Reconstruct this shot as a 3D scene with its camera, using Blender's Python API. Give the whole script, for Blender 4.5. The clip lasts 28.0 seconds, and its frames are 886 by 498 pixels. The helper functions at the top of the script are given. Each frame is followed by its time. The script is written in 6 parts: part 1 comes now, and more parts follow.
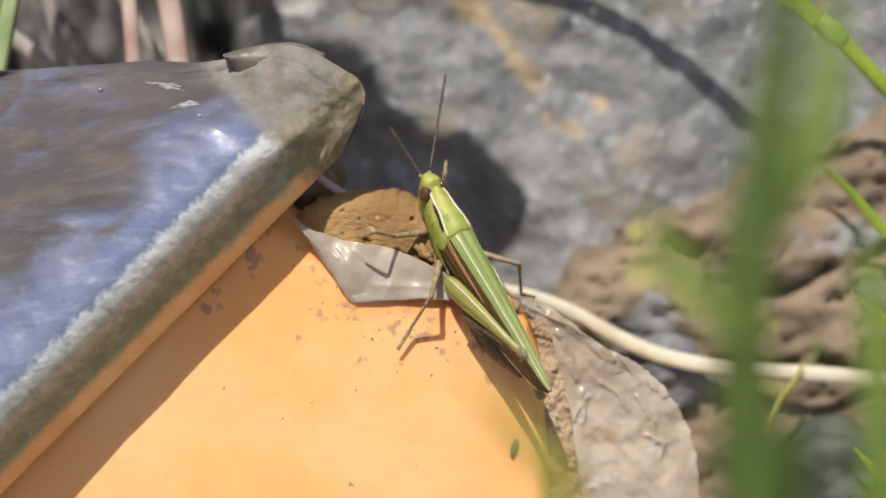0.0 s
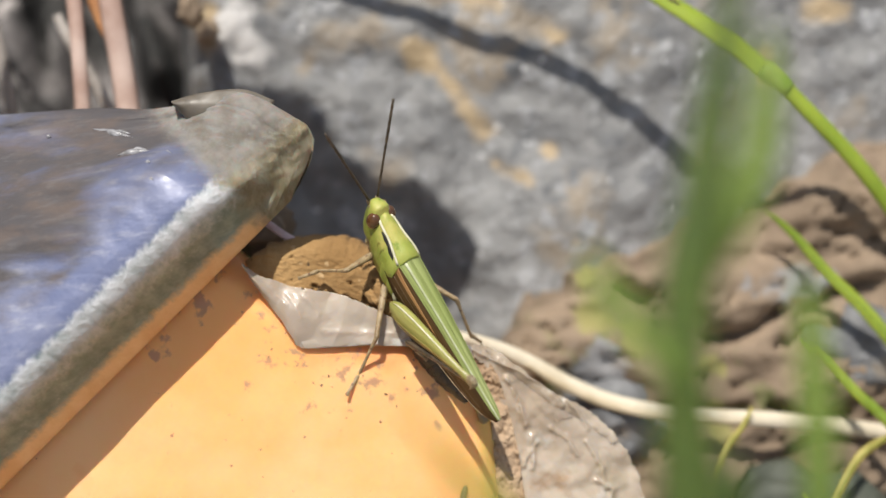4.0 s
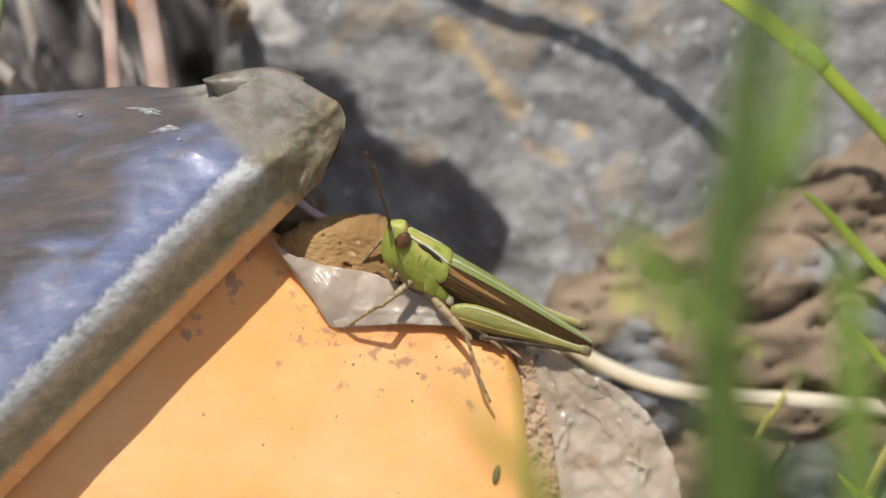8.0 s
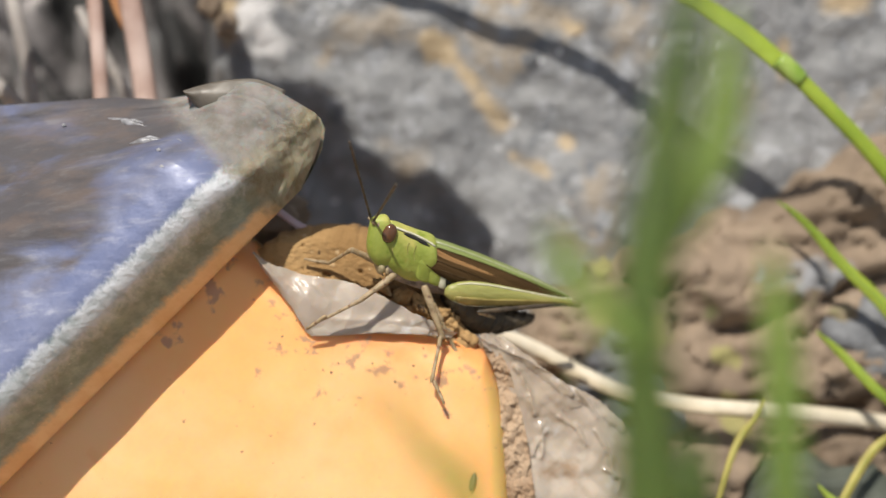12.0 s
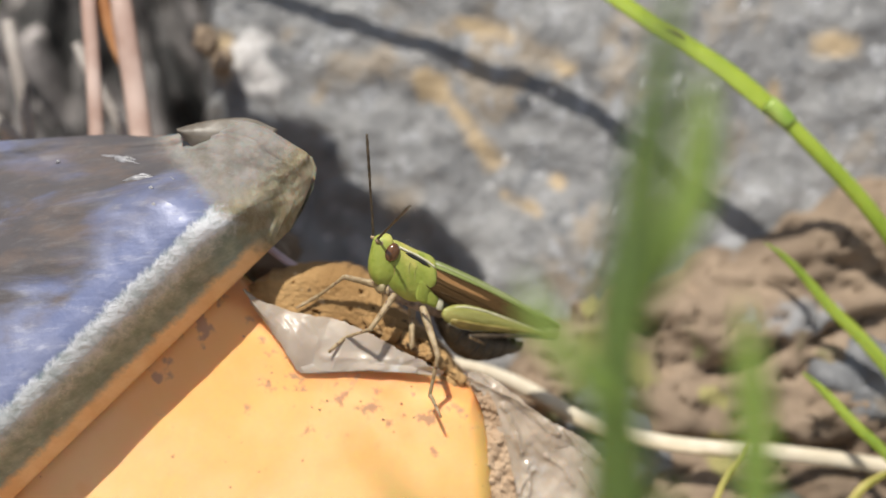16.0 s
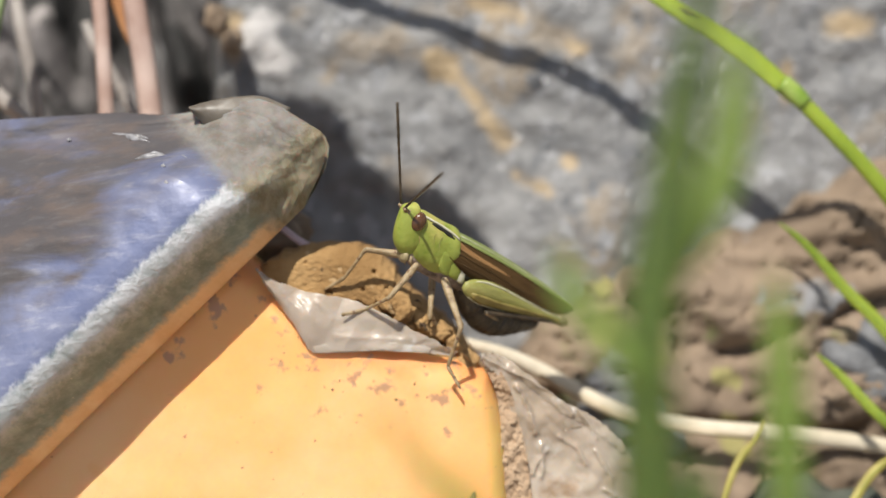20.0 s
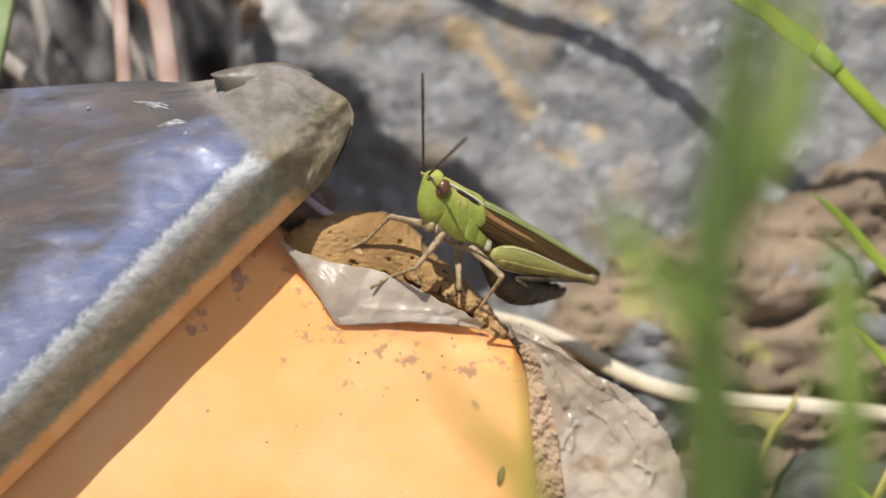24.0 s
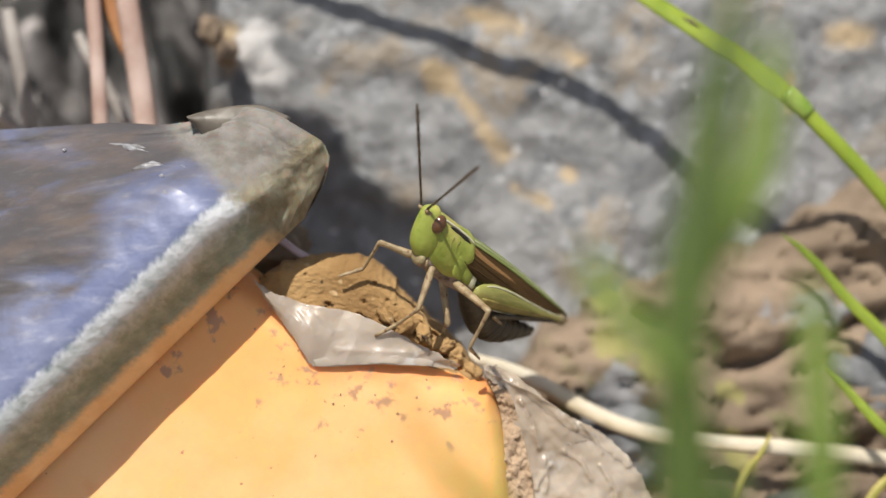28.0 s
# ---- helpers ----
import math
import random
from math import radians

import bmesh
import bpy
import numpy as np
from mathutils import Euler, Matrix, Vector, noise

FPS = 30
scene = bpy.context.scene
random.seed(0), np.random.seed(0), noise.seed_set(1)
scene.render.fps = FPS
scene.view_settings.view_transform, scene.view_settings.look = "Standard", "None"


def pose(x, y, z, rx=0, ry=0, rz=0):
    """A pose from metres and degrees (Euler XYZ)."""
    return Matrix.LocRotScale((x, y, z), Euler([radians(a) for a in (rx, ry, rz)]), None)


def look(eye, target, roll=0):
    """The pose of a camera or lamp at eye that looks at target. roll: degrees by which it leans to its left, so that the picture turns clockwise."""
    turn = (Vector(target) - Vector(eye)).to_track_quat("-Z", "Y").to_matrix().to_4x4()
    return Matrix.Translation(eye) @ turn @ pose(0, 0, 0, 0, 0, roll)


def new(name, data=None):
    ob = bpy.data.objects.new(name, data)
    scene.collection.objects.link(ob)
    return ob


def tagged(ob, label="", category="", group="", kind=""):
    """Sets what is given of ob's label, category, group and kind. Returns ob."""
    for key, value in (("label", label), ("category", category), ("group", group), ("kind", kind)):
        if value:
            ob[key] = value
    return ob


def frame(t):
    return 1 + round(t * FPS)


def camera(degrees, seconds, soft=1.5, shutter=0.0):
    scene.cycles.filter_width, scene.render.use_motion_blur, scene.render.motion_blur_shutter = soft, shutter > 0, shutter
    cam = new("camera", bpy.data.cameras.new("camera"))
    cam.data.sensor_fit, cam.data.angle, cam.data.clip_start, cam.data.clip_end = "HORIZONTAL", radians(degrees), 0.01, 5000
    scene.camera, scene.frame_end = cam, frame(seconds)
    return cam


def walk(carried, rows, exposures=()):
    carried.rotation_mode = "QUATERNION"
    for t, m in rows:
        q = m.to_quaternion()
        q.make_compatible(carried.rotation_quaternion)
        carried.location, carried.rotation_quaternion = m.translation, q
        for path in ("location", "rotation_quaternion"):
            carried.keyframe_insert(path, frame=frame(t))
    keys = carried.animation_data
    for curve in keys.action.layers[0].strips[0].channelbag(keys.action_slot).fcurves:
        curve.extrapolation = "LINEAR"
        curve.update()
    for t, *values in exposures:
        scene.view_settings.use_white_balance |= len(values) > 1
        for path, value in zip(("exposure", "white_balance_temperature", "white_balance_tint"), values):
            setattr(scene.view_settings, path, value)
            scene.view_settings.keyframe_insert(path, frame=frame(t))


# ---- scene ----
cam = camera(30, 28.0, 1.5)
cam.data.dof.use_dof = True
cam.data.dof.focus_distance = 0.1225
cam.data.dof.aperture_fstop = 16.5
PATH = [
    (0.0, pose(-0.00245, -0.10232, 0.07315, 53.068, 0.314, -0.159)),
    (0.5, pose(-0.00399, -0.10281, 0.07294, 53.119, -0.483, -0.917)),
    (1.0, pose(-0.00357, -0.10273, 0.07265, 52.949, -0.428, -1.256)),
    (1.5, pose(-0.00338, -0.10285, 0.07213, 53.604, -0.363, -1.519)),
    (2.0, pose(-0.00238, -0.10287, 0.07227, 54.147, -0.148, -0.935)),
    (2.5, pose(-0.00206, -0.10299, 0.07291, 54.893, -0.163, -0.867)),
    (4.5, pose(-0.00155, -0.10291, 0.07282, 54.939, -0.477, -1.542)),
    (5.0, pose(-0.00126, -0.10364, 0.07304, 54.338, 0.013, -0.603)),
    (5.5, pose(-0.00121, -0.10420, 0.07121, 54.296, 0.718, -0.271)),
    (6.0, pose(-0.00337, -0.10315, 0.07242, 54.871, 0.401, 0.172)),
    (6.5, pose(-0.00220, -0.10430, 0.07228, 53.881, 0.750, 0.932)),
    (7.0, pose(-0.00192, -0.10246, 0.07362, 54.176, 0.398, 0.698)),
    (7.5, pose(-0.00070, -0.10314, 0.07211, 54.705, 0.256, -0.193)),
    (8.0, pose(-0.00189, -0.10304, 0.07155, 54.705, 0.215, -0.583)),
    (8.5, pose(-0.00039, -0.10320, 0.07222, 54.509, 0.404, 0.361)),
    (9.0, pose(-0.00206, -0.10287, 0.07170, 54.313, 0.045, -0.353)),
    (9.5, pose(-0.00162, -0.10302, 0.07196, 54.445, -0.085, -0.127)),
    (10.0, pose(-0.00120, -0.10367, 0.07284, 54.716, -0.371, -0.235)),
    (10.5, pose(-0.00006, -0.10404, 0.07253, 54.827, -0.224, -0.687)),
    (11.0, pose(0.00000, -0.10394, 0.07278, 54.993, -0.000, -0.000)),
    (11.5, pose(0.00109, -0.10419, 0.07216, 55.171, 0.633, 0.401)),
    (13.5, pose(0.00269, -0.10437, 0.07321, 54.610, 0.086, 0.647)),
    (14.0, pose(0.00000, -0.10460, 0.07178, 55.181, 0.302, 1.346)),
    (14.5, pose(0.00225, -0.10431, 0.07289, 54.883, 0.017, 0.828)),
    (15.0, pose(0.00074, -0.10480, 0.07229, 55.689, 0.118, 0.716)),
    (15.5, pose(0.00287, -0.10450, 0.07370, 55.612, 0.078, 0.884)),
    (16.0, pose(0.00303, -0.10449, 0.07386, 55.938, 0.110, 0.801)),
    (16.5, pose(0.00263, -0.10464, 0.07402, 56.211, 0.038, 0.642)),
    (17.0, pose(0.00392, -0.10429, 0.07419, 56.174, -0.041, 0.535)),
    (17.5, pose(0.00446, -0.10420, 0.07438, 56.008, 0.031, 0.629)),
    (18.0, pose(0.00500, -0.10352, 0.07408, 54.825, 0.582, 1.065)),
    (18.5, pose(0.00284, -0.10381, 0.07330, 54.549, 0.863, 1.797)),
    (19.0, pose(0.00133, -0.10399, 0.07181, 54.837, 0.317, 1.076)),
    (19.5, pose(0.00158, -0.10388, 0.07194, 54.507, 0.053, 0.528)),
    (20.0, pose(0.00171, -0.10428, 0.07285, 55.541, -0.011, 0.729)),
    (20.5, pose(0.00189, -0.10366, 0.07151, 55.441, -0.232, 0.376)),
    (21.0, pose(0.00180, -0.10350, 0.07127, 54.983, 0.094, 0.351)),
    (21.5, pose(0.00078, -0.10412, 0.07177, 55.601, 0.070, 0.402)),
    (23.5, pose(0.00081, -0.10287, 0.07049, 55.493, 0.683, 1.204)),
    (24.0, pose(-0.00026, -0.10300, 0.07025, 55.130, 0.191, 0.654)),
    (24.5, pose(0.00066, -0.10319, 0.07089, 55.172, 0.313, 0.868)),
    (25.0, pose(-0.00064, -0.10333, 0.07093, 56.112, 0.811, 1.416)),
    (25.5, pose(0.00097, -0.10392, 0.07155, 57.200, 0.929, 1.602)),
    (26.0, pose(0.00140, -0.10383, 0.07150, 58.143, 0.939, 1.678)),
    (26.5, pose(0.00104, -0.10346, 0.07128, 57.794, 0.692, 1.425)),
    (27.0, pose(-0.00076, -0.10299, 0.07045, 56.388, 0.183, 0.841)),
    (27.5, pose(-0.00057, -0.10317, 0.07052, 56.331, -0.372, -0.035)),
    (28.0, pose(-0.00030, -0.10330, 0.07085, 56.435, -0.371, -0.040)),
]
walk(cam, PATH, [(0.0, -0.05), (2.5, 0.02), (5.0, 0.1), (6.0, 0.0), (7.5, -0.06), (9.0, -0.02), (11.5, 0.05), (13.5, 0.06), (15.2, 0.09), (17.0, 0.2), (18.3, 0.26), (19.2, 0.12), (20.0, 0.12), (24.0, 0.06), (26.0, 0.23), (27.0, 0.15), (28.0, 0.1)])

# ---- light ----
world = bpy.data.worlds.new("daylight")
scene.world = world
world.use_nodes = True
wn = world.node_tree.nodes
sky = wn.new("ShaderNodeTexSky")
sky.sky_type = "NISHITA"
sky.sun_disc = False
sky.sun_elevation = radians(72)
sky.sun_rotation = radians(200)
haze = wn.new("ShaderNodeHueSaturation")
haze.inputs["Saturation"].default_value = 0.5
world.node_tree.links.new(sky.outputs[0], haze.inputs["Color"])
world.node_tree.links.new(haze.outputs[0], wn["Background"].inputs[0])
wn["Background"].inputs[1].default_value = 0.09

sun = new("sun", bpy.data.lights.new("sun", "SUN"))
sun.data.energy = 5.0
sun.data.angle = radians(0.53)
sun.data.color = (1.0, 0.945, 0.85)
sun.matrix_basis = look((-0.18, -0.17, 1.0), (0, 0, 0))
tagged(sun, kind="structure")

# ---- frame of the bank: millimetres to the right, up the slope and out of it ----
TILT = radians(35)
RIGHT, UPHILL, OUT = Vector((1, 0, 0)), Vector((0, math.sin(TILT), math.cos(TILT))), Vector((0, -math.cos(TILT), math.sin(TILT)))


def bank(a, b, c):
    return (RIGHT * a + UPHILL * b + OUT * c) * 0.001


# ---- materials ----


def material(name, low, high, scale=400.0, rough=0.6, bump=0.2, bump_scale=None, spots=None, coat=0.0,
             sub=0.0, detail=6.0, rough_var=0.12, ramp=(0.35, 0.65), stretch=(1, 1, 1), marks=(), spec=0.5, per_object=0.0, tone=0.86, alpha=1.0, depth=(0.0008, (1.0, 0.6, 0.3))):
    """Two colours mixed by noise, optional spots (colour, scale, threshold, softness), fine bump."""
    low, high = (tuple(v * tone for v in c) for c in (low, high))
    m = bpy.data.materials.new(name)
    m.use_nodes = True
    nt = m.node_tree
    bs = nt.nodes["Principled BSDF"]
    co = nt.nodes.new("ShaderNodeTexCoord")
    mp = nt.nodes.new("ShaderNodeMapping")
    mp.inputs["Scale"].default_value = stretch
    nt.links.new(co.outputs["Object"], mp.inputs["Vector"])

    def noise_tex(s, d=detail, r=0.55):
        n = nt.nodes.new("ShaderNodeTexNoise")
        n.inputs["Scale"].default_value = s
        n.inputs["Detail"].default_value = d
        n.inputs["Roughness"].default_value = r
        nt.links.new(mp.outputs[0], n.inputs["Vector"])
        return n.outputs["Fac"]

    def ramped(fac, lo, hi):
        r = nt.nodes.new("ShaderNodeMapRange")
        r.inputs["From Min"].default_value, r.inputs["From Max"].default_value = lo, hi
        r.interpolation_type = "SMOOTHSTEP"
        nt.links.new(fac, r.inputs["Value"])
        return r.outputs[0]

    def mixed(fac, x, y):
        mx = nt.nodes.new("ShaderNodeMix")
        mx.data_type = "RGBA"
        nt.links.new(fac, mx.inputs[0])
        for sock, v in ((mx.inputs[6], x), (mx.inputs[7], y)):
            if isinstance(v, tuple):
                sock.default_value = (*v, 1)
            else:
                nt.links.new(v, sock)
        return mx.outputs[2]

    col = mixed(ramped(noise_tex(scale), *ramp), low, high)
    for colour, s, thr, soft in spots or ():
        colour = tuple(v * tone for v in colour)
        col = mixed(ramped(noise_tex(s), thr, thr + soft), col, colour)
    for attr, colour, s, k in marks:
        at = nt.nodes.new("ShaderNodeAttribute")
        at.attribute_name = attr
        ad = nt.nodes.new("ShaderNodeMath")
        ad.operation = "MULTIPLY_ADD"
        nt.links.new(noise_tex(s), ad.inputs[0])
        ad.inputs[1].default_value = k
        nt.links.new(at.outputs["Fac"], ad.inputs[2])
        spread = ramped(ad.outputs[0], 0.5 + k * 0.5, 0.85 + k * 0.5 + (0.3 if attr == "ochre" else 0.0))
        col = mixed(spread, col, colour)
    if per_object:
        oi = nt.nodes.new("ShaderNodeObjectInfo")
        hsv = nt.nodes.new("ShaderNodeHueSaturation")
        rg = nt.nodes.new("ShaderNodeMapRange")
        rg.inputs["To Min"].default_value, rg.inputs["To Max"].default_value = 1 - per_object, 1 + per_object
        nt.links.new(oi.outputs["Random"], rg.inputs["Value"])
        nt.links.new(rg.outputs[0], hsv.inputs["Value"])
        nt.links.new(col, hsv.inputs["Color"])
        col = hsv.outputs[0]
    nt.links.new(col, bs.inputs["Base Color"])
    rr = nt.nodes.new("ShaderNodeMapRange")
    rr.inputs["To Min"].default_value, rr.inputs["To Max"].default_value = max(rough - rough_var, 0.02), min(rough + rough_var, 1)
    nt.links.new(noise_tex(scale * 2.3), rr.inputs["Value"])
    nt.links.new(rr.outputs[0], bs.inputs["Roughness"])
    bs.inputs["Coat Weight"].default_value = coat
    bs.inputs["Alpha"].default_value = alpha
    bs.inputs["Coat Roughness"].default_value = 0.12
    bs.inputs["Specular IOR Level"].default_value = spec
    if sub:
        bs.inputs["Subsurface Weight"].default_value = sub
        bs.inputs["Subsurface Radius"].default_value = depth[1]
        bs.inputs["Subsurface Scale"].default_value = depth[0]
    if bump:
        bp = nt.nodes.new("ShaderNodeBump")
        bp.inputs["Strength"].default_value = bump
        bp.inputs["Distance"].default_value = 0.0004
        nt.links.new(noise_tex(bump_scale or scale * 3, 8), bp.inputs["Height"])
        nt.links.new(bp.outputs[0], bs.inputs["Normal"])
        if coat:
            nt.links.new(bp.outputs[0], bs.inputs["Coat Normal"])
    return m


M_ROCK = material("grey_rock", (0.17, 0.172, 0.178), (0.262, 0.262, 0.265), 230, 0.5, 1.0, 1100,
                  [((0.28, 0.235, 0.185), 110, 0.56, 0.12), ((0.32, 0.325, 0.34), 420, 0.55, 0.09), ((0.135, 0.14, 0.15), 330, 0.58, 0.1), ((0.8, 0.8, 0.82), 800, 0.68, 0.03)],
                  marks=[("ochre", (0.4, 0.305, 0.19), 260, 2.6), ("pale", (0.52, 0.505, 0.5), 320, 1.4)], rough_var=0.3)
M_SOIL = material("dry_soil", (0.2, 0.147, 0.102), (0.33, 0.248, 0.176), 120, 0.9, 0.7, 700, [((0.17, 0.12, 0.08), 150, 0.62, 0.1), ((0.16, 0.19, 0.06), 85, 0.6, 0.1), ((0.3, 0.3, 0.31), 70, 0.63, 0.05)], marks=[("moss", (0.3, 0.27, 0.11), 260, 1.6)])
# greenish stone colour lowered to stand in for shade at the soil's foot
M_SHADESTONE = material("mossy_shade_stone", (0.05, 0.06, 0.045), (0.11, 0.12, 0.095), 180, 0.7, 0.7, 900, [((0.08, 0.12, 0.03), 120, 0.55, 0.12)])
M_GROUND = material("ground_soil", (0.16, 0.12, 0.08), (0.34, 0.26, 0.18), 60, 0.95, 1.0, 400)
# near-black tones carry the shade over the stones behind the stems
M_SHADEROCK = material("shade_dark_stone", (0.018, 0.018, 0.018), (0.2, 0.185, 0.185), 130, 0.75, 0.9, 900, [((0.5, 0.46, 0.45), 220, 0.6, 0.09)], stretch=(1, 1, 0.45))
M_ORANGE = material("orange_plastic", (0.83, 0.42, 0.15), (0.84, 0.51, 0.25), 55, 0.36, 0.08, 350, [((0.8, 0.4, 0.16), 120, 0.6, 0.15), ((0.45, 0.22, 0.12), 900, 0.7, 0.03)],
                    marks=[("olive", (0.7, 0.45, 0.14), 120, 0.9), ("blush_shade", (0.74, 0.31, 0.11), 150, 0.9), ("grime", (0.47, 0.265, 0.155), 850, 3.0)], sub=0.3, spec=0.3, tone=1.0, depth=(0.0016, (1.0, 0.3, 0.1)))


def pouch_film():
    """Metallised film in bands across the pouch: orange hem, olive side, frosty fold, foil coloured blue for reflected
    sky under streaks of dirt.
    """
    m = bpy.data.materials.new("pouch_film")
    m.use_nodes = True
    nt = m.node_tree
    bs = nt.nodes["Principled BSDF"]

    def link(sock, v):
        if isinstance(v, tuple):
            sock.default_value = (*v, 1)
        elif isinstance(v, (int, float)):
            sock.default_value = v
        else:
            nt.links.new(v, sock)

    def calc(op, x, y, z=0.0):
        n = nt.nodes.new("ShaderNodeMath")
        n.operation = op
        for k, v in enumerate((x, y, z)):
            link(n.inputs[k], v)
        return n.outputs[0]

    def attr(name):
        n = nt.nodes.new("ShaderNodeAttribute")
        n.attribute_name = name
        return n

    lay = attr("lay").outputs["Vector"]
    across, inward = attr("across").outputs["Fac"], attr("inward").outputs["Fac"]

    def noise_at(scale, stretch=(1, 1, 1), detail=6.0, rough=0.6, twist=0.0, turn=0.0):
        mp = nt.nodes.new("ShaderNodeMapping")
        mp.inputs["Rotation"].default_value = (0, 0, turn)
        mp.inputs["Scale"].default_value = stretch
        nt.links.new(lay, mp.inputs["Vector"])
        n = nt.nodes.new("ShaderNodeTexNoise")
        n.inputs["Scale"].default_value, n.inputs["Detail"].default_value, n.inputs["Roughness"].default_value, n.inputs["Distortion"].default_value = scale, detail, rough, twist
        nt.links.new(mp.outputs[0], n.inputs["Vector"])
        return n.outputs["Fac"]

    def ramp(v, lo, hi, a=0.0, b=1.0):
        n = nt.nodes.new("ShaderNodeMapRange")
        n.interpolation_type = "SMOOTHSTEP"
        for k, q in enumerate((v, lo, hi, a, b)):
            link(n.inputs[k], q)
        return n.outputs[0]

    def mix(fac, x, y):
        n = nt.nodes.new("ShaderNodeMix")
        n.data_type = "RGBA"
        for k, q in ((0, fac), (6, x), (7, y)):
            link(n.inputs[k], q)
        return n.outputs[2]

    fine, mid, broad = noise_at(2.6), noise_at(0.9), noise_at(0.25)
    streak = noise_at(0.24, (0.42, 1.0, 1.0), 4.0, 0.5, 0.9)
    thin = noise_at(1.6, (0.2, 1.0, 1.0), 6.0, 0.65, 0.3)
    brushed = noise_at(1.5, (1.0, 0.6, 1.0), 8.0, 0.65, 0.2, radians(-45))
    w = calc("ADD", across, calc("MULTIPLY_ADD", mid, 0.7, -0.35))
    w = calc("ADD", w, calc("MULTIPLY_ADD", fine, 0.4, -0.2))
    # colour bands
    side = mix(ramp(noise_at(0.9, (1, 1, 1), 7), 0.26, 0.76), (0.12, 0.175, 0.16), (0.25, 0.315, 0.29))
    side = mix(ramp(fine, 0.64, 0.74, 0.0, 0.6), side, (0.5, 0.52, 0.48))
    hem = mix(ramp(broad, 0.35, 0.65), (0.74, 0.42, 0.19), (0.84, 0.54, 0.28))
    col = mix(ramp(w, 0.75, 1.45), hem, side)
    # the sky's blue reflection is put into the foil's base colour
    foil = mix(ramp(broad, 0.35, 0.65), (0.125, 0.148, 0.262), (0.168, 0.188, 0.295))
    foil = mix(ramp(thin, 0.55, 0.78, 0.0, 0.6), foil, (0.3, 0.31, 0.4))
    col = mix(ramp(w, 3.9, 4.9), col, foil)
    comb = calc("ADD", across, calc("MULTIPLY_ADD", brushed, 2.0, -1.0))
    frost = calc("MULTIPLY", ramp(comb, 2.1, 3.5), calc("MULTIPLY", ramp(comb, 4.85, 4.2), ramp(inward, 9.0, 42.0, 1.0, 0.55)))
    frost = calc("MULTIPLY", frost, ramp(mid, 0.3, 0.62, 0.55, 1.0))
    col = mix(frost, col, (0.62, 0.63, 0.66))
    col = mix(calc("MULTIPLY", ramp(across, 3.6, 5.2), ramp(calc("ADD", thin, calc("MULTIPLY", mid, 0.5)), 0.74, 1.0, 0.0, 0.4)), col, (0.36, 0.37, 0.43))
    # dirt in streaks over the foil, thickest far from the fold
    bias = calc("ADD", ramp(across, 5.2, 8.0, -0.24, 0.04), ramp(across, 8.0, 13.0, 0.0, 0.15))
    bias = calc("ADD", bias, ramp(inward, 13.0, 8.0, 0.0, 0.06))
    dirt = ramp(calc("ADD", calc("ADD", streak, bias), calc("MULTIPLY_ADD", thin, 0.16, -0.08)), 0.37, 0.72)
    dirt = calc("MULTIPLY", dirt, ramp(across, 4.6, 5.4))
    soil = mix(ramp(noise_at(0.5, (0.4, 1, 1)), 0.42, 0.66), (0.076, 0.067, 0.06), (0.115, 0.087, 0.066))
    soil = mix(ramp(thin, 0.5, 0.75, 0.0, 0.35), soil, (0.14, 0.135, 0.14))
    col = mix(calc("MULTIPLY", dirt, 0.9), col, soil)
    # cloudy sealed end
    end = ramp(calc("ADD", inward, calc("MULTIPLY_ADD", mid, 2.4, -1.2)), 7.2, 5.2)
    cloud = mix(ramp(noise_at(0.55, (1, 1, 1), 7), 0.35, 0.62), (0.17, 0.153, 0.135), (0.235, 0.22, 0.205))
    cloud = mix(ramp(calc("ADD", across, calc("MULTIPLY_ADD", mid, 3.0, -1.5)), 5.2, 2.8), cloud, mix(ramp(noise_at(0.7, (1, 0.3, 1)), 0.38, 0.62), (0.19, 0.16, 0.1), (0.29, 0.26, 0.19)))
    cloud = mix(ramp(fine, 0.6, 0.76, 0.0, 0.35), cloud, (0.32, 0.31, 0.3))
    col = mix(end, col, cloud)
    dull = calc("MAXIMUM", dirt, end)
    nt.links.new(col, bs.inputs["Base Color"])
    metal = calc("MULTIPLY", ramp(w, 2.8, 4.6, 0.15, 0.12), calc("MULTIPLY_ADD", dull, -0.85, 1.0))
    metal = calc("MULTIPLY", metal, calc("MULTIPLY_ADD", frost, -0.6, 1.0))
    nt.links.new(metal, bs.inputs["Metallic"])
    rough = calc("ADD", ramp(thin, 0.3, 0.7, 0.4, 0.55), calc("MULTIPLY", dull, 0.22))
    nt.links.new(calc("ADD", rough, calc("MULTIPLY", frost, 0.1)), bs.inputs["Roughness"])
    nt.links.new(calc("MULTIPLY_ADD", dull, -0.2, 0.35), bs.inputs["Specular IOR Level"])
    nt.links.new(calc("MULTIPLY", end, 0.35), bs.inputs["Subsurface Weight"])
    bs.inputs["Subsurface Scale"].default_value = 0.0012
    relief = calc("ADD", calc("MULTIPLY", streak, 1.1), calc("MULTIPLY", calc("ADD", fine, thin), calc("MULTIPLY_ADD", frost, 1.0, 0.22)))
    bp = nt.nodes.new("ShaderNodeBump")
    nt.links.new(calc("MULTIPLY_ADD", dull, -0.24, 0.26), bs.inputs["Coat Weight"])
    bs.inputs["Coat Roughness"].default_value = 0.22
    bp.inputs["Strength"].default_value = 0.4
    bp.inputs["Distance"].default_value = 0.00035
    nt.links.new(relief, bp.inputs["Height"])
    nt.links.new(bp.outputs[0], bs.inputs["Normal"])
    return m


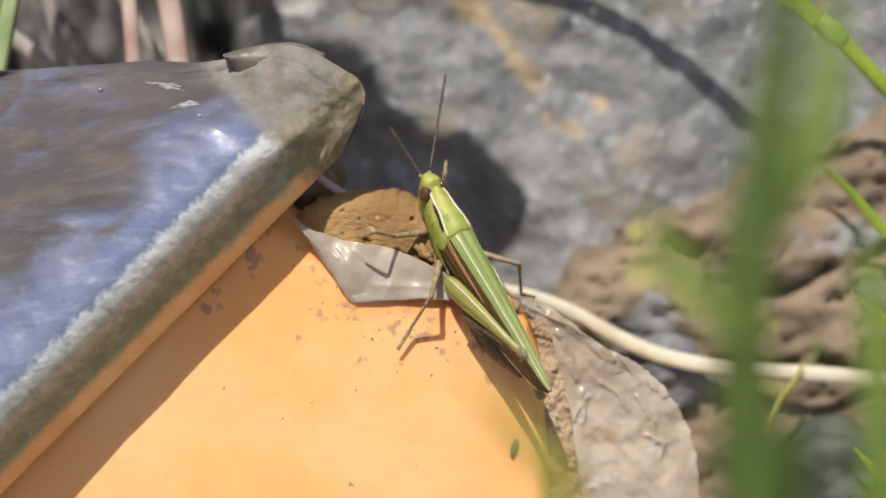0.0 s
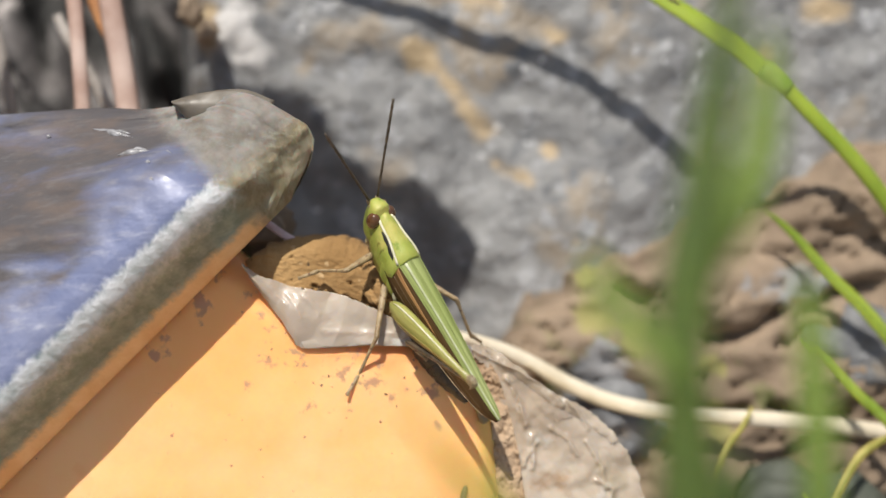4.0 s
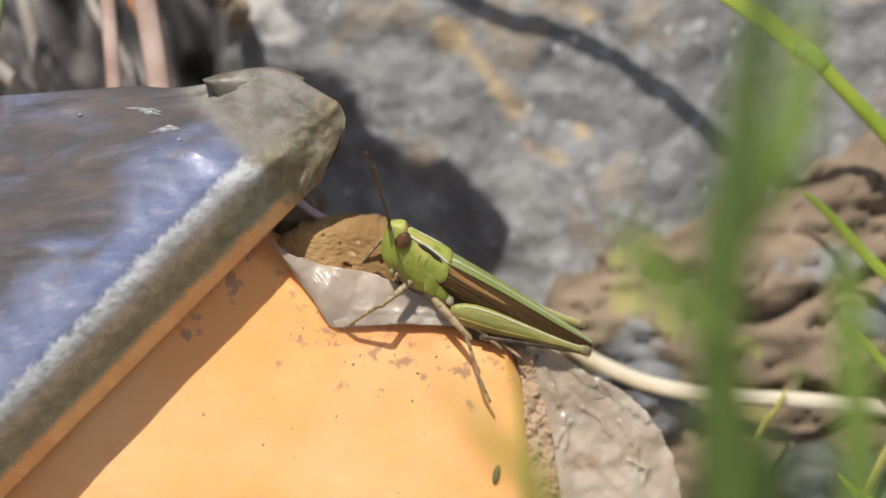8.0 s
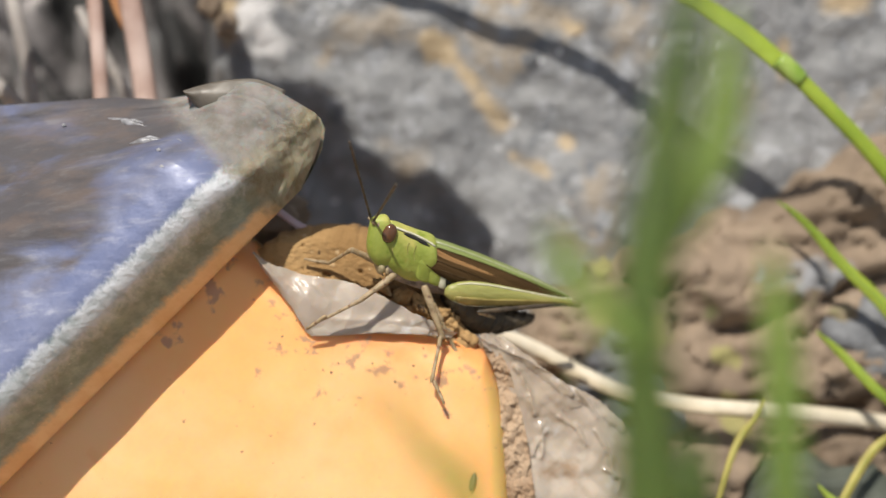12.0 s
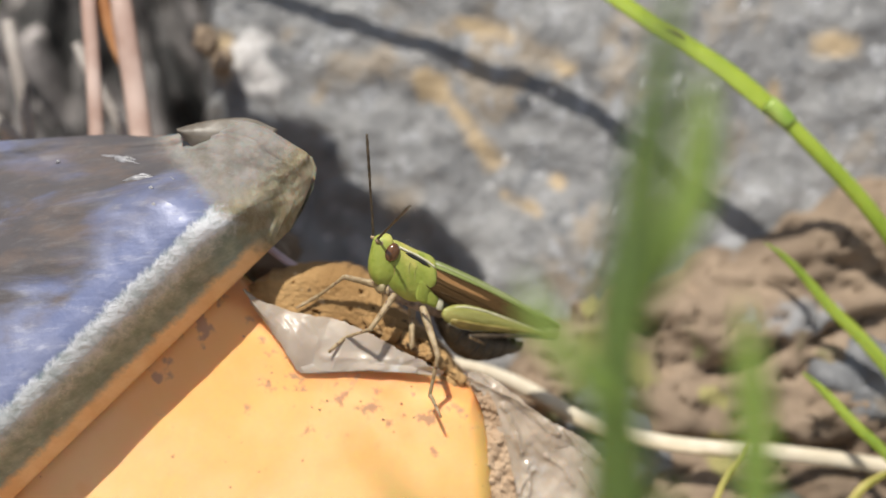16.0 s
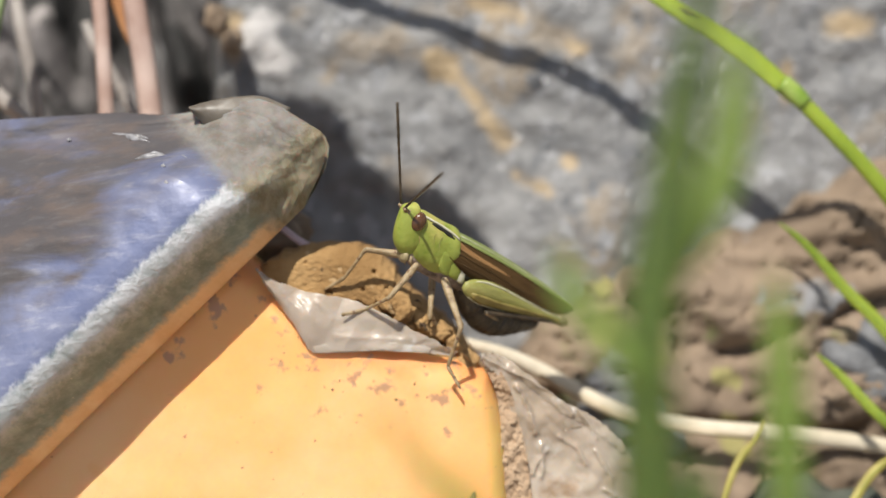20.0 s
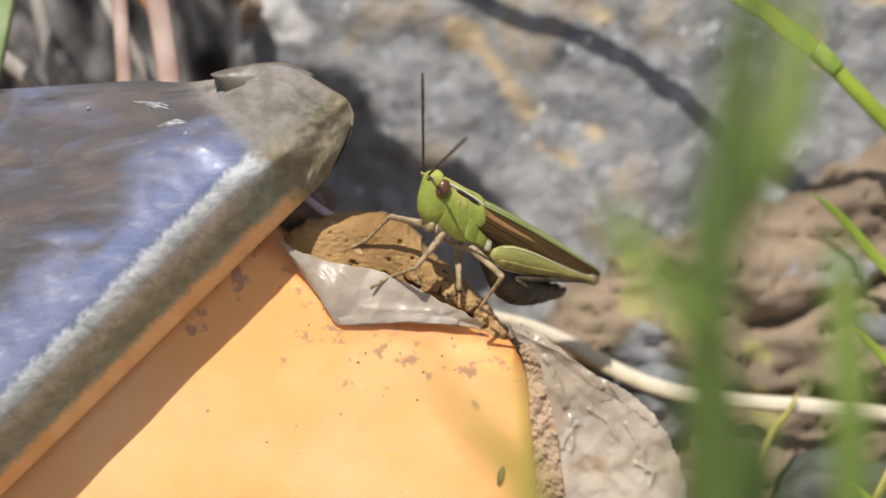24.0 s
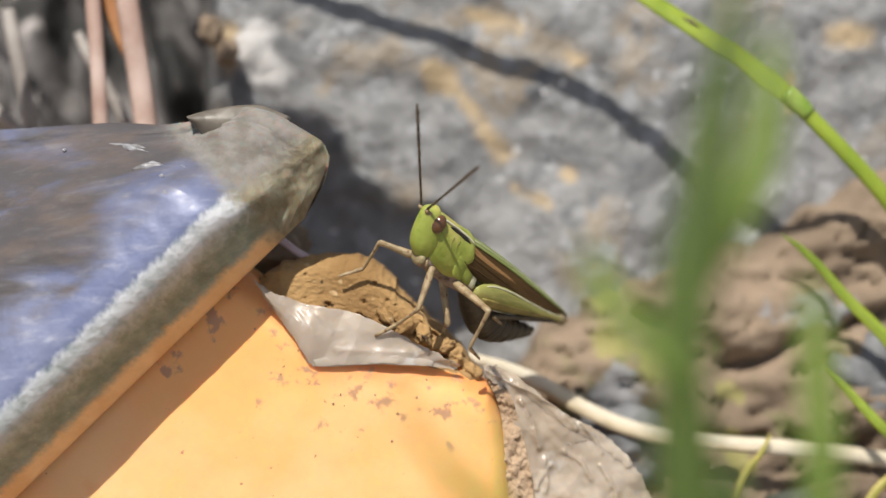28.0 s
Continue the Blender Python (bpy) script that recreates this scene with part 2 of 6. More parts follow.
M_POUCH = pouch_film()
M_SCRATCH = material("pale_crease", (0.2, 0.195, 0.2), (0.4, 0.4, 0.43), 900, 0.3, 0.4, 1800)
M_CLOUD = material("cloudy_end", (0.12, 0.1, 0.078), (0.2, 0.178, 0.15), 110, 0.5, 0.4, 420, [((0.15, 0.095, 0.04), 90, 0.55, 0.12), ((0.36, 0.34, 0.32), 320, 0.62, 0.1)], sub=0.1, rough_var=0.2)
M_FILM = material("clouded_film", (0.5, 0.42, 0.345), (0.7, 0.615, 0.535), 90, 0.42, 0.3, 300, [((0.62, 0.5, 0.38), 110, 0.56, 0.16), ((0.8, 0.76, 0.72), 420, 0.6, 0.12)], alpha=0.7, coat=0.15, sub=0.15)
M_CLEAR = material("clear_film", (0.56, 0.45, 0.34), (0.76, 0.66, 0.55), 150, 0.16, 0.24, 420, [((0.5, 0.33, 0.19), 150, 0.56, 0.14), ((0.86, 0.8, 0.73), 360, 0.58, 0.14)], rough_var=0.1, coat=1.0, alpha=0.62, sub=0.1)
M_SEED = material("dry_seed", (0.09, 0.075, 0.035), (0.17, 0.14, 0.07), 900, 0.6, 0.3, 2500)
M_CRUMB = material("earth_crumb", (0.24, 0.14, 0.075), (0.4, 0.26, 0.15), 900, 0.9, 0.4, 2500, per_object=0.4)
M_PEBBLE = material("grey_pebble", (0.13, 0.135, 0.145), (0.24, 0.245, 0.255), 260, 0.6, 0.7, 900, [((0.36, 0.3, 0.23), 160, 0.58, 0.1)])
M_DRYGRASS = material("yellowing_grass", (0.34, 0.29, 0.05), (0.48, 0.4, 0.1), 300, 0.55, 0.2, 900)
M_CRUST = material("ochre_crust", (0.29, 0.165, 0.06), (0.46, 0.285, 0.12), 190, 0.92, 0.7, 1500, [((0.2, 0.11, 0.045), 300, 0.6, 0.1), ((0.55, 0.38, 0.2), 900, 0.62, 0.08), ((0.09, 0.055, 0.03), 700, 0.64, 0.05)])
M_STRAW = material("straw", (0.68, 0.6, 0.45), (0.82, 0.74, 0.6), 300, 0.55, 0.3, 900)
M_SHEATH = material("straw_sheath", (0.52, 0.43, 0.28), (0.66, 0.56, 0.4), 400, 0.65, 0.3, 900)
M_GRASS = material("grass_green", (0.2, 0.29, 0.022), (0.3, 0.39, 0.04), 260, 0.42, 0.2, 900, stretch=(1, 1, 0.2), sub=0.15)
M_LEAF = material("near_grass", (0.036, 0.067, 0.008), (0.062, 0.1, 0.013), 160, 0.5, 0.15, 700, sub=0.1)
M_THINLEAF = material("thin_grass", (0.12, 0.19, 0.028), (0.18, 0.26, 0.045), 160, 0.5, 0.15, 700, sub=0.1)
# darker copy of the thin grass, with shade put into its green
M_SHADELEAF = material("shaded_grass", (0.03, 0.06, 0.008), (0.06, 0.1, 0.014), 160, 0.5, 0.15, 700)
M_NODE = material("grass_node", (0.2, 0.32, 0.04), (0.34, 0.45, 0.1), 500, 0.3, 0.2, 1500, coat=0.3)
M_PALELEAF = material("pale_grass", (0.24, 0.33, 0.13), (0.36, 0.44, 0.22), 260, 0.5, 0.2, 900)
M_STEM = material("pink_stem", (0.42, 0.28, 0.23), (0.62, 0.47, 0.41), 200, 0.55, 0.2, 900)
M_ROOT = material("grey_root", (0.3, 0.27, 0.25), (0.5, 0.46, 0.43), 200, 0.7, 0.4, 900)
M_VIOLET = material("violet_stem", (0.62, 0.46, 0.5), (0.75, 0.6, 0.63), 300, 0.5, 0.2, 900)
M_SEAM = material("seam_earth", (0.3, 0.19, 0.11), (0.5, 0.36, 0.24), 260, 0.92, 0.8, 1500, [((0.12, 0.075, 0.045), 420, 0.62, 0.08)])
M_RUST = material("rust_stem", (0.4, 0.17, 0.06), (0.55, 0.28, 0.13), 260, 0.6, 0.2, 900)
M_OLIVE = material("femur_olive", (0.24, 0.19, 0.05), (0.36, 0.29, 0.09), 700, 0.45, 0.3, 2600)
M_BODY = material("insect_green", (0.26, 0.32, 0.045), (0.37, 0.415, 0.085), 380, 0.5, 0.16, 2600, [((0.52, 0.48, 0.13), 260, 0.54, 0.16), ((0.22, 0.29, 0.03), 900, 0.6, 0.1)], sub=0.12)
M_FEMUR = material("femur_green", (0.28, 0.285, 0.065), (0.39, 0.38, 0.12), 600, 0.42, 0.3, 2600, [((0.5, 0.4, 0.12), 330, 0.55, 0.15)], sub=0.08, stretch=(0.3, 1, 1))
M_WINGTOP = material("wing_green", (0.27, 0.325, 0.095), (0.37, 0.41, 0.165), 900, 0.68, 0.3, 3000, stretch=(0.15, 1, 1))
M_WINGSIDE = material("wing_brown", (0.055, 0.03, 0.011), (0.1, 0.056, 0.02), 800, 0.6, 0.5, 2600, [((0.12, 0.07, 0.026), 420, 0.54, 0.2)], spec=0.2, stretch=(0.12, 1, 1))
M_TAN = material("insect_tan", (0.25, 0.175, 0.09), (0.42, 0.32, 0.19), 1300, 0.5, 0.35, 4000, [((0.2, 0.12, 0.07), 1600, 0.62, 0.08)], sub=0.08)
M_EYE = material("insect_eye", (0.075, 0.032, 0.013), (0.14, 0.06, 0.022), 900, 0.16, 0.05, 4000, [((0.24, 0.13, 0.055), 500, 0.6, 0.1)], coat=0.6)
M_BLACK = material("insect_black", (0.01, 0.009, 0.008), (0.022, 0.02, 0.016), 1500, 0.7, 0.1, 4000)
M_RIDGE = material("ridge_green", (0.4, 0.44, 0.24), (0.52, 0.55, 0.36), 900, 0.45, 0.2, 3000)
M_VEIN = material("wing_vein", (0.075, 0.045, 0.018), (0.12, 0.07, 0.028), 900, 0.6, 0.2, 3000)
M_LIP = material("insect_lip", (0.22, 0.17, 0.1), (0.4, 0.33, 0.18), 1300, 0.5, 0.35, 4000)
M_CHEST = material("insect_chest", (0.2, 0.15, 0.115), (0.38, 0.3, 0.25), 900, 0.6, 0.5, 3200, [((0.08, 0.06, 0.05), 700, 0.6, 0.1)])
M_ABDOMEN = material("insect_abdomen", (0.045, 0.034, 0.022), (0.09, 0.07, 0.045), 900, 0.42, 0.35, 3200, [((0.15, 0.12, 0.06), 800, 0.62, 0.1)])
M_SHOULDER = material("wing_shoulder", (0.27, 0.13, 0.04), (0.4, 0.22, 0.085), 900, 0.5, 0.3, 3000, stretch=(0.2, 1, 1))
M_CREAM = material("insect_cream", (0.62, 0.6, 0.42), (0.76, 0.73, 0.56), 1500, 0.45, 0.1, 4000)
M_DARK = material("insect_dark", (0.04, 0.03, 0.02), (0.11, 0.08, 0.05), 1200, 0.45, 0.3, 4000, [((0.26, 0.2, 0.12), 900, 0.64, 0.08)])


# ---- mesh helpers ----
def mesh_object(name, verts, faces, mat, base=None, parent=None, label="", smooth=True):
    """One mesh; verts in world metres, kept relative to base."""
    base = Vector(base) if base is not None else Vector((0, 0, 0))
    me = bpy.data.meshes.new(name)
    me.from_pydata([tuple(Vector(v) - base) for v in verts], [], faces)
    bm = bmesh.new()
    bm.from_mesh(me)
    bmesh.ops.recalc_face_normals(bm, faces=bm.faces)
    bm.to_mesh(me)
    bm.free()
    me.shade_smooth() if smooth else me.shade_flat()
    me.materials.append(mat)
    ob = new(name, me)
    if parent is None:
        ob.location = base
    else:
        ob.parent = parent
    if label:
        tagged(ob, label)
    return ob


def mark(ob, attr, values):
    ob.data.attributes.new(attr, "FLOAT", "POINT").data.foreach_set("value", values)


def thing(name, base, label, category, group=""):
    e = new(name)
    e.empty_display_size = 0.005
    e.location = base
    return tagged(e, label, category, group)


def curve_points(ctrl, n):
    """n points on a smooth curve through ctrl (tuples of any size)."""
    c = [np.array(p, float) for p in ctrl]
    c = [2 * c[0] - c[1]] + c + [2 * c[-1] - c[-2]]
    out = []
    for k in range(n):
        u = k / (n - 1) * (len(c) - 3)
        i = min(int(u), len(c) - 4)
        f = u - i
        p0, p1, p2, p3 = c[i:i + 4]
        out.append(0.5 * (2 * p1 + (p2 - p0) * f + (2 * p0 - 5 * p1 + 4 * p2 - p3) * f * f + (3 * p1 - p0 - 3 * p2 + p3) * f ** 3))
    return out


def tube(points, widths, thicks, face_dir, sides=8, fold=0.0):
    """Closed lens-shaped tube along points; the flat side turns to face_dir; fold bends it to a V."""
    pts = [Vector(p) for p in points]
    verts, faces = [], []
    n = len(pts)
    for i, p in enumerate(pts):
        t = (pts[min(i + 1, n - 1)] - pts[max(i - 1, 0)]).normalized()
        side = t.cross(Vector(face_dir)).normalized()
        up = side.cross(t).normalized()
        for k in range(sides):
            ang = 2 * math.pi * k / sides
            x, y = math.cos(ang), math.sin(ang)
            verts.append(p + side * (x * widths[i] / 2) + up * (y * thicks[i] / 2 - fold * abs(x) * widths[i] / 2))
    for i in range(n - 1):
        for k in range(sides):
            k2 = (k + 1) % sides
            faces.append((i * sides + k, i * sides + k2, (i + 1) * sides + k2, (i + 1) * sides + k))
    faces.append(tuple(range(sides)))
    faces.append(tuple(range((n - 1) * sides, n * sides)))
    return verts, faces


def ridge_lines(lines, height, width):
    """Relief of sharp folds along polylines in the bank's plane, as a function of a and b."""
    segs = [(p, q) for line in lines for p, q in zip(line, line[1:])]

    def relief(a, b):
        best = 1e9
        for (x0, y0), (x1, y1) in segs:
            dx, dy = x1 - x0, y1 - y0
            u = min(max(((a - x0) * dx + (b - y0) * dy) / (dx * dx + dy * dy), 0), 1)
            best = min(best, math.hypot(a - x0 - u * dx, b - y0 - u * dy))
        best += 0.12 * fbm(a * 1.5, b * 1.5, 19)
        return height * math.exp(-abs(best / width) ** 1.4) if best < 4 * width else 0.0
    return relief


def grid_faces(nu, nv, wrap=False):
    f = []
    for i in range(nu - 1):
        for j in range(nv if wrap else nv - 1):
            j2 = (j + 1) % nv
            f.append((i * nv + j, i * nv + j2, (i + 1) * nv + j2, (i + 1) * nv + j))
    return f


def fbm(x, y, z, octaves=4):
    return noise.fractal(Vector((x, y, z)), 1.0, 2.0, octaves)


def ease(x, lo, hi):
    u = min(max((x - lo) / (hi - lo), 0), 1)
    return u * u * (3 - 2 * u)


def sheet(name, a_range, b_range, na, nb, depth, mat, back, base, parent=None, smooth=True):
    """A solid slab whose front face has the relief depth(a, b); its border runs back to `back`."""
    verts = []
    for i in range(na):
        for j in range(nb):
            a = a_range[0] + (a_range[1] - a_range[0]) * i / (na - 1)
            b = b_range[0] + (b_range[1] - b_range[0]) * j / (nb - 1)
            verts.append(bank(a, b, depth(a, b)))
    faces = grid_faces(na, nb)
    ring = [i * nb for i in range(na)] + [(na - 1) * nb + j for j in range(1, nb)] + [i * nb + nb - 1 for i in range(na - 2, -1, -1)] + [j for j in range(nb - 2, 0, -1)]
    start = len(verts)
    for k in ring:
        i, j = divmod(k, nb)
        a = a_range[0] + (a_range[1] - a_range[0]) * i / (na - 1)
        b = b_range[0] + (b_range[1] - b_range[0]) * j / (nb - 1)
        verts.append(bank(a, b, back))
    m = len(ring)
    for q in range(m):
        faces.append((ring[q], ring[(q + 1) % m], start + (q + 1) % m, start + q))
    faces.append(tuple(range(start, start + m)))
    return mesh_object(name, verts, faces, mat, base, parent, smooth=smooth)


# ---- ground ----
gv, gf = [(0, 0, -0.05)], []
for r in range(28):
    rad = 0.03 * 1.62 ** r
    for k in range(48):
        ang = 2 * math.pi * k / 48
        x, y = rad * math.cos(ang), rad * math.sin(ang)
        gv.append((x, y, -0.05 + 0.004 * fbm(x * 20, y * 20, 3) * min(1, rad / 0.1)))
for k in range(48):
    gf.append((0, 1 + k, 1 + (k + 1) % 48))
gf += [tuple(v + 1 for v in q) for q in grid_faces(28, 48, True)]
tagged(mesh_object("ground", gv, gf, M_GROUND), "dry brown stony soil", "ground", kind="structure")


# ---- rock ----
SHADE_EDGE = [(-40, 17.5), (-17, 16.3), (-11.4, 15.3), (-8.3, 13.3), (-6.8, 9.7), (-2.2, 7.7), (4.9, 5.1), (6.4, 0.6), (7.2, -6), (7.6, -60)]


def shade_edge_distance(a, b):
    """Signed distance to the outline of the shade on the rock; positive inside the shade."""
    best, sign = 1e9, 1
    p = Vector((a, b))
    for (x0, y0), (x1, y1) in zip(SHADE_EDGE, SHADE_EDGE[1:]):
        s, e = Vector((x0, y0)), Vector((x1, y1))
        d = e - s
        u = min(max((p - s).dot(d) / d.length_squared, 0), 1)
        q = s + d * u
        dist = (p - q).length
        if dist < best:
            best = dist
            sign = 1 if d.x * (p - s).y - d.y * (p - s).x < 0 else -1
    return best * sign


def rock_depth(a, b):
    d = -22 + 1.6 * fbm(a * 0.07, b * 0.07, 1.3) + 0.5 * fbm(a * 0.33, b * 0.33, 4.1) + 0.14 * fbm(a * 1.7, b * 1.7, 7.7)
    d -= 0.02 * (b - 5)
    w = shade_edge_distance(a, b) + 0.6 * fbm(a * 0.4, b * 0.4, 9)
    # a slight dent shaped after the shade on the rock
    d -= (2.0 - 1.2 * ease(a, -1, 8)) * (0.2 + 0.8 * ease(a, -17, -13)) * ease(w, -0.6, 5.0)
    d -= 22 * ease(-a, 19.5 + 0.8 * fbm(b * 0.3, 1, 1), 25)
    return d


rock = sheet("rock", (-30, 95), (-62, 75), 230, 230, rock_depth, M_ROCK, -75, bank(20, -60, -40))
OCHRE = [(-0.5, 18.6, 2.6, 15.6, 1.9), (2.6, 15.6, 5.2, 11.2, 1.7), (11.3, 9.2, 11.6, 9.0, 1.0), (3.5, 23.3, 7, 22.6, 1.6), (11.8, 19.8, 12.4, 19.2, 1.3), (36, 22, 38, 21.5, 1.9), (31, 18, 31.3, 15.5, 1.2), (6.5, 8, 9.5, 6.5, 1.3), (-19.5, 21, -19, 19, 1.7)]
PALE = [(-16.6, 20.8, -15.4, 18.0, 2.6)]


def stain(a, b, marks):
    best = 0.0
    for x0, y0, x1, y1, r in marks:
        dx, dy = x1 - x0, y1 - y0
        u = min(max(((a - x0) * dx + (b - y0) * dy) / (dx * dx + dy * dy), 0), 1)
        best = max(best, 1 - math.hypot(a - x0 - u * dx, b - y0 - u * dy) / (r * 1.5))
    return best


rock_ab = [(-30 + 125 * i / 229, -62 + 137 * j / 229) for i in range(230) for j in range(230)]
rest = [0.0] * (len(rock.data.vertices) - len(rock_ab))
mark(rock, "ochre", [1.3 * stain(a, b, OCHRE) for a, b in rock_ab] + rest)
mark(rock, "pale", [1.15 * stain(a, b, PALE) for a, b in rock_ab] + rest)
tagged(rock, "grey weathered boulder with ochre stains and quartz flecks", "rock")


# ---- soil bank ----
def soil_top(a):
    return float(np.interp(a, [-10, 6, 9, 14, 21, 30, 38, 50, 95], [-20, -12, -5, -2.5, -0.5, 3.5, 7.5, 12, 20]))


SOIL_CRACKS = ridge_lines([[(24.4, -7.7), (26.9, -7.3), (28.4, -6.7), (30.6, -5.2)], [(33.5, -5.0), (34.9, -4.2), (36.6, -3.2), (39.5, -2.6)], [(21, -13.5), (24, -14.2), (27.5, -13.6)], [(30, -13.4), (33, -14.6), (36.5, -14.2)], [(12, -3.4), (16, -3.0), (19, -4.2)]], 2.6, 0.45)
MOSS = [(14.5, -5.4, 17.5, -6.4, 2.2), (17.5, -7.5, 18.8, -8.4, 1.8), (24, -9.6, 25.5, -10.2, 1.5), (24.5, -14, 26.5, -16.5, 1.8), (14, -1.8, 15, -1.2, 1.4)]


def soil_depth(a, b):
    d = -15.5 + 2.2 * fbm(a * 0.12, b * 0.16, 21) + 0.4 * fbm(a * 0.2, b * 0.75, 24) + 0.13 * fbm(a * 1.0, b * 2.4, 27)
    crack = abs(fbm(a * 0.09, b * 0.3, 31))
    d -= 1.2 * (1 - ease(crack, 0.0, 0.05)) + SOIL_CRACKS(a, b)
    d -= 14 * ease(b - soil_top(a) + 1.5 * fbm(a * 0.3, b * 0.3, 35), -1.0, 4.0)
    d -= 8 * ease(-a, -8, 2)
    return d


soil = sheet("soil_bank", (-8, 90), (-60, 26), 200, 180, soil_depth, M_SOIL, -70, bank(20, -60, -30))
soil_ab = [(-8 + 98 * i / 199, -60 + 86 * j / 179) for i in range(200) for j in range(180)]
mark(soil, "moss", [stain(a, b, MOSS) for a, b in soil_ab] + [0.0] * (len(soil.data.vertices) - len(soil_ab)))
tagged(soil, "dry cracked brown earth clods at the foot of the rock", "soil", kind="structure")


# ---- orange plastic body ----
def orange_top(a):
    return float(np.interp(a, [-60, -22, -15, -10, -4, 2, 4.5], [8, 5, 0.8, -3.0, -4.8, -6.6, -8.0]))


def orange_right(b):
    return float(np.interp(b, [-60, -30, -19, -14, -11, -8.5, -7], [8, 6.6, 5.8, 5.5, 5.0, 4.2, 2.5]))


# patches of dried dirt on the shell: right, uphill and their half widths
GRIME = [(-12.3, -7.7, 1.5, 1.3), (-10.9, -8.4, 1.2, 0.8), (-9.2, -8.2, 1.2, 0.8), (-5.9, -8.8, 2.2, 1.2), (-3.6, -9.7, 1.9, 1.1), (-2.5, -10.9, 1.1, 1.2), (0.5, -12.8, 1.0, 1.0), (-0.2, -10.5, 1.3, 0.8), (-17.5, -3.6, 3.0, 1.8), (-20.5, -6.8, 2.6, 1.3)]


def make_orange():
    verts, grime, blush_shade, olive = [], [], [], []
    na, nb = 150, 130
    for i in range(na):
        for j in range(nb):
            u, v = i / (na - 1), j / (nb - 1)
            u2 = 1 - (1 - u) ** 1.6
            v2 = 1 - (1 - v) ** 1.6
            b = -55 + 53 * v2
            for _ in range(4):
                a = -55 + (orange_right(b) + 55) * u2
                b = -55 + (orange_top(a) + 55) * v2
            d = min((orange_right(b) - a) / 1.8, (orange_top(a) - b) / 4.0)
            d = min(max(d, 0), 1)
            c = 0.6 - 3.4 * (1 - math.sqrt(max(0, 1 - (1 - d) ** 2))) - 0.0012 * (a + 10) ** 2 - 0.002 * (b + 16) ** 2 + 0.15 * fbm(a * 0.15, b * 0.15, 41)
            verts.append(bank(a, b, c))
            below = float(np.interp(a, [-40, -14, -9.5, 1.2, 6], [6, -1, -6.9, -7.3, -10.5])) - b
            strip = ease(below, -0.8, 0.8) * (1 - ease(below, 1.8, 6.5))
            patch_ = max(1 - math.hypot((a - x) / rx, (b - y) / ry) for x, y, rx, ry in GRIME)
            grime.append(max(0.32 * strip, min(0.75, 0.88 * patch_)))
            olive.append(0.9 * (1 - ease(orange_right(b) - a, 0.6, 3.4)))
            # reddish tint near the rim, its colour deepened to suit the shaded plastic
            blush_shade.append(0.85 * (1 - ease(below, -1.0, 5.5)))
    n = len(verts)
    ring = [i * nb for i in range(na)] + [(na - 1) * nb + j for j in range(1, nb)] + [i * nb + nb - 1 for i in range(na - 2, -1, -1)] + [j for j in range(nb - 2, 0, -1)]
    m = len(ring)
    base = bank(-20, -55, -6)
    box = thing("plastic_container", base, "smooth orange-yellow plastic container lying in the dirt, dirt-specked near its rim", "container")
    shell = mesh_object("shell", verts, grid_faces(na, nb), M_ORANGE, base, box)
    mark(shell, "grime", grime)
    mark(shell, "blush_shade", blush_shade)
    mark(shell, "olive", olive)
    wall = [verts[k] for k in ring] + [verts[k] + OUT * -0.012 for k in ring]
    mesh_object("side_wall", wall, [(q, (q + 1) % m, m + (q + 1) % m, m + q) for q in range(m)] + [tuple(range(m, 2 * m))], M_ORANGE, base, box)


make_orange()

# ---- folded grimy pouch ----
EDGE, ACROSS, FOOT = np.array((-0.713, -0.70)), np.array((-0.70, 0.713)), np.array((-13.2, 1.1))
PROFILE = [(0.6, 0.7), (0.15, 1.1), (0.1, 1.7), (0.75, 2.6), (1.4, 3.5), (1.95, 5.0), (2.5, 6.5), (3.2, 7.8), (4.2, 8.5), (5.4, 8.6), (7.2, 8.0), (10.0, 6.8), (13, 5.2), (16, 2.9), (19, 0.5), (22, -2), (25, -4.6),
           (26, -6), (24, -6.4), (18, -4), (12, -1.6), (6, 0.0), (2, 0.6)]


def pouch_end(w):
    return sum(float(np.interp(w + q, [0, 0.4, 0.9, 1.9, 3.1, 5, 6.5, 8.3, 10.6, 11.5, 13, 15.6, 21, 26], [-2.6, -4.0, -5.8, -7.5, -8.0, -7.2, -7.1, -6.3, -3.6, -1.8, 0.0, 2.3, 8.6, 14])) for q in (-0.3, -0.1, 0.1, 0.3)) / 4


def ripple(s, w):
    """Unevenness of the film at a distance along the fold and across it."""
    c = 0.0 if s < 0 else 0.008 * s
    c += 0.16 * fbm((s - w) * 0.3, (s + w) * 0.9, 60) * ease(w, 5, 7) + (0.35 * fbm(s * 0.16, w * 0.22, 51) + 0.2 * fbm(s * 0.45, w * 0.6, 55)) * (0.12 + 0.88 * ease(w, 5, 8)) + 0.02 * fbm(s * 1.6, w * 1.9, 57) + (0.55 * fbm(s * 0.3, w * 0.3, 58) - 0.9 * ease(w, 8, 11) + 0.35 * abs(fbm(s * 0.7, w * 0.9, 59))) * (1 - ease(s, -8, 3))
    c += 0.25 * math.exp(-((s + 5.2) / 2.2) ** 2 - ((w - 9.2) / 1.6) ** 2) - 0.8 * math.exp(-((s + 2.2) / 1.0) ** 2 - ((w - 8.5) / 2.5) ** 2)
    return c


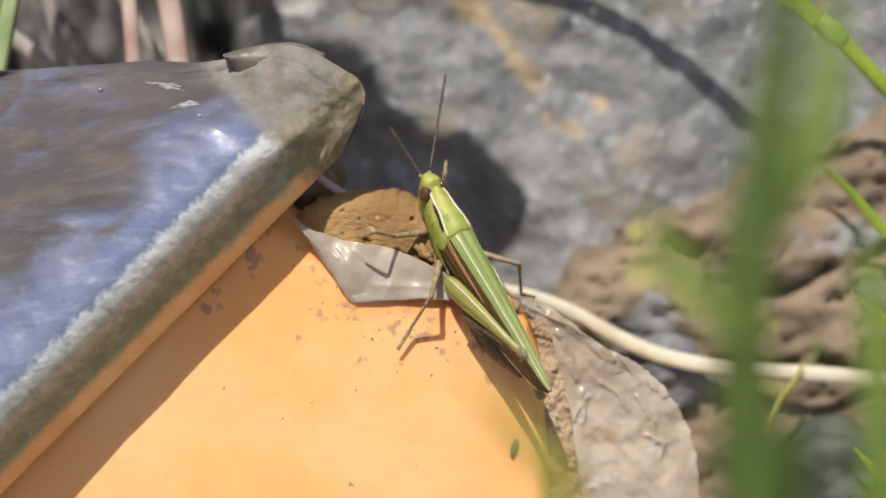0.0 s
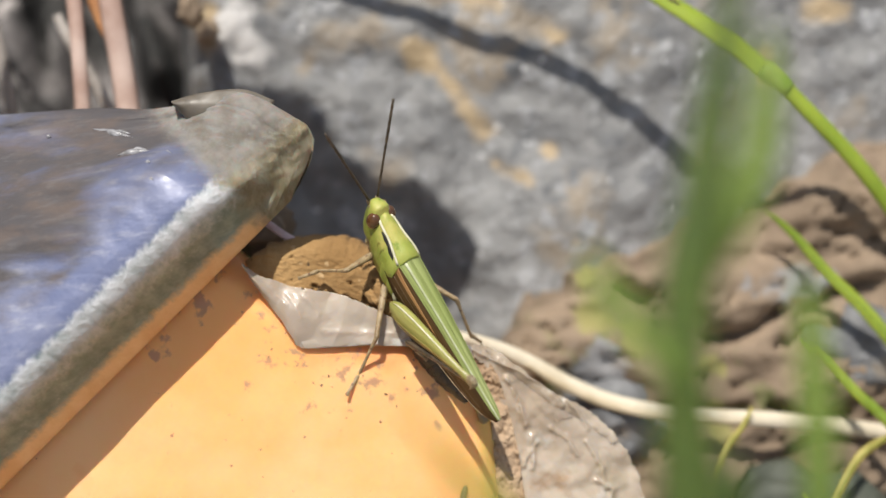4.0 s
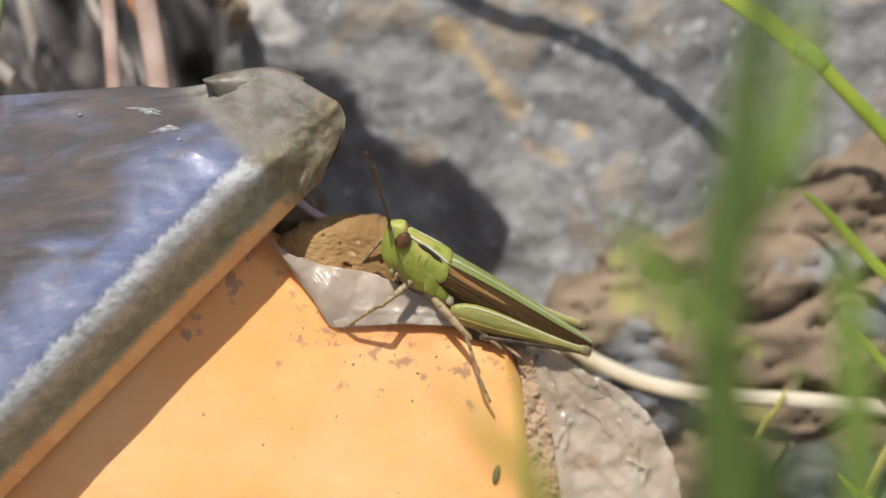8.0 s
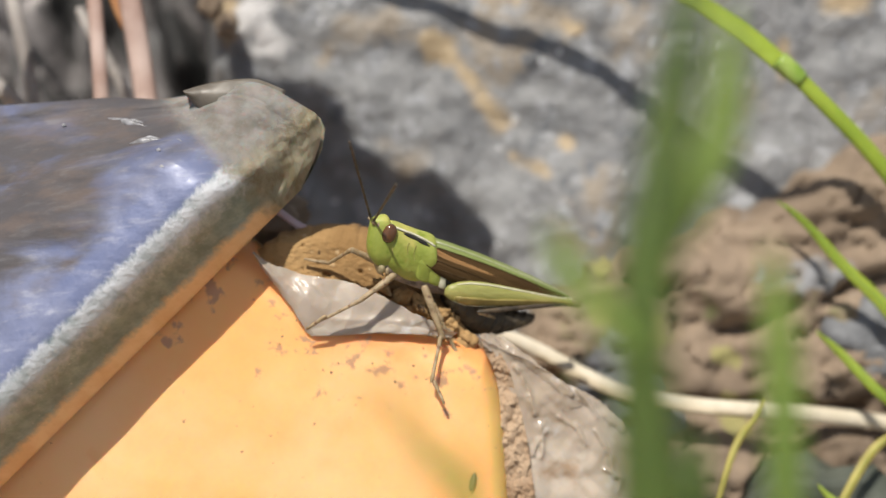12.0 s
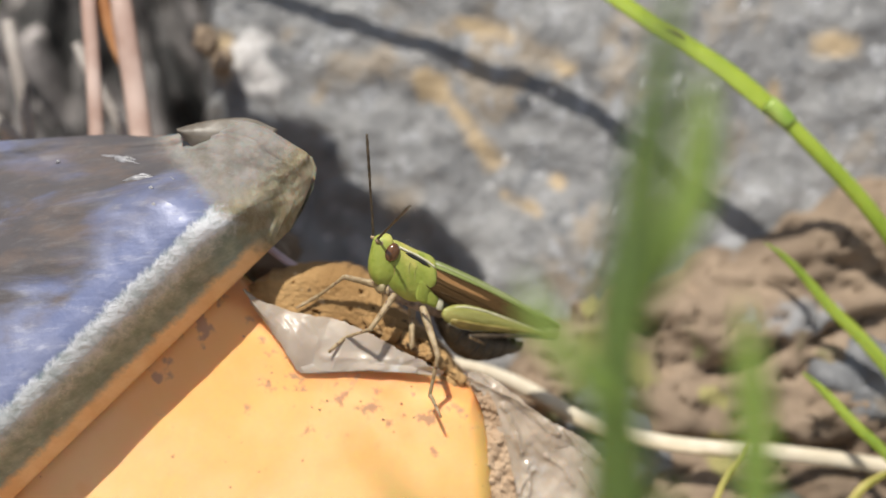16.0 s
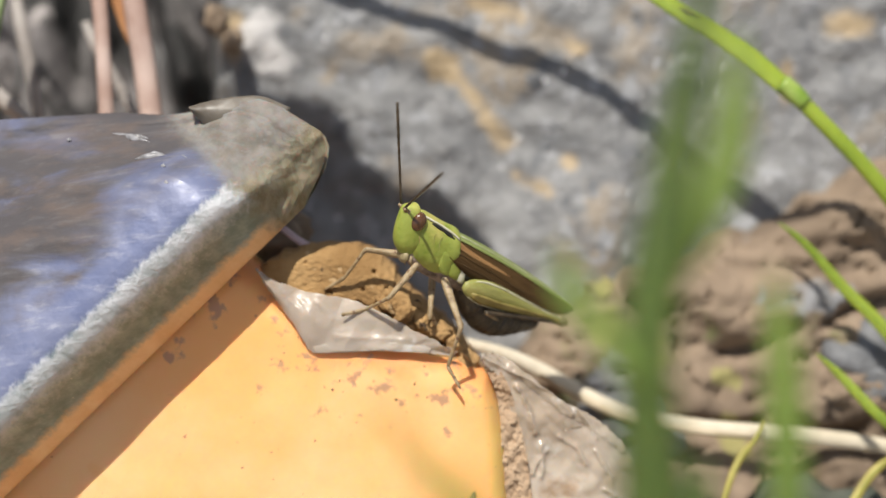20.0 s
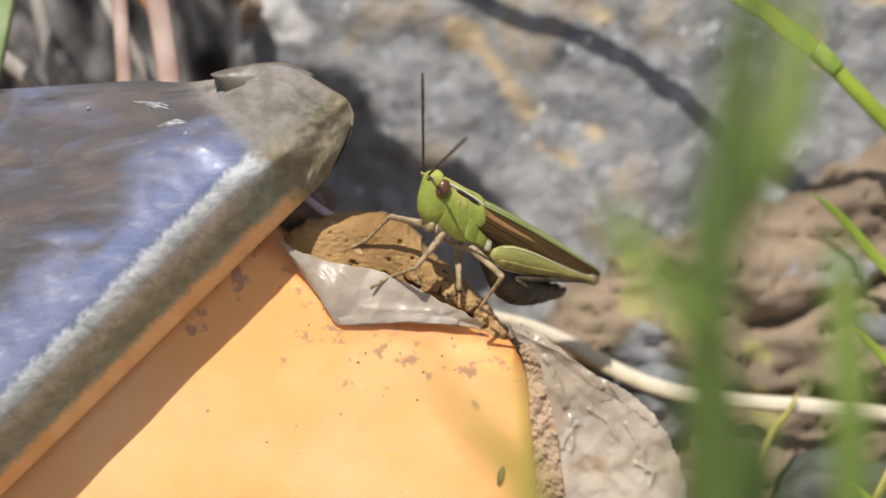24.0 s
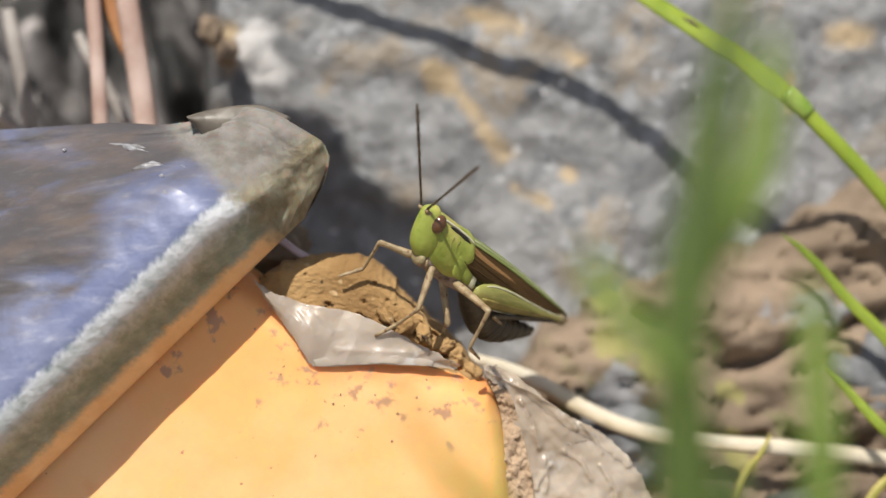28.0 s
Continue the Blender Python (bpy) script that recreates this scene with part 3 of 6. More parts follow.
def make_pouch():
    prof = curve_points(PROFILE + [PROFILE[0]], 89)[:-1]
    ns, npf = 150, len(prof)
    verts, info = [], []
    for i in range(ns):
        for w, c in prof:
            s0 = pouch_end(w)
            u = (max(i - 4, 0) / (ns - 5)) ** 1.5
            s = s0 + (48 - s0) * u
            mid = -0.1 * w + 0.6
            pinch = 0.45 + 0.55 * ease(s - s0, 0, 7.5)
            if i < 4:
                # rounded tip
                s -= (1.3, 1.15, 0.8, 0.35)[i]
                pinch *= (0.15, 0.5, 0.78, 0.95)[i]
            cc = mid + (c - mid) * pinch
            # the sealed end is a soft rounded lip
            lip = (1 - ease(s - s0, 0, 9)) * ease(c, 0.5, 3) * (1 - ease(w, 9.5, 13))
            cc += (4.4 - 0.055 * (w - 5.0) ** 2 - cc) * 0.75 * lip
            cc += ripple(s, w)
            info.append((max(s - s0, s + 7.8), w))
            p = FOOT + EDGE * s + ACROSS * w
            verts.append(bank(p[0], p[1], cc))
    pouch = thing("plastic_pouch", bank(-30, -10, 0), "grimy metallised plastic pouch with a scuffed folded edge and crumpled end", "packaging")
    groups = {}
    for i in range(ns - 1):
        for j in range(npf):
            j2 = (j + 1) % npf
            w, c = prof[j]
            face = (i * npf + j, i * npf + j2, (i + 1) * npf + j2, (i + 1) * npf + j)
            lower = 64 < j
            if i < 42 and not lower:
                key = "crumpled_end"
            elif lower:
                key = "underside"
            elif w < 0.95 and j < 40:
                key = "hem"
            elif w < 2.6 and j < 40:
                key = "side_panel"
            elif w < 5.4 and j < 40:
                key = "folded_edge"
            else:
                key = "top_panel"
            groups.setdefault(key, []).append(face)
    groups["crumpled_end"].append(tuple(range(npf)))
    groups["underside"].append(tuple(range((ns - 1) * npf, ns * npf)))
    for key, label in (("top_panel", "dirty metallised panel, coloured blue-grey for reflected sky"), ("folded_edge", "white scuffed fold"), ("side_panel", "greenish grey folded side"),
                       ("hem", "thin orange-tinted glossy hem"), ("crumpled_end", "crumpled cloudy sealed end"), ("underside", "")):
        used = sorted({k for f in groups[key] for k in f})
        where = {k: q for q, k in enumerate(used)}
        ob = mesh_object(key, [verts[k] for k in used], [tuple(where[k] for k in f) for f in groups[key]], M_POUCH, bank(-30, -10, 0), pouch, label)
        mark(ob, "inward", [info[k][0] for k in used])
        mark(ob, "across", [info[k][1] for k in used])
        lay = []
        for k in used:
            v = verts[k] * 1000
            lay += [v.dot(RIGHT) + 0.25 * v.dot(UPHILL), v.dot(UPHILL) - 0.12 * v.dot(RIGHT), v.dot(OUT) * 0.5]
        ob.data.attributes.new("lay", "FLOAT_VECTOR", "POINT").data.foreach_set("vector", lay)

    # pale creases on the dirty panel: from (distance from the end, across) to the same, width
    for (s0, w0), (s1, w1), wd in (((2.3, 14.3), (0.5, 11.4), 0.34), ((1.3, 13.0), (0.5, 11.9), 0.26), ((2.15, 11.1), (0.25, 9.7), 0.36), ((1.3, 10.7), (0.3, 9.9), 0.3), ((0.9, 9.1), (0.7, 8.8), 0.22), ((-0.5, 8.9), (-0.8, 8.3), 0.14),
                                   ((1.5, 7.9), (1.3, 7.6), 0.24), ((5.2, 16.5), (5.0, 16.2), 0.2)):
        pts = []
        for q in range(7):
            u = q / 6
            s_, w_ = s0 + (s1 - s0) * u, w0 + (w1 - w0) * u
            c_ = float(np.interp(w_, [4.2, 5.4, 7.2, 10, 13, 16], [8.5, 8.6, 8.0, 6.8, 5.2, 2.9]))
            mid, pinch = -0.1 * w_ + 0.6, 0.45 + 0.55 * ease(s_ - pouch_end(w_), 0, 7.5)
            c_ = mid + (c_ - mid) * pinch
            c_ += (4.4 - 0.055 * (w_ - 5.0) ** 2 - c_) * 0.75 * (1 - ease(s_ - pouch_end(w_), 0, 9)) * (1 - ease(w_, 9.5, 13)) + ripple(s_, w_) - 0.02
            p = FOOT + EDGE * s_ + ACROSS * w_
            pts.append(bank(p[0], p[1], c_))
        v, f = tube(pts, [1.7 * wd * 0.001 * (0.1, 0.5, 0.9, 1.0, 0.7, 0.4, 0.05)[q] for q in range(7)], [0.00016] * 7, OUT, 6)
        mesh_object("crease", v, f, M_SCRATCH, bank(-30, -10, 0), pouch, "pale crease")
    return pouch


pouch = make_pouch()


# ---- torn film and crust on the container ----
def patch(name, upper, lower, depth, thick, mat, nu=60, nv=26, base=(0, 0, 0), smooth=True, parent=None, label="", jag=0.0):
    """A solid piece between two outlines given in the bank's plane; depth(u, v, a, b) is its outer face."""
    up, lo = curve_points(upper, nu), curve_points(lower, nu)
    for i in range(nu):
        # torn, uneven outline
        up[i] = up[i] + jag * np.array((fbm(i * 0.13, 1.0, 3.0), fbm(i * 0.13, 5.0, 7.0)))
        lo[i] = lo[i] + jag * np.array((fbm(i * 0.13, 11.0, 3.0), fbm(i * 0.13, 15.0, 7.0)))
    front, rear = [], []
    for i in range(nu):
        for j in range(nv):
            v = j / (nv - 1)
            a, b = lo[i] + (up[i] - lo[i]) * v
            u = i / (nu - 1)
            c = depth(u, v, a, b)
            front.append(bank(a, b, c))
            rear.append(bank(a, b, c - thick))
    n = len(front)
    faces = grid_faces(nu, nv) + [tuple(n + k for k in reversed(f)) for f in grid_faces(nu, nv)]
    ring = [i * nv for i in range(nu)] + [(nu - 1) * nv + j for j in range(1, nv)] + [i * nv + nv - 1 for i in range(nu - 2, -1, -1)] + [j for j in range(nv - 2, 0, -1)]
    for q in range(len(ring)):
        k, k2 = ring[q], ring[(q + 1) % len(ring)]
        faces.append((k, k2, n + k2, n + k))
    return mesh_object(name, front + rear, faces, mat, base, parent, label, smooth)


CRUST_CRACKS = ridge_lines([[(-4.6, -3.2), (-3.6, -3.9), (-2.9, -3.7), (-2.3, -4.3)], [(-1.9, -4.4), (-1.2, -4.0), (-0.2, -4.7)], [(-2.2, -5.2), (-0.8, -5.9), (0.6, -6.3), (1.6, -7.2)], [(-6.2, -3.1), (-5.4, -3.6)]], 0.8, 0.11)


def crust_depth(u, v, a, b):
    r = min(1, 5 * min(u, 1 - u), 3.0 * (1 - v))
    return -0.6 - 2.6 * (1 - math.sqrt(max(0, 1 - (1 - r) ** 2))) + 0.15 * fbm(a * 0.35, b * 0.35, 61, 2) + 0.07 * fbm(a * 1.6, b * 1.6, 63) + 0.06 * fbm(a * 3.6, b * 3.6, 65) - 0.45 * ease(fbm(a * 1.1, b * 1.1, 69), 0.62, 0.8) + 0.04 * fbm(a * 8, b * 8, 66) - CRUST_CRACKS(a, b)


crust = thing("earth_crust", bank(-6, -6, -5), "flaky ochre crust of dried earth along the rim of the container", "earth crust")
patch("slab", [(-14.3, -0.6), (-12.5, 0.7), (-10.4, 1.45), (-6.2, 1.6), (-4.0, 0.3), (-2.2, -1.9), (0.3, -4.0), (2.2, -6.0), (3.6, -8.4)],
              [(-14.4, -1.2), (-12.5, -2.0), (-10, -3.6), (-7, -4.8), (-4, -6.0), (-2, -6.6), (0, -7.6), (1.6, -8.6), (3.2, -9.6)], crust_depth, 5.0, M_CRUST, 170, 80, bank(-6, -6, -5), parent=crust, jag=0.22)


FLAP_CREASES = ridge_lines([[(-12.9, -1.7), (-12.2, -2.6), (-11.7, -3.3)], [(-10.5, -2.9), (-9.8, -3.8), (-9.4, -4.6)], [(-9.2, -3.1), (-8.4, -3.8), (-8.1, -4.4)], [(-11.2, -3.0), (-10.6, -3.6)], [(-7.7, -5.7), (-5.2, -5.8), (-2.2, -5.9)]], 0.1, 0.3)


def flap_depth(u, v, a, b):
    return FLAP_CREASES(a, b) + 0.55 + 0.35 * math.sin(v * 2.2) - 1.8 * max(0, u - 0.75) + 0.3 * fbm(a * 0.3, b * 0.3, 71, 2) + 0.4 * abs(((a * 0.9 - b * 0.45 + 0.8 * fbm(a * 0.3, b * 0.3, 72)) * 0.28) % 1 - 0.5) + 0.25 * math.sin(3 * u + 4 * v)


flap = thing("film_flap", bank(-6, -7, 0), "torn flap of clouded whitish plastic film lying on the container", "plastic film")
patch("sheet_film", [(-13.9, -0.5), (-12.4, -1.5), (-9.5, -2.4), (-6.5, -2.9), (-4.0, -4.0), (-1.5, -5.3), (0.5, -6.3), (1.6, -6.8)],
             [(-13.9, -0.7), (-12.9, -2.2), (-11.6, -4.0), (-10.4, -5.7), (-9.75, -6.8), (-9.1, -6.95), (-7.5, -6.85), (-5.0, -6.7), (-2.5, -6.75), (-0.6, -6.9), (1.2, -7.2)], flap_depth, 0.25, M_FILM, 140, 60, bank(-6, -7, 0), parent=flap, jag=0.12)
patch("folded_edge", [(-9.6, -6.35), (-7.5, -6.2), (-5.0, -6.1), (-2.5, -6.2), (-0.4, -6.5)], [(-9.3, -6.98), (-7.5, -6.95), (-5.0, -6.8), (-2.5, -6.85), (-0.6, -6.95)], lambda u, v, a, b: 0.86 - 0.7 * max(0, u - 0.6) + 0.05 * math.sin(v * 3) + 0.1 * fbm(a * 0.5, b * 0.5, 73, 2), 0.14, M_FILM, 60, 12, bank(-6, -7, 0), parent=flap, label="folded lower edge of the film", jag=0.06)


CREASES = ridge_lines([[(2.2, -6.6), (5.9, -8.5), (7.4, -9.1), (9.2, -10.2), (10.5, -11.7)], [(10.9, -11.3), (11.8, -12.4), (12.5, -13.5)], [(8.1, -14.1), (8.3, -15.5), (8.2, -16.6)], [(8.5, -14.6), (7.7, -15.7), (7.5, -16.3)],
                       [(13.2, -17.6), (14.5, -18.3), (14.3, -19.4)], [(9.6, -13.5), (11.0, -14.4), (11.6, -15.6)], [(6.2, -9.6), (7.2, -11.4), (7.6, -13.2)], [(12.4, -14.6), (13.6, -16.6), (13.9, -18.2)]], 0.32, 0.2)


def clear_depth(u, v, a, b):
    folds = 0.4 * fbm(a * 0.28, b * 0.28, 81, 2) + 0.22 * fbm(a * 0.5 + b * 0.45, (b - a) * 0.12, 83, 2)
    return 0.15 - 0.4 * min(max(a - 1.6, 0), 3.4) - 0.14 * max(0, a - 5) + folds * (0.25 + 0.75 * ease(a, 2, 6)) + CREASES(a, b) + 0.1 * abs(fbm(a * 0.7, b * 0.7, 87, 2)) + 0.13 * fbm(a * 0.7, b * 0.7, 88, 2)


clear = thing("film_scrap", bank(10, -40, -3), "crumpled clear plastic film with bright glints beside the container", "plastic film")
patch("sheet_film", [(3.4, -6.9), (4.4, -7.0), (6.0, -8.0), (9.4, -10.6), (12.6, -12.4), (15.0, -14.6), (16.6, -17.5), (17.4, -22), (18, -30), (19, -40)],
              [(3.5, -7.6), (4.1, -8.2), (4.9, -9.2), (5.6, -11.0), (6.1, -13.5), (6.5, -17), (6.8, -21), (7.0, -25), (7.5, -32), (8, -42)], clear_depth, 0.25, M_CLEAR, 240, 110, bank(10, -40, -3), parent=clear, jag=0.28)

patch("curled_edge", [(4.6, -7.0), (6.1, -7.9), (9.4, -10.4), (12.6, -12.2), (15.0, -14.4)], [(4.6, -7.5), (6.0, -8.6), (9.1, -11.2), (12.2, -13.0), (14.5, -14.9)], lambda u, v, a, b: clear_depth(u, v, a, b) + 0.05 + 0.12 * math.sin(math.pi * v), 0.12, M_CLEAR, 120, 14, bank(10, -40, -3), parent=clear, label="curled upper edge of the film", jag=0.14)


def dirt_depth(u, v, a, b):
    return -1.0 + 0.5 * fbm(a * 0.5, b * 0.5, 91) + 0.25 * fbm(a * 1.3, b * 1.3, 93) + 0.1 * fbm(a * 4, b * 4, 95)


dirt = patch("dirt_seam", [(4.6, -7.8), (5.6, -9.6), (6.3, -12), (7.0, -15), (7.4, -18), (7.8, -21), (8.6, -26), (9, -40)],
             [(3.6, -8.0), (4.4, -9.6), (4.9, -12), (5.0, -15), (5.2, -18), (5.5, -21), (6.0, -26), (6.5, -40)], dirt_depth, 4, M_SEAM, 200, 40, bank(6, -40, -3))
tagged(dirt, "crumbly seam of dry earth along the container", "earth seam")


# ---- grass, straw and stems ----
M_MIDRIB = material("leaf_midrib", (0.14, 0.23, 0.03), (0.22, 0.31, 0.06), 300, 0.5, 0.2, 900)


def blade(name, ctrl, label, category, mat, n=40, fold=0.15, thick=0.22, face=None, group=""):
    """ctrl: (a, b, c, width) in millimetres, from the root."""
    cp = curve_points(ctrl, n)
    pts = [bank(p[0], p[1], p[2]) for p in cp]
    widths = [max(p[3], 0.04) * 0.001 for p in cp]
    thicks = [max(min(thick, p[3] * 0.6), 0.03) * 0.001 for p in cp]
    v, f = tube(pts, widths, thicks, face or OUT, 8, fold)
    if category != "grass":
        return tagged(mesh_object(name, v, f, mat, pts[0]), label, category, group)
    g = thing(name, pts[0], label, category, group)
    mesh_object("leaf", v, f, mat, pts[0], g)
    v, f = tube([p + OUT * (t * 0.45) for p, t in zip(pts, thicks)], [x * 0.12 for x in widths], [x * 0.5 for x in thicks], face or OUT, 6)
    mesh_object("midrib", v, f, M_MIDRIB, pts[0], g, "paler midrib")
    return g


def make_straw():
    """A flattened stalk with a split sheath lying along part of it."""
    cp = curve_points([(2.05, -6.68, -11.5, 0.9), (5.13, -7.50, -12.0, 1.1), (8.22, -8.83, -12.5, 1.3), (12.32, -11.09, -12.8, 1.35), (16.43, -12.73, -12.8, 1.35), (22.59, -13.76, -12.8, 1.35), (30.81, -14.38, -13.5, 1.35), (41.08, -15.92, -15.5, 1.3), (56.48, -19.51, -18.5, 1.2)], 48)
    pts = [bank(p[0], p[1], p[2]) for p in cp]
    g = thing("straw", pts[0], "pale dry straw lying over the soil", "straw")
    v, f = tube(pts, [p[3] * 0.001 for p in cp], [0.0007] * 48, OUT, 10)
    mesh_object("stalk", v, f, M_STRAW, pts[0], g)
    run = range(12, 34)
    v, f = tube([pts[k] - UPHILL * 0.00032 + OUT * 0.00022 for k in run], [0.00078 * min(1, 0.15 + 0.3 * (k - 12), 0.1 + 0.2 * (33 - k)) for k in run], [0.0005] * len(run), OUT, 8)
    mesh_object("sheath", v, f, M_SHEATH, pts[0], g, "dull split sheath of the straw")


make_straw()


def jointed_blade():
    """The bright blade: a stem up to a pale swollen node, and the leaf beyond it."""
    lower = curve_points([(49.25, -8.87, -14.90, 1.5), (41.86, 0.49, -12.90, 1.55), (36.05, 7.49, -10.90, 1.5), (29.55, 13.99, -9.90, 1.45)], 26)
    upper = curve_points([(29.6, 14.05, -10.6, 1.6), (26.7, 16.6, -10.6, 1.85), (23.7, 18.8, -10.6, 1.75), (18.8, 21.9, -10.6, 1.6), (12.0, 26.4, -10.6, 1.5), (7.4, 28.8, -10.7, 1.45), (-3, 33.3, -10.8, 1.4), (-15, 36.2, -11, 1.2), (-29, 37.5, -11.5, 0.6)], 60)
    node = curve_points([(30.14, 13.40, -9.90, 1.5), (29.65, 13.89, -9.85, 1.65), (28.96, 14.58, -9.85, 1.65), (28.27, 15.17, -9.80, 1.6)], 10)
    base = bank(50, -9, -17)
    g = thing("grass_sprig", base, "bright green jointed grass blade arching before the rock", "grass")
    for name, cp, mat, thick, label in (("stem", lower, M_GRASS, 0.9, ""), ("leaf", upper, M_GRASS, 0.25, ""), ("node", node, M_NODE, 1.5, "pale shiny swollen node")):
        v, f = tube([bank(p[0], p[1], p[2]) for p in cp], [p[3] * 0.001 for p in cp], [min(thick, p[3] * 0.8) * 0.001 for p in cp], OUT + Vector((0, 0, 0.7)), 10, 0.12 if name == "leaf" else 0.0)
        mesh_object(name, v, f, mat, base, g, label)
    v, f = tube([bank(21.3, 20.3, -9.3), bank(20.5, 20.8, -9.25), bank(19.7, 21.2, -9.3)], (0.0001, 0.0004, 0.0001), (0.0001, 0.0002, 0.0001), OUT, 6)
    mesh_object("blemish", v, f, M_SEED, base, g, "dark brown slit")


jointed_blade()
blade("grass_sprig", [(60, -32.5, -10, 1.2), (46.5, -16.7, -11.5, 1.2), (38.0, -6.0, -12, 1.15), (34.0, -1.9, -12, 1.0), (31.6, 0.9, -12, 0.75), (29.8, 2.6, -12, 0.5), (28.4, 3.6, -12, 0.05)],
      "green grass blade arching over the soil and the rock", "grass", M_GRASS)
blade("grass_sprig", [(39.9, -27.3, -10.5, 1.0), (36.3, -24.4, -9.5, 1.1), (33.5, -22.2, -9.5, 1.0), (31.3, -20.0, -10, 0.2)],
      "short bright green grass blade over the dark stone", "grass", M_GRASS)
blade("grass_sprig", [(50, -30, -9, 0.8), (40, -16, -10.5, 0.9), (36, -11.8, -11, 0.9), (33.4, -9.0, -11.4, 0.7), (31.6, -7.4, -11.5, 0.2)],
      "short green grass blade with a reddish base", "grass", M_GRASS)
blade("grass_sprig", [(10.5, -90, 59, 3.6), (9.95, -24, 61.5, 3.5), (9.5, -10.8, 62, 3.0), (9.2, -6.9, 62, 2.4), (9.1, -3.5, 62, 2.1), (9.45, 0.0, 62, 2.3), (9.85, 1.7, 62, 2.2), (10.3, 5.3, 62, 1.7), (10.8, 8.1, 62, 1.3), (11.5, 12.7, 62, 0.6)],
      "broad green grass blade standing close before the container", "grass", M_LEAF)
blade("grass_sprig", [(9.3, -12, 61.2, 0.3), (9.3, -5, 61.3, 0.4), (9.85, -1.1, 61.5, 1.2), (11.0, 1.45, 61.5, 1.7), (12.2, 3.8, 61.5, 1.7), (12.6, 6.8, 61.5, 1.3), (12.7, 9.4, 61.5, 0.1)],
      "pale green grass leaf leaning out from the broad blade", "grass", M_THINLEAF)
blade("grass_sprig", [(16.4, -80, 55, 1.5), (15.9, -25, 57.5, 1.5), (15.5, -11.1, 58, 1.55), (15.4, -7.0, 58, 1.6), (15.25, -4.3, 58, 1.5), (15.05, -2.2, 58, 1.1), (14.8, -0.3, 58, 0.15)],
      "slender green grass blade standing before the soil", "grass", M_THINLEAF)
blade("grass_sprig", [(9.2, -14, 62.6, 0.2), (9.05, -5.6, 62.8, 0.35), (8.15, -3.9, 62.8, 0.9), (6.9, -2.2, 62.6, 1.3), (5.9, -0.9, 62.5, 1.2), (5.5, 0.6, 62.5, 0.1)],
      "short drooping green grass leaf", "grass", M_THINLEAF)
blade("grass_sprig", [(11.5, -90, 54, 2.8), (11.05, -25.4, 57.5, 2.7), (11.45, -11.4, 58, 2.2), (11.75, -9.7, 58, 1.5), (11.95, -8.1, 58, 0.1)],
      "green grass blade leaning behind the broad one, coloured dark as shaded", "grass", M_SHADELEAF)
blade("grass_sprig", [(5.5, -90, 56, 1.6), (4.1, -24.7, 59.5, 1.4), (2.3, -11.1, 60, 1.2), (0.75, -8.9, 60, 0.9), (-0.85, -6.9, 60, 0.5), (-1.95, -5.6, 60, 0.08)],
      "thin yellowing grass blade leaning before the container", "grass", M_DRYGRASS)
blade("grass_sprig", [(-48.5, -64, -6, 3.3), (-41.2, 0, -7, 3.3), (-40, 8, -8, 3.2), (-37.8, 20, -9, 2.9), (-34, 40, -10, 1.2)],
      "pale green grass blade beside the pouch", "grass", M_PALELEAF)
blade("plant_stem", [(-22.5, 0, -12, 2.0), (-24, 9, -12, 2.0), (-25, 16, -12, 2.0), (-26.3, 24, -12, 1.9), (-28, 36, -13, 1.2)],
      "dry pinkish-beige plant stem", "stem", M_STEM, fold=0, thick=1.2, group="dry stems")
blade("plant_stem", [(-27.8, 0, -11, 1.3), (-28, 11, -11, 1.3), (-28.4, 18, -11, 1.3), (-29, 24, -11.5, 1.3), (-30, 36, -12, 0.8)],
      "dry reddish plant stem", "stem", M_STEM, fold=0, thick=0.8, group="dry stems")
blade("plant_stem", [(-23.5, 8, -13.5, 0.8), (-25, 16, -13, 1.0), (-26.8, 20, -13, 1.2), (-28.3, 25, -12.5, 1.2), (-30, 34, -12, 0.8)],
      "rust-brown withered leaf stem", "stem", M_RUST, fold=0, thick=0.4, group="dry stems")
for ctrl in ([(-44, 18.5, -16, 1.4), (-40.4, 15.6, -16, 1.5), (-37.9, 13.7, -16, 1.4), (-35.4, 11.3, -16, 1.3), (-32, 7, -16, 1.2)], [(-37.6, 23, -18, 1.1), (-37, 19.9, -18, 1.3), (-35.9, 14.9, -18, 1.2), (-35, 9, -18, 1.0)], [(-31.5, 21, -18, 0.8), (-30.5, 18.9, -18, 1.0), (-27.4, 13.5, -18, 1.0), (-25, 9, -18, 0.8)]):
    blade("root", ctrl, "bare pale grey root before the dark stone", "root", M_ROOT, fold=0, thick=0.9, group="bare roots")
blade("plant_stem", [(-14.4, 4.4, -3.6, 0.5), (-13.0, 3.2, -2.8, 0.6), (-11.3, 1.9, -2.4, 0.6), (-10.0, 1.1, -2.2, 0.6)],
      "thin pale violet stem behind the earth crust", "stem", M_VIOLET, fold=0, thick=0.5)


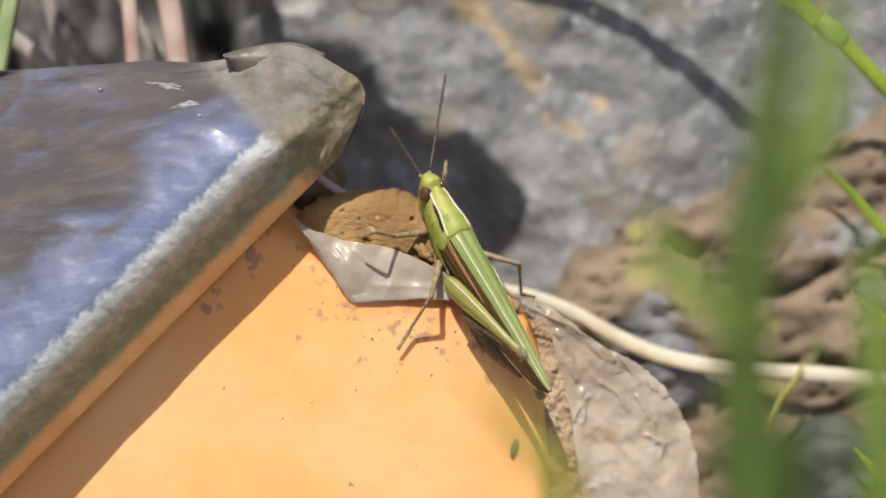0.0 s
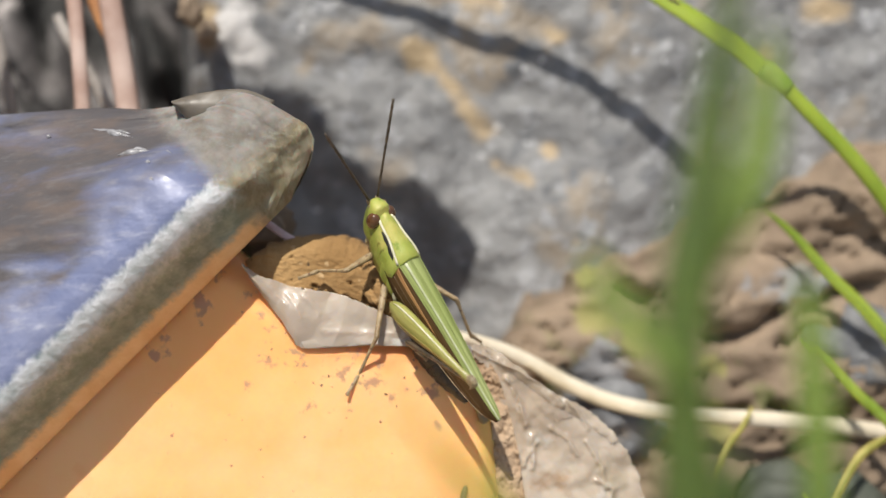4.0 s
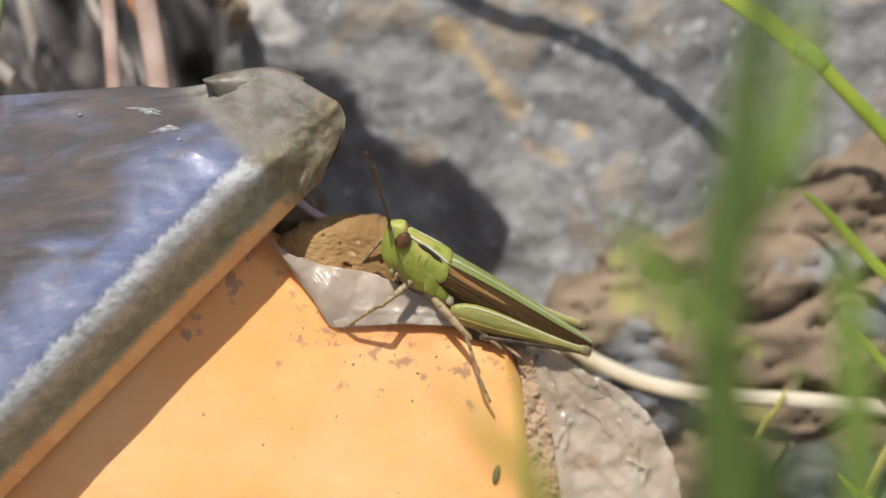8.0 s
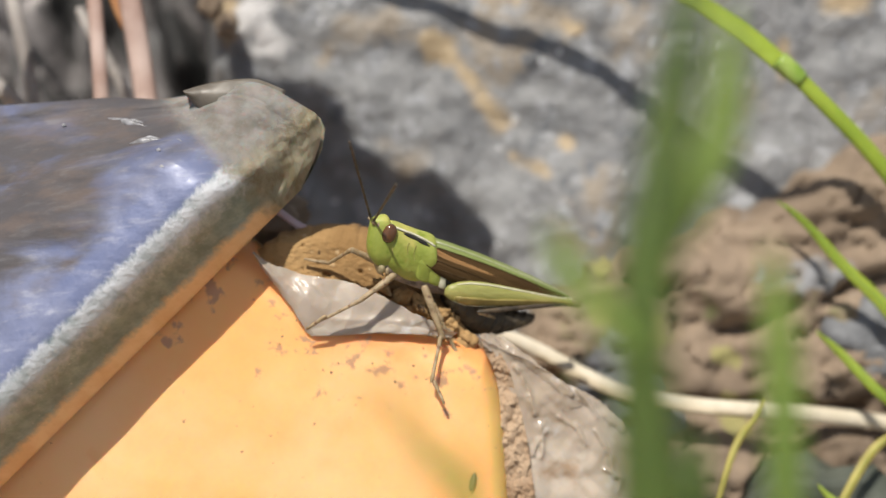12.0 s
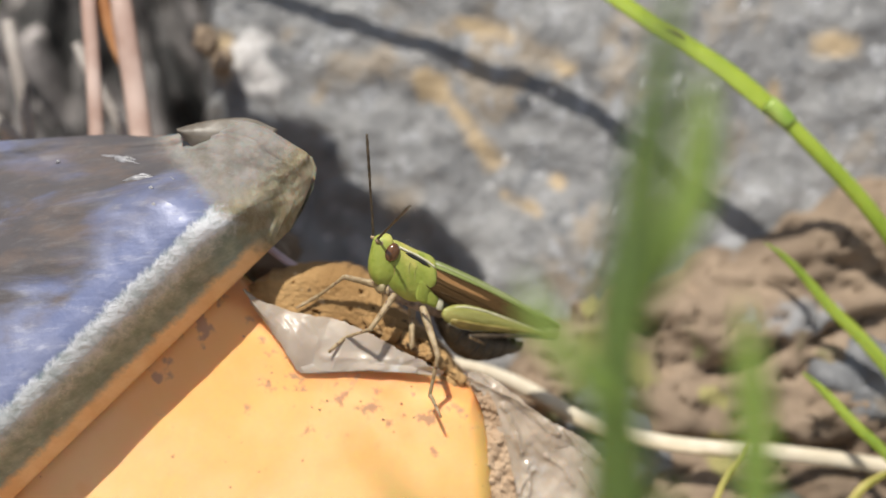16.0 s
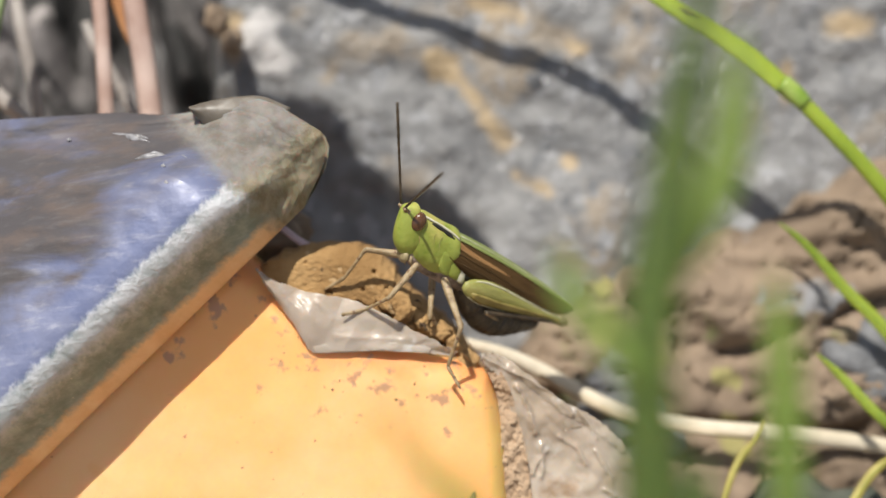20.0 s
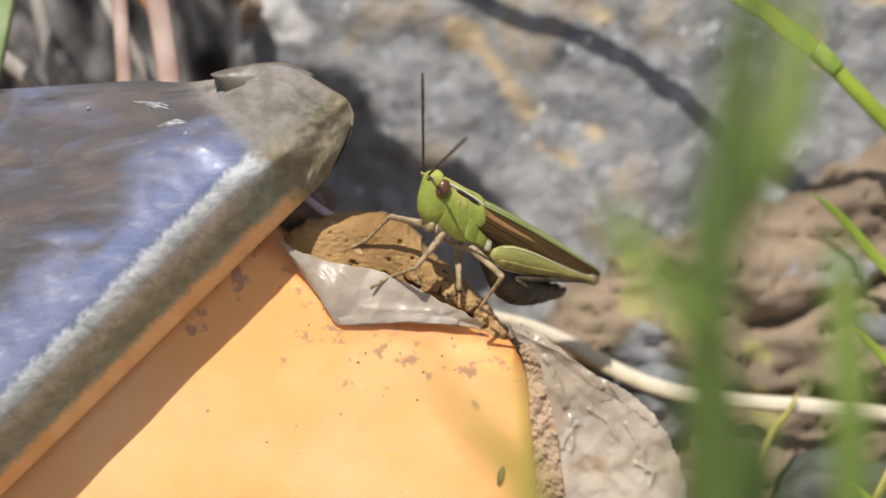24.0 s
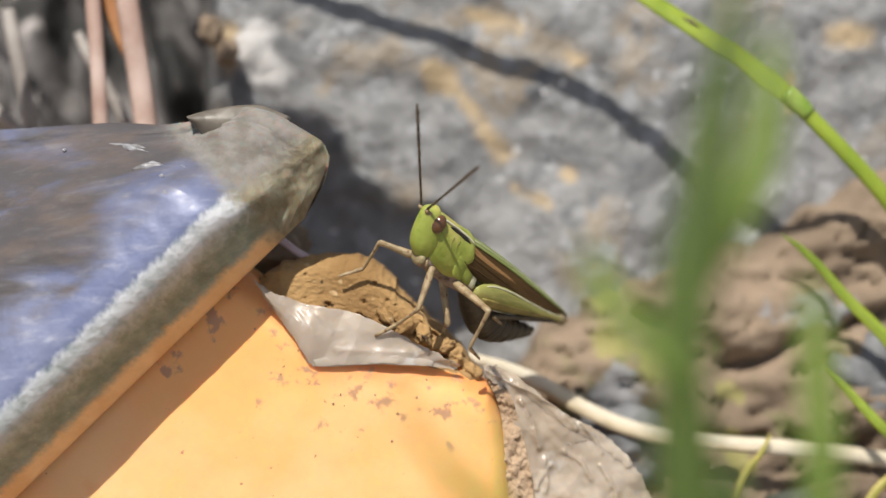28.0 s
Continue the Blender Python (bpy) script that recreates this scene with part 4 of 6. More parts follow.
# ---- unseen broad leaf, added over the stones above to shade the rock behind the pouch ----
M_CASTERLEAF = material("shade_caster_leaf", (0.05, 0.09, 0.02), (0.09, 0.14, 0.035), 160, 0.5, 0.3, 600, [((0.2, 0.16, 0.06), 90, 0.6, 0.1)])
SUNWARD = 52 / 0.713
# invented outline: the shade's edge on the rock, moved towards the sun
leaf_top, leaf_low = ([(a - 0.18 * SUNWARD, b + 0.7217 * SUNWARD) for a, b in line] for line in (
    [(-20, 15.6), (-17, 16.0), (-12.4, 15.6), (-9.3, 14.0), (-7.6, 10.4), (-3.2, 7.6), (0.6, 5.8), (3.4, 3.6), (5.0, 0.4)],
    [(-20, 9), (-17, 2), (-13, -3), (-8, -4.5), (-2, -4.5), (1.5, -3.8), (3.6, -2.4), (4.6, -1.0), (5.0, 0.1)]))
broad = thing("shade_caster_leaf", bank(-70, 44, -32), "unseen broad green leaf on a stalk, added to shade the rock", "leaf")
patch("leaf_blade", leaf_top, leaf_low, lambda u, v, a, b: 30 + 0.6 * math.sin(3 * v), 0.3, M_CASTERLEAF, 60, 24, bank(-70, 44, -32), parent=broad, jag=0.5)
v, f = tube([bank(*p) for p in curve_points([(-70, 42, -36), (-62, 58, -8), (-48, 66, 18), (-36, 66, 29), (-30, 65, 30.4), (-20, 62, 30.7), (-10, 57, 30.6)], 30)], [0.0014 - 0.00003 * k for k in range(30)], [0.0012 - 0.00003 * k for k in range(30)], OUT, 8)
mesh_object("stalk", v, f, M_STEM, bank(-70, 44, -32), broad, "pinkish stalk and midrib of the added shading leaf")


# ---- stones behind the stems, coloured dark for their shade ----
def back_depth(a, b):
    d = -40 + 15 * fbm(a * 0.13 + b * 0.03, b * 0.03, 101) + 3.0 * fbm(a * 0.3, b * 0.12, 103) + 0.5 * fbm(a * 1.2, b * 0.9, 105)
    return d


backstone = sheet("stone", (-75, -8), (-55, 60), 120, 140, back_depth, M_SHADEROCK, -75, bank(-40, -55, -45))
tagged(backstone, "rough stone behind dry stems, its shade put into the dark colour", "rock")


# ---- small things ----
def lump(name, a, b, c, size, mat, label, category, seed, group="", turn=0.0, rough=0.25, detail=10, parent=None):
    """An uneven stone or crumb; size: half extents along right, uphill and out."""
    verts = []
    n, m = detail, detail + 4
    for i in range(n):
        th = math.pi * (i + 0.5) / n
        for k in range(m):
            ph = 2 * math.pi * k / m
            d = Vector((math.sin(th) * math.cos(ph), math.sin(th) * math.sin(ph), math.cos(th)))
            r = 1 + rough * fbm(d.x * 1.6 + seed, d.y * 1.6, d.z * 1.6, 3)
            x, y, z = d.x * size[0] * r, d.y * size[1] * r, d.z * size[2] * r
            cs, sn = math.cos(turn), math.sin(turn)
            verts.append(bank(a + x * cs - y * sn, b + x * sn + y * cs, c + z))
    faces = grid_faces(n, m, True) + [tuple(range(m)), tuple(range((n - 1) * m, n * m))]
    if parent is not None:
        return mesh_object(name, verts, faces, mat, parent.location, parent)
    return tagged(mesh_object(name, verts, faces, mat, bank(a, b, c)), label, category, group)


# added lump that closes the shaded gap between pouch and crust
lump("earth_clod", -14.6, 1.6, -7.6, (4.2, 3.4, 3.0), M_SOIL, "clod of earth added to fill the shaded gap under the pouch", "earth", 41, rough=0.4, detail=20)
lump("seed", 2.75, -18.2, 0.55, (0.26, 0.75, 0.2), M_SEED, "flat dark olive seed husk lying on the container", "seed", 3, turn=-0.25, rough=0.08)
for a, b, c, w, h in ((-2.6, -3.9, -0.2, 0.9, 0.6), (-1.2, -4.6, -0.3, 0.8, 0.55), (0.2, -5.4, -0.5, 0.9, 0.6), (1.2, -6.2, -0.8, 0.7, 0.6), (-4.0, -3.3, -0.2, 0.8, 0.4), (2.4, -7.4, -1.0, 0.8, 0.6)):
    lump("fragment", a, b, c, (w, h, 0.5), M_CRUST, "", "", a * 3 + b, "", a, 0.7, 14, crust)
rng = random.Random(7)
for k in range(22):
    a = rng.uniform(-13, 5)
    top = float(np.interp(a, [-14, -9.5, 1.2, 6], [-1, -6.9, -7.3, -10.5])) - 0.4 - abs(rng.gauss(0, 3.0))
    if a > orange_right(top) - 1:
        continue
    r = rng.uniform(0.04, 0.11)
    d = min((orange_right(top) - a) / 1.8, (orange_top(a) - top) / 4.0)
    d = min(max(d, 0), 1)
    c = 0.6 - 3.4 * (1 - math.sqrt(max(0, 1 - (1 - d) ** 2))) - 0.0012 * (a + 10) ** 2 - 0.002 * (top + 16) ** 2 + 0.15 * fbm(a * 0.15, top * 0.15, 41)
    lump("earth_crumb", a, top, c + r * 0.3, (r, r * rng.uniform(0.5, 1), r * 0.5), M_CRUMB, "tiny dark crumb of earth on the plastic", "crumb", k, "crumbs on the container", rng.uniform(0, 3), 0.4, 6)
for a, b, c, w, h, mat, label in ((38.5, -8.5, -17.4, 5.5, 4.2, M_PEBBLE, "smooth grey stone half sunk in the soil"), (15.2, -14.8, -16.5, 5.4, 3.8, M_PEBBLE, "blue-grey stone under the straw"),
                                  (32.4, -23.0, -15.5, 7.4, 4.8, M_SHADESTONE, "mossy stone at the foot of the soil, coloured dark for shade"),
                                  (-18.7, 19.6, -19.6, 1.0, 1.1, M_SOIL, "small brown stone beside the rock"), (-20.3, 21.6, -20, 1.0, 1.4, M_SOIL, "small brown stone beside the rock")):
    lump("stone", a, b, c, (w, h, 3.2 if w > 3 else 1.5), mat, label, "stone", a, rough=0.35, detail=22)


def tab_depth(u, v, a, b):
    return 2.9 - 0.5 * u + 0.5 * math.sin(v * 3) + 0.2 * fbm(a * 0.4, b * 0.4, 111)


tab = patch("tab", [(-18.8, 11.6), (-16.7, 12.2), (-13.6, 12.5), (-11.3, 11.7)], [(-18.6, 11.2), (-17.1, 9.8), (-14.8, 9.2), (-12.3, 8.8)], tab_depth, 1.4, M_CLOUD, 30, 16, bank(-30, -10, 0), parent=pouch, label="stiff curled tab of cloudy film")


for ctrl in ([(22, -24, -9, 0.5), (24.5, -17, -10, 0.6), (26.5, -14.5, -11, 0.5), (27.5, -13, -12, 0.2)], [(33, -22, -10, 0.7), (36, -17.5, -11, 0.8), (38.5, -15.8, -11.5, 0.6), (41, -15, -12, 0.2)]):
    blade("grass_sprig", ctrl, "short withered yellow-green bit of grass on the soil", "grass", M_DRYGRASS, 16, group="bits of grass")


# ---- grasshopper: x forward, y to its left, z up, millimetres ----
hopper = tagged(new("grasshopper"), "small green grasshopper with brown wing sides and brown eyes", "grasshopper")
hopper.empty_display_size = 0.003


def piece(name, verts, faces, mat, label="", parent=None):
    return mesh_object(name, [Vector(v) * 0.001 for v in verts], faces, mat, None, parent or hopper, label)


def loft(rings):
    """Closed body through rings of equal point count."""
    n = len(rings[0])
    verts = [p for r in rings for p in r]
    faces = grid_faces(len(rings), n, True) + [tuple(range(n)), tuple(range((len(rings) - 1) * n, len(rings) * n))]
    return verts, faces


def ring(x, zc, hw, hh, n=20, power=2.0, lean=0.0):
    out = []
    for k in range(n):
        t = 2 * math.pi * k / n
        y, z = math.cos(t), math.sin(t)
        y = math.copysign(abs(y) ** (2 / power), y)
        z = math.copysign(abs(z) ** (2 / power), z)
        out.append((x + lean * z * hh, y * hw, zc + z * hh))
    return out


def smooth_loft(ctrl, n, sides=20):
    """ctrl rows: x, centre z, half width, half height, power, lean."""
    return loft([ring(c[0], c[1], max(c[2], 0.03), max(c[3], 0.03), sides, c[4], c[5]) for c in curve_points(ctrl, n)])


FACE, DOWN = Vector((0.9, 0, -0.44)), Vector((-0.44, 0, -0.9))


def head_place(u, f, y):
    """A point of the head: down the face from the crown, forward of its middle, and sideways."""
    return Vector((8.55, 0, 1.85)) + DOWN * u + FACE * f + Vector((0, y, 0))


HEAD = [(-0.12, 0.3, 0.12), (-0.02, 0.78, 0.42), (0.2, 1.05, 0.66), (0.8, 1.2, 0.8), (1.5, 1.3, 0.9), (2.2, 1.34, 0.98), (2.9, 1.24, 0.98), (3.4, 1.0, 0.84), (3.85, 0.6, 0.6), (4.0, 0.2, 0.2)]


def make_body():
    # head: rings down the slanting face, a blunt crown in front
    rings = []
    for u, hf, hw in curve_points(HEAD, 26):
        rings.append([head_place(u, hf * math.cos(q) * (1.0 if math.cos(q) > 0 else 0.3 + 0.7 * ease(u, 0, 1.8)), hw * math.copysign(abs(math.sin(q)) ** 0.9, math.sin(q))) for q in (2 * math.pi * k / 28 for k in range(28))])
    head = piece("head", *loft(rings), M_BODY)
    for s in (1, -1):
        v, f = smooth_loft([(-0.88, 0, 0.1, 0.1, 2, 0), (-0.74, 0, 0.3, 0.38, 2, 0), (-0.35, 0, 0.46, 0.64, 2, 0), (0.15, 0, 0.5, 0.7, 2, 0), (0.6, 0, 0.4, 0.54, 2, 0), (0.86, 0, 0.1, 0.12, 2, 0)], 16, 18)
        c = head_place(1.12, -0.15, s * 0.7)
        piece("eye", [c + DOWN * p[0] * 0.86 + FACE * (p[2] * 0.88 + 0.1 * p[0]) + Vector((0, p[1], 0)) for p in v], f, M_EYE, "glossy brown eye", head)
        # tan hollow between the eye and the feeler
        v, f = smooth_loft([(-0.4, 0, 0.06, 0.05, 2, 0), (-0.2, 0, 0.12, 0.18, 2, 0), (0.2, 0, 0.12, 0.18, 2, 0), (0.4, 0, 0.06, 0.05, 2, 0)], 8, 10)
        piece("cheek_mark", [head_place(0.6 + p[0], 0.62 + p[2], s * (0.5 + p[1])) for p in v], f, M_TAN, "tan mark before the eye", head)
        groove = [head_place(u, -0.3 - 0.06 * k, s * w) for k, (u, w) in enumerate(((2.1, 0.94), (2.45, 0.97), (2.8, 0.97), (3.2, 0.9)))]
        v, f = tube(groove, [0.04, 0.08, 0.08, 0.03], [0.05] * 4, (0, s, 0), 6)
        piece("groove", v, f, M_OLIVE, "fine groove of the cheek", head)
        ridge = [head_place(u, w, s * 0.2) for u, w in ((0.5, 1.06), (1.0, 1.17), (1.6, 1.25), (2.2, 1.27), (2.8, 1.2), (3.3, 1.0))]
        v, f = tube(ridge, [0.04, 0.07, 0.08, 0.08, 0.07, 0.04], [0.07] * 6, FACE, 6)
        piece("face_ridge", v, f, M_RIDGE, "pale ridge down the face", head)
        # base of the feeler
        v, f = tube([head_place(0.35, 0.86, s * 0.4), head_place(0.12, 1.1, s * 0.42)], (0.36, 0.26), (0.36, 0.26), (0, 0, 1), 10)
        piece("antenna_base", v, f, M_TAN, "tan base of the antenna", head)
    # lip and mouthparts
    v, f = smooth_loft([(-0.5, 0, 0.45, 0.16, 2.4, 0), (-0.2, 0, 0.78, 0.3, 2.6, 0), (0.25, 0, 0.74, 0.3, 2.6, 0), (0.6, 0, 0.4, 0.16, 2.2, 0)], 10, 14)
    piece("lip", [head_place(3.95 + p[0], 0.3 + p[2], p[1]) for p in v], f, M_LIP, "brownish lip", head)
    for y, x in ((0.55, -0.1), (-0.55, -0.1), (0.22, 0.25), (-0.22, 0.25)):
        v, f = tube([head_place(3.8, x, y), head_place(4.25, x + 0.05, y * 1.25), head_place(4.75, x - 0.15, y * 1.2)], (0.34, 0.3, 0.1), (0.34, 0.28, 0.1), (1, 0, 0), 8)
        piece("mouthpart", v, f, M_TAN, "tan mouthpart", head)
    # pronotum: saddle over the thorax, its margins slanting like the face
    rings = []
    for x, zt, hw, zb in curve_points([(7.95, 1.66, 0.84, -1.2), (7.5, 1.74, 1.04, -1.6), (6.5, 1.73, 1.24, -1.85), (5.8, 1.72, 1.32, -1.85), (5.1, 1.75, 1.42, -1.6), (4.5, 1.78, 1.48, -1.0), (4.05, 1.72, 1.4, -0.2)], 26):
        prof = [(0, zt + 0.07), (0.2, zt), (0.4, zt - 0.12), (0.56, zt - 0.3), (0.72, zt - 0.56), (0.86, zt - 0.88), (0.96, zt - 1.25), (1.0, (zt + zb) / 2 - 0.3), (0.97, (zt + zb) / 2 - 0.9), (0.86, zb)]
        outer = [(x - 0.33 * (zt - z) * 0.9, hw * y, z) for y, z in prof]
        rings.append([(p[0], -p[1], p[2]) for p in reversed(outer[1:])] + outer + [(outer[-1][0], hw * 0.6, zb), (outer[-1][0], -hw * 0.6, zb)])
    pron = piece("pronotum", *loft(rings), M_BODY)
    # two shallow grooves on each side lobe
    for s in (1, -1):
        for x0, z0, z1 in ((6.55, 0.95, -0.6), (5.95, 1.0, -1.2)):
            gp = []
            for q in range(8):
                z = z0 + (z1 - z0) * q / 7
                y = float(np.interp(1.72 - z, [0.1, 0.24, 0.6, 1.1, 2.1, 2.8], [0.6, 0.74, 0.88, 0.97, 1.0, 0.97])) * float(np.interp(x0, [5.1, 5.8, 6.5, 7.1], [1.42, 1.32, 1.24, 1.14]))
                gp.append((x0 - 0.3 * (1.72 - z) + 0.12 * math.sin(q * 0.9), s * (y - 0.01), z))
            v, f = tube(gp, [0.02, 0.04, 0.05, 0.05, 0.05, 0.04, 0.03, 0.02], [0.04] * 8, (0, s, 0.1), 6)
            piece("groove", v, f, M_FEMUR, "shallow groove of the side lobe", pron)
    # cream keels bent inward, with black wedges outside them
    for s in (1, -1):
        cp = curve_points([(7.7, 0.5, 1.42), (7.3, 0.58, 1.44), (6.8, 0.62, 1.44), (6.3, 0.64, 1.45), (5.8, 0.7, 1.44), (5.2, 0.82, 1.4), (4.7, 0.9, 1.34), (4.1, 0.95, 1.2)], 20)
        v, f = tube([(p[0], s * (p[1] + 0.05), p[2] + 0.06) for p in cp], [0.2] * 20, [0.17] * 20, (0, s * 0.5, 1), 6)
        piece("keel", v, f, M_CREAM, "thin cream keel line", pron)
        wp = curve_points([(6.85, 0.78, 1.31), (6.2, 0.81, 1.31), (5.6, 0.88, 1.3), (5.1, 1.0, 1.24), (4.6, 1.1, 1.14)], 12)
        v, f = tube([(p[0], s * p[1], p[2]) for p in wp], [0.06, 0.2, 0.3, 0.34, 0.32, 0.28, 0.34, 0.38, 0.34, 0.26, 0.16, 0.05], [0.16] * 12, (0, s * 1.0, 0.8), 6)
        piece("stripe", v, f, M_BLACK, "black wedge beside the keel", pron)
    # thorax below
    v, f = smooth_loft([(7.0, -1.3, 0.7, 0.6, 2, 0), (6.0, -1.3, 1.0, 1.1, 2.3, 0), (4.0, -1.2, 1.22, 1.3, 2.3, 0), (1.8, -1.0, 1.28, 1.4, 2.3, 0), (-0.5, -0.7, 1.2, 1.2, 2.2, 0)], 16, 20)
    piece("thorax", v, f, M_CHEST, "pinkish-tan underside of the thorax")
    for s in (1, -1):
        for x0, z0, hl, hh, mat, label in ((4.2, -0.75, 0.6, 0.85, M_BODY, "green side plate of the thorax"), (3.2, -0.75, 0.6, 0.8, M_BODY, "green side plate of the thorax"), (2.35, -1.0, 0.34, 0.6, M_CREAM, "pale side plate of the thorax")):
            v, f = smooth_loft([(-hl, 0, 0.04, hh * 0.6, 2, 0.35), (-hl * 0.8, 0, 0.1, hh * 0.92, 2.6, 0.35), (0, 0, 0.16, hh, 2.8, 0.35), (hl * 0.8, 0, 0.1, hh * 0.92, 2.6, 0.35), (hl, 0, 0.04, hh * 0.6, 2, 0.35)], 10, 16)
            piece("side_plate", [(p[0] + x0, p[1] + s * 1.3, p[2] + z0) for p in v], f, mat, label)
        # black lump that paints the shade between side plate and hind leg
        v, f = smooth_loft([(-0.5, 0, 0.06, 0.2, 2, 0), (-0.2, 0, 0.12, 0.42, 2, 0), (0.2, 0, 0.12, 0.42, 2, 0), (0.5, 0, 0.06, 0.2, 2, 0)], 8, 12)
        piece("side_plate", [(p[0] + 1.85, p[1] + s * 1.33, p[2] - 0.75) for p in v], f, M_BLACK, "black lump standing in for the shaded gap before the hind leg")
    # abdomen in rings, sagging below the wings
    for k in range(9):
        x0 = 0.9 - k * 0.9
        sag = [-1.7, -2.15, -2.55, -2.85, -3.0, -3.0, -2.85, -2.55, -2.15, -1.8]
        rad = [1.2, 1.42, 1.55, 1.6, 1.55, 1.42, 1.22, 1.0, 0.75, 0.5]
        v, f = smooth_loft([(x0 + 0.06, sag[k], rad[k] * 0.8, rad[k] * 0.93, 2, 0), (x0 - 0.1, sag[k], rad[k] * 0.84, rad[k], 2, 0), (x0 - 0.72, (sag[k] + sag[k + 1]) / 2, rad[k + 1] * 0.87, rad[k + 1] * 1.02, 2, 0), (x0 - 0.95, sag[k + 1], rad[k + 1] * 0.76, rad[k + 1] * 0.92, 2, 0)], 6, 18)
        piece("abdomen_segment", v, f, M_ABDOMEN, "dark brown abdomen segment")
    # wings: a green roof strip and a brown side for each
    for s in (1, -1):
        top, side = [], []
        for x, ridge, y1, z1, y2, z2 in curve_points([(4.3, 1.62, 0.94, 1.24, 1.46, -0.2), (2.5, 1.7, 0.87, 1.28, 1.5, -0.7), (-0.5, 1.7, 0.75, 1.3, 1.42, -0.85), (-3.5, 1.58, 0.62, 1.22, 1.22, -0.75), (-6.5, 1.38, 0.46, 1.1, 0.9, -0.4), (-8.6, 1.16, 0.3, 1.04, 0.55, 0.05), (-9.6, 0.98, 0.1, 0.9, 0.14, 0.65)], 30):
            off = 0.025 if s > 0 else 0.0
            top.append([(x, s * 0.02, ridge + off), (x, s * y1 * 0.55, (ridge + z1) / 2 + 0.03 + off), (x, s * y1, z1 + off), (x, s * y1, z1 - 0.1), (x, s * y1 * 0.5, ridge - 0.2), (x, s * 0.02, ridge - 0.12)])
            ring_ = [(x, s * (y1 + (y2 - y1) * q + 0.1 * math.sin(math.pi * q)), z1 - 0.02 + (z2 - z1) * q) for q in (0, 0.25, 0.5, 0.75, 1.0)]
            side.append(ring_ + [(x, s * (abs(p[1]) - 0.1), p[2]) for p in reversed(ring_)])
        wing = piece("wing", *loft(top), M_WINGTOP, "green upper strip of the folded wing")
        piece("wing_side", *loft(side), M_WINGSIDE, "brown side field of the folded wing", wing)
        v, f = tube([(p[2][0], p[2][1] * 1.01, p[2][2] + 0.01) for p in top], [0.07] * 30, [0.06] * 30, (0, s * 0.4, 1), 6)
        piece("wing_vein", v, f, M_WINGTOP, "pale edge of the wing's roof", wing)
        if s > 0:
            v, f = tube([(p[1][0], p[1][1] * 0.9, p[1][2] + 0.005) for p in top[1:]], [0.3 - 0.005 * q for q in range(29)], [0.05] * 29, (0, 0.2, 1), 6)
            piece("wing_vein", v, f, M_RIDGE, "whitish stripe along the wing", wing)
        # tan shoulder that fades backward, fine veins and the pale hind margin
        v, f = tube([(p[1][0], p[1][1] * 1.01, p[1][2] - 0.05) for p in side[:13]], [0.8 - 0.058 * q for q in range(13)], [0.03] * 13, (0, s, 0.3), 6)
        piece("wing_vein", v, f, M_SHOULDER, "orange-tan shoulder of the wing", wing)
        for row, a0, a1, wd in ((2, 2, 24, 0.03), (3, 4, 22, 0.03)):
            v, f = tube([(p[row][0], p[row][1] * 1.012, p[row][2] + 0.12 * math.sin(q * 0.3)) for q, p in enumerate(side[a0:a1])], [wd] * (a1 - a0), [0.05] * (a1 - a0), (0, s, 0), 6)
            piece("wing_vein", v, f, M_VEIN, "thin brown wing vein", wing)
        v, f = tube([(p[4][0], p[4][1], p[4][2]) for p in side[8:]], [0.07] * 22, [0.07] * 22, (0, s, 0), 6)
        piece("wing_vein", v, f, M_TAN, "tan lower edge of the wing", wing)
    return head


make_body()


# ---- legs: each piece lies along its own +x from its joint ----
def leg_piece(name, length, ctrl, mat, label="", spines=0):
    """ctrl: (share of length, half width, half height)."""
    v, f = smooth_loft([(c[0] * length, c[3] if len(c) > 3 else 0.0, c[1], c[2], 2.2, 0) for c in ctrl], 14, 12)
    ob = piece(name, v, f, mat, label)
    for k in range(spines):
        x = length * (0.3 + 0.65 * k / spines)
        sv, sf = tube([(x, 0.0, 0.1), (x + 0.12, 0.0, 0.5)], (0.07, 0.01), (0.07, 0.01), (1, 0, 0), 5)
        piece("spine", sv, sf, M_DARK, "dark spine", ob)
    return ob


